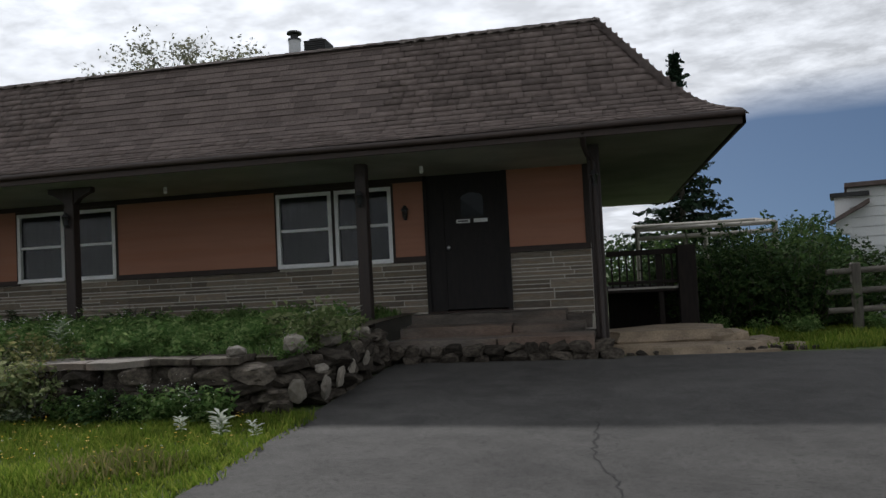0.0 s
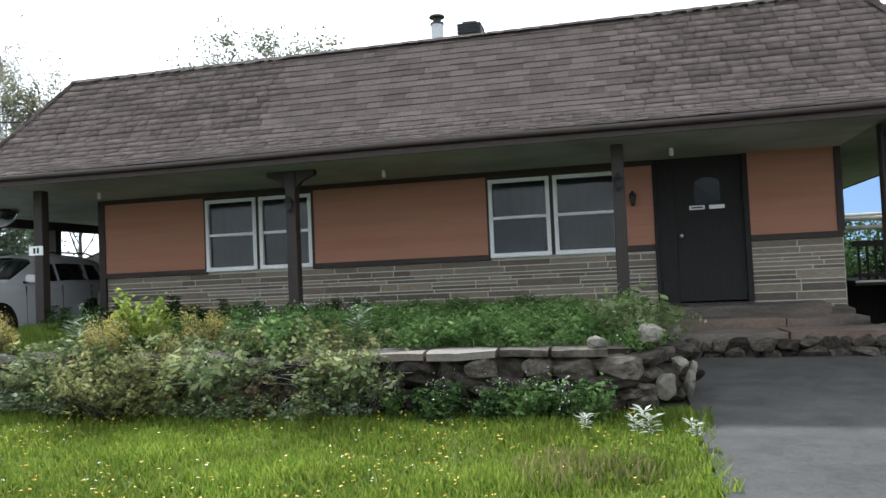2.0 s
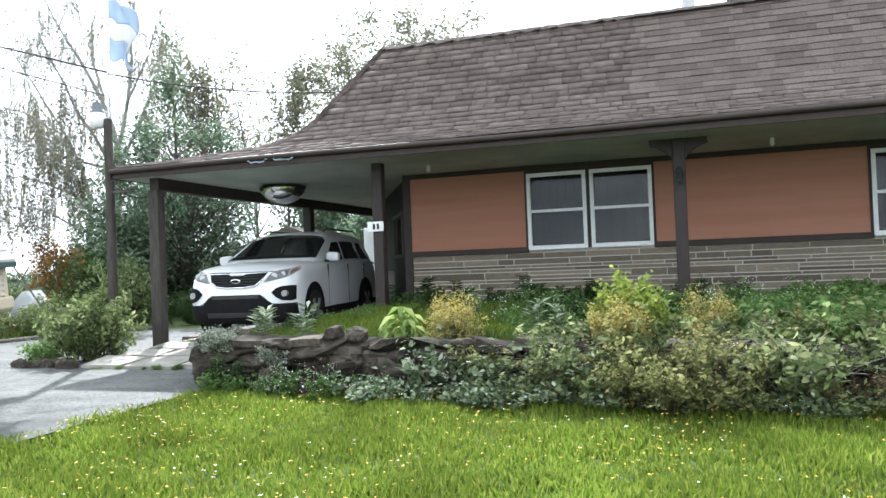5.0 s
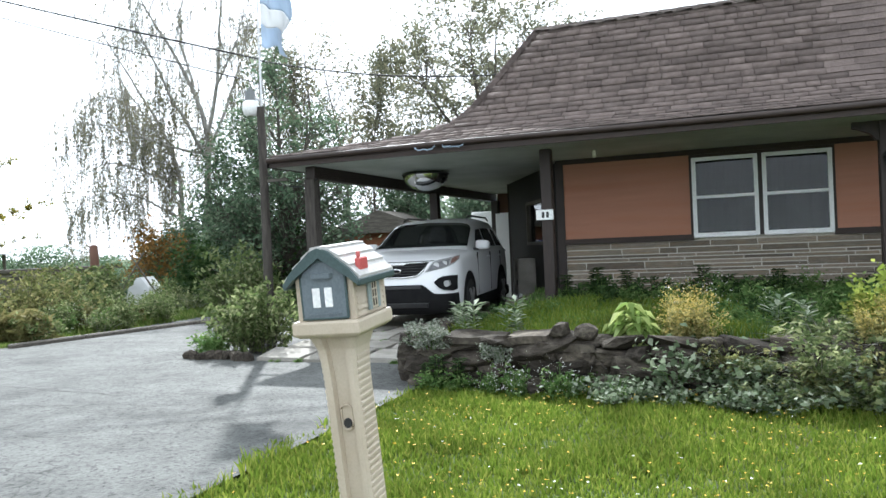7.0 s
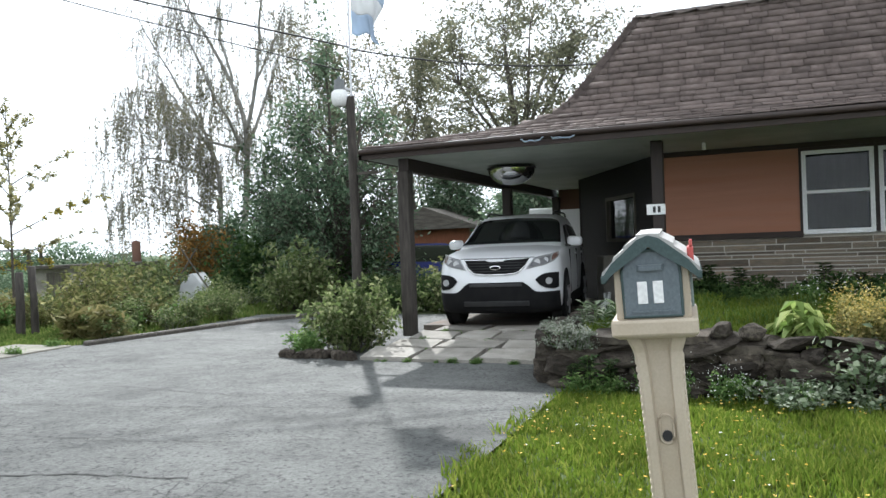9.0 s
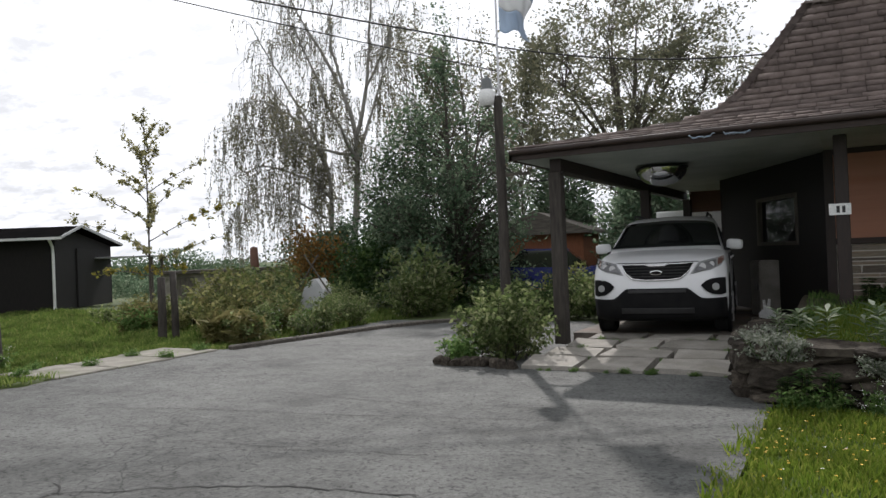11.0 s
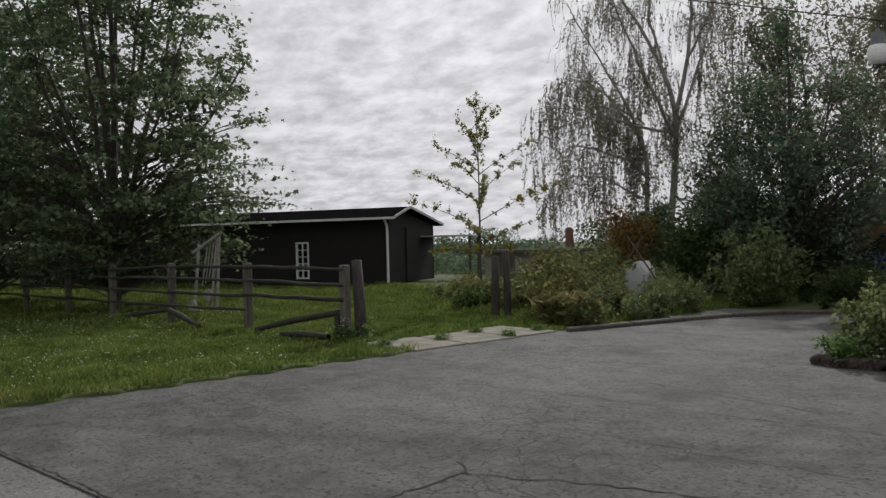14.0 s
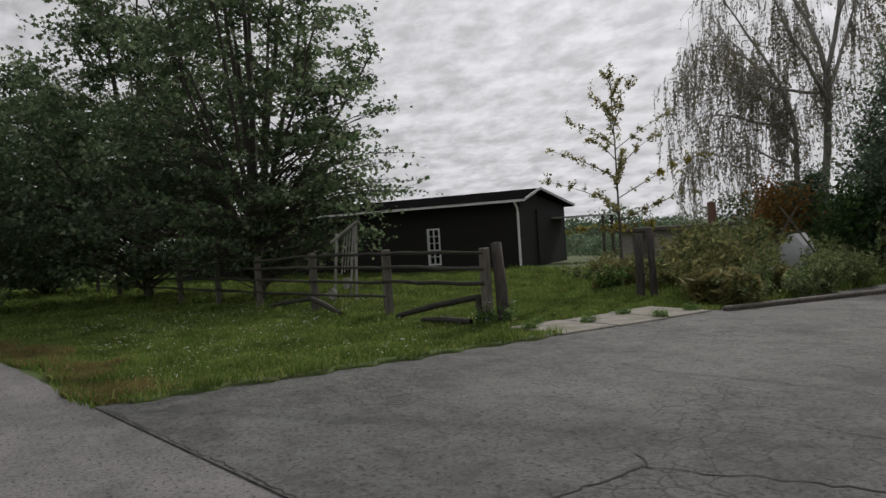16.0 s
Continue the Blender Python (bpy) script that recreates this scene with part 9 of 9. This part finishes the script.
# ---- ledge stones on the front wall ----
def stone_mesh(seed):
    r = random.Random(seed)
    bm = bmesh.new()
    box(bm, -0.5, -0.5, -0.5, 0.5, 0.5, 0.5)
    for v in bm.verts:
        v.co.x += r.uniform(-0.01, 0.01)
        if v.co.y < 0:
            v.co.y += r.uniform(-0.15, 0.25)
            v.co.z *= r.uniform(0.92, 0.98)
    me = finish(bm, "stone")
    me.materials.append(STONE)
    return me


STONES = [stone_mesh(s) for s in range(6)]
rng = random.Random(9)


def ledge_stones(x0, x1, z0, z1):
    z = z1
    while z > z0 + 0.03:
        h = rng.choice((0.05, 0.055, 0.065, 0.09, 0.115, 0.13, 0.14))
        lo = max(z - h, z0)
        x = x0
        while x < x1 - 0.02:
            w = min(rng.uniform(0.25, 0.95), x1 - x)
            if x1 - x - w < 0.12:
                w = x1 - x
            split = h > 0.1 and rng.random() < 0.38
            for a, b in (((lo, z),) if not split else ((lo, (lo + z) / 2), ((lo + z) / 2, z))):
                ob = part("stone", rng.choice(STONES), None, house)
                d = rng.uniform(0.010, 0.020)
                ob.matrix_basis = Matrix.LocRotScale(((x + w / 2), WALL_Y + 0.032 - d / 2, (a + b) / 2), None, (w - 0.016, d, b - a - 0.014))
            x += w
        z = lo


ledge_stones(HOUSE_L + 0.10, DOOR[0], 0.55, 1.283)
ledge_stones(DOOR[1], HOUSE_R, 0.40, 1.37)


# ---- shingles ----
def shingle_mesh(seed):
    r = random.Random(seed)
    bm = bmesh.new()
    t = 0.013 + 0.005 * r.random()
    vs = [bm.verts.new(p) for p in ((-0.5, 0, 0.002), (0.5, 0, 0.002), (0.5, 1, -0.004), (-0.5, 1, -0.004), (-0.5, r.uniform(-.03, .03), t), (0.5, r.uniform(-.03, .03), t), (0.5, 1, 0.002), (-0.5, 1, 0.002))]
    for f in ((3, 2, 1, 0), (4, 5, 6, 7), (0, 1, 5, 4), (1, 2, 6, 5), (2, 3, 7, 6), (3, 0, 4, 7)):
        bm.faces.new([vs[i] for i in f])
    me = finish(bm, "shingle")
    me.materials.append(SHINGLE)
    return me


SHINGLES = [shingle_mesh(s) for s in range(5)]
rng = random.Random(13)


def shingle_front():
    """Courses up the front slope; those over the middle of the house are parts, the rest one sheet of pieces."""
    us = np.linspace(0, 1, 400)
    ys = EAVE_Y + (RIDGE_Y - EAVE_Y) * us
    zs = roof_front(ys)
    arc = np.concatenate([[0], np.cumsum(np.hypot(np.diff(ys), np.diff(zs)))])
    step = 0.128
    verts, faces, count = [], [], 0
    row = 0
    s = -0.03
    while s < arc[-1] - 0.05:
        y0, z0 = np.interp(max(s, 0), arc, ys), np.interp(max(s, 0), arc, zs)
        y1, z1 = np.interp(s + step * 1.25, arc, ys), np.interp(s + step * 1.25, arc, zs)
        if s < 0:
            y0 -= 0.03
        tilt = math.atan2(z1 - z0, y1 - y0)
        length = math.hypot(z1 - z0, y1 - y0)
        xl, xr = float(roof_left_x(z0)) + 0.02, float(roof_right_x(z0)) - 0.02
        x = xl - rng.uniform(0, 0.2)
        while x < xr:
            w = rng.choice((0.16, 0.2, 0.26, 0.33, 0.33))
            a, b = max(x, xl), min(x + w, xr)
            x += w
            if b - a < 0.04:
                continue
            me = rng.choice(SHINGLES)
            lift = rng.choice((0.0, 0.0, 0.003))
            m = Matrix.LocRotScale(((a + b) / 2, y0, z0 + 0.004 + lift), Euler((tilt, 0, 0)), (b - a - 0.004, length, 1.0))
            if -7.6 < (a + b) / 2 < -2.6 and row > 5 and count < 300:
                ob = part("shingle", me, None, roof)
                ob.matrix_basis = m
                count += 1
            else:
                base = len(verts)
                verts += [tuple(m @ v.co) for v in me.vertices]
                faces += [tuple(base + i for i in p.vertices) for p in me.polygons]
        s += step
        row += 1
    tagged(part("shingle_rest", npmesh("shingle_rest", verts, faces, SHINGLE_FAR), None, roof), kind="stuff")


shingle_front()


def ridge_caps(a, b, n):
    a, b = Vector(a), Vector(b)
    d = (b - a).normalized()
    for k in range(n):
        p, q = a.lerp(b, k / n), a.lerp(b, (k + 1.15) / n)
        side = d.cross(Vector((0, 0, 1))).normalized() * 0.11
        bm = bmesh.new()
        vs = [bm.verts.new(c) for c in (p - side + Vector((0, 0, -0.035)), p + Vector((0, 0, 0.030)), p + side + Vector((0, 0, -0.035)), q - side + Vector((0, 0, -0.05)), q + Vector((0, 0, 0.020)), q + side + Vector((0, 0, -0.05)))]
        for f in ((0, 1, 4, 3), (1, 2, 5, 4)):
            bm.faces.new([vs[i] for i in f])
        bmesh.ops.solidify(bm, geom=bm.faces[:], thickness=0.01)
        part("ridge_cap", bm, SHINGLE, roof)


ridge_caps((RIDGE_L, RIDGE_Y, RIDGE_Z), (RIDGE_R, RIDGE_Y, RIDGE_Z), 46)
for table in (("l", roof_left_x), ("r", roof_right_x)):
    hz = [EAVE_Z + 0.005] + [EAVE_Z + h for h in FRONT_H[1:]]
    pts = [(float(table[1](z)), float(np.interp(z - EAVE_Z, FRONT_H, [EAVE_Y + (RIDGE_Y - EAVE_Y) * u for u in FRONT_U])), z) for z in hz]
    for p, q in zip(pts, pts[1:]):
        ridge_caps(p, q, max(1, int((Vector(q) - Vector(p)).length / 0.2)))
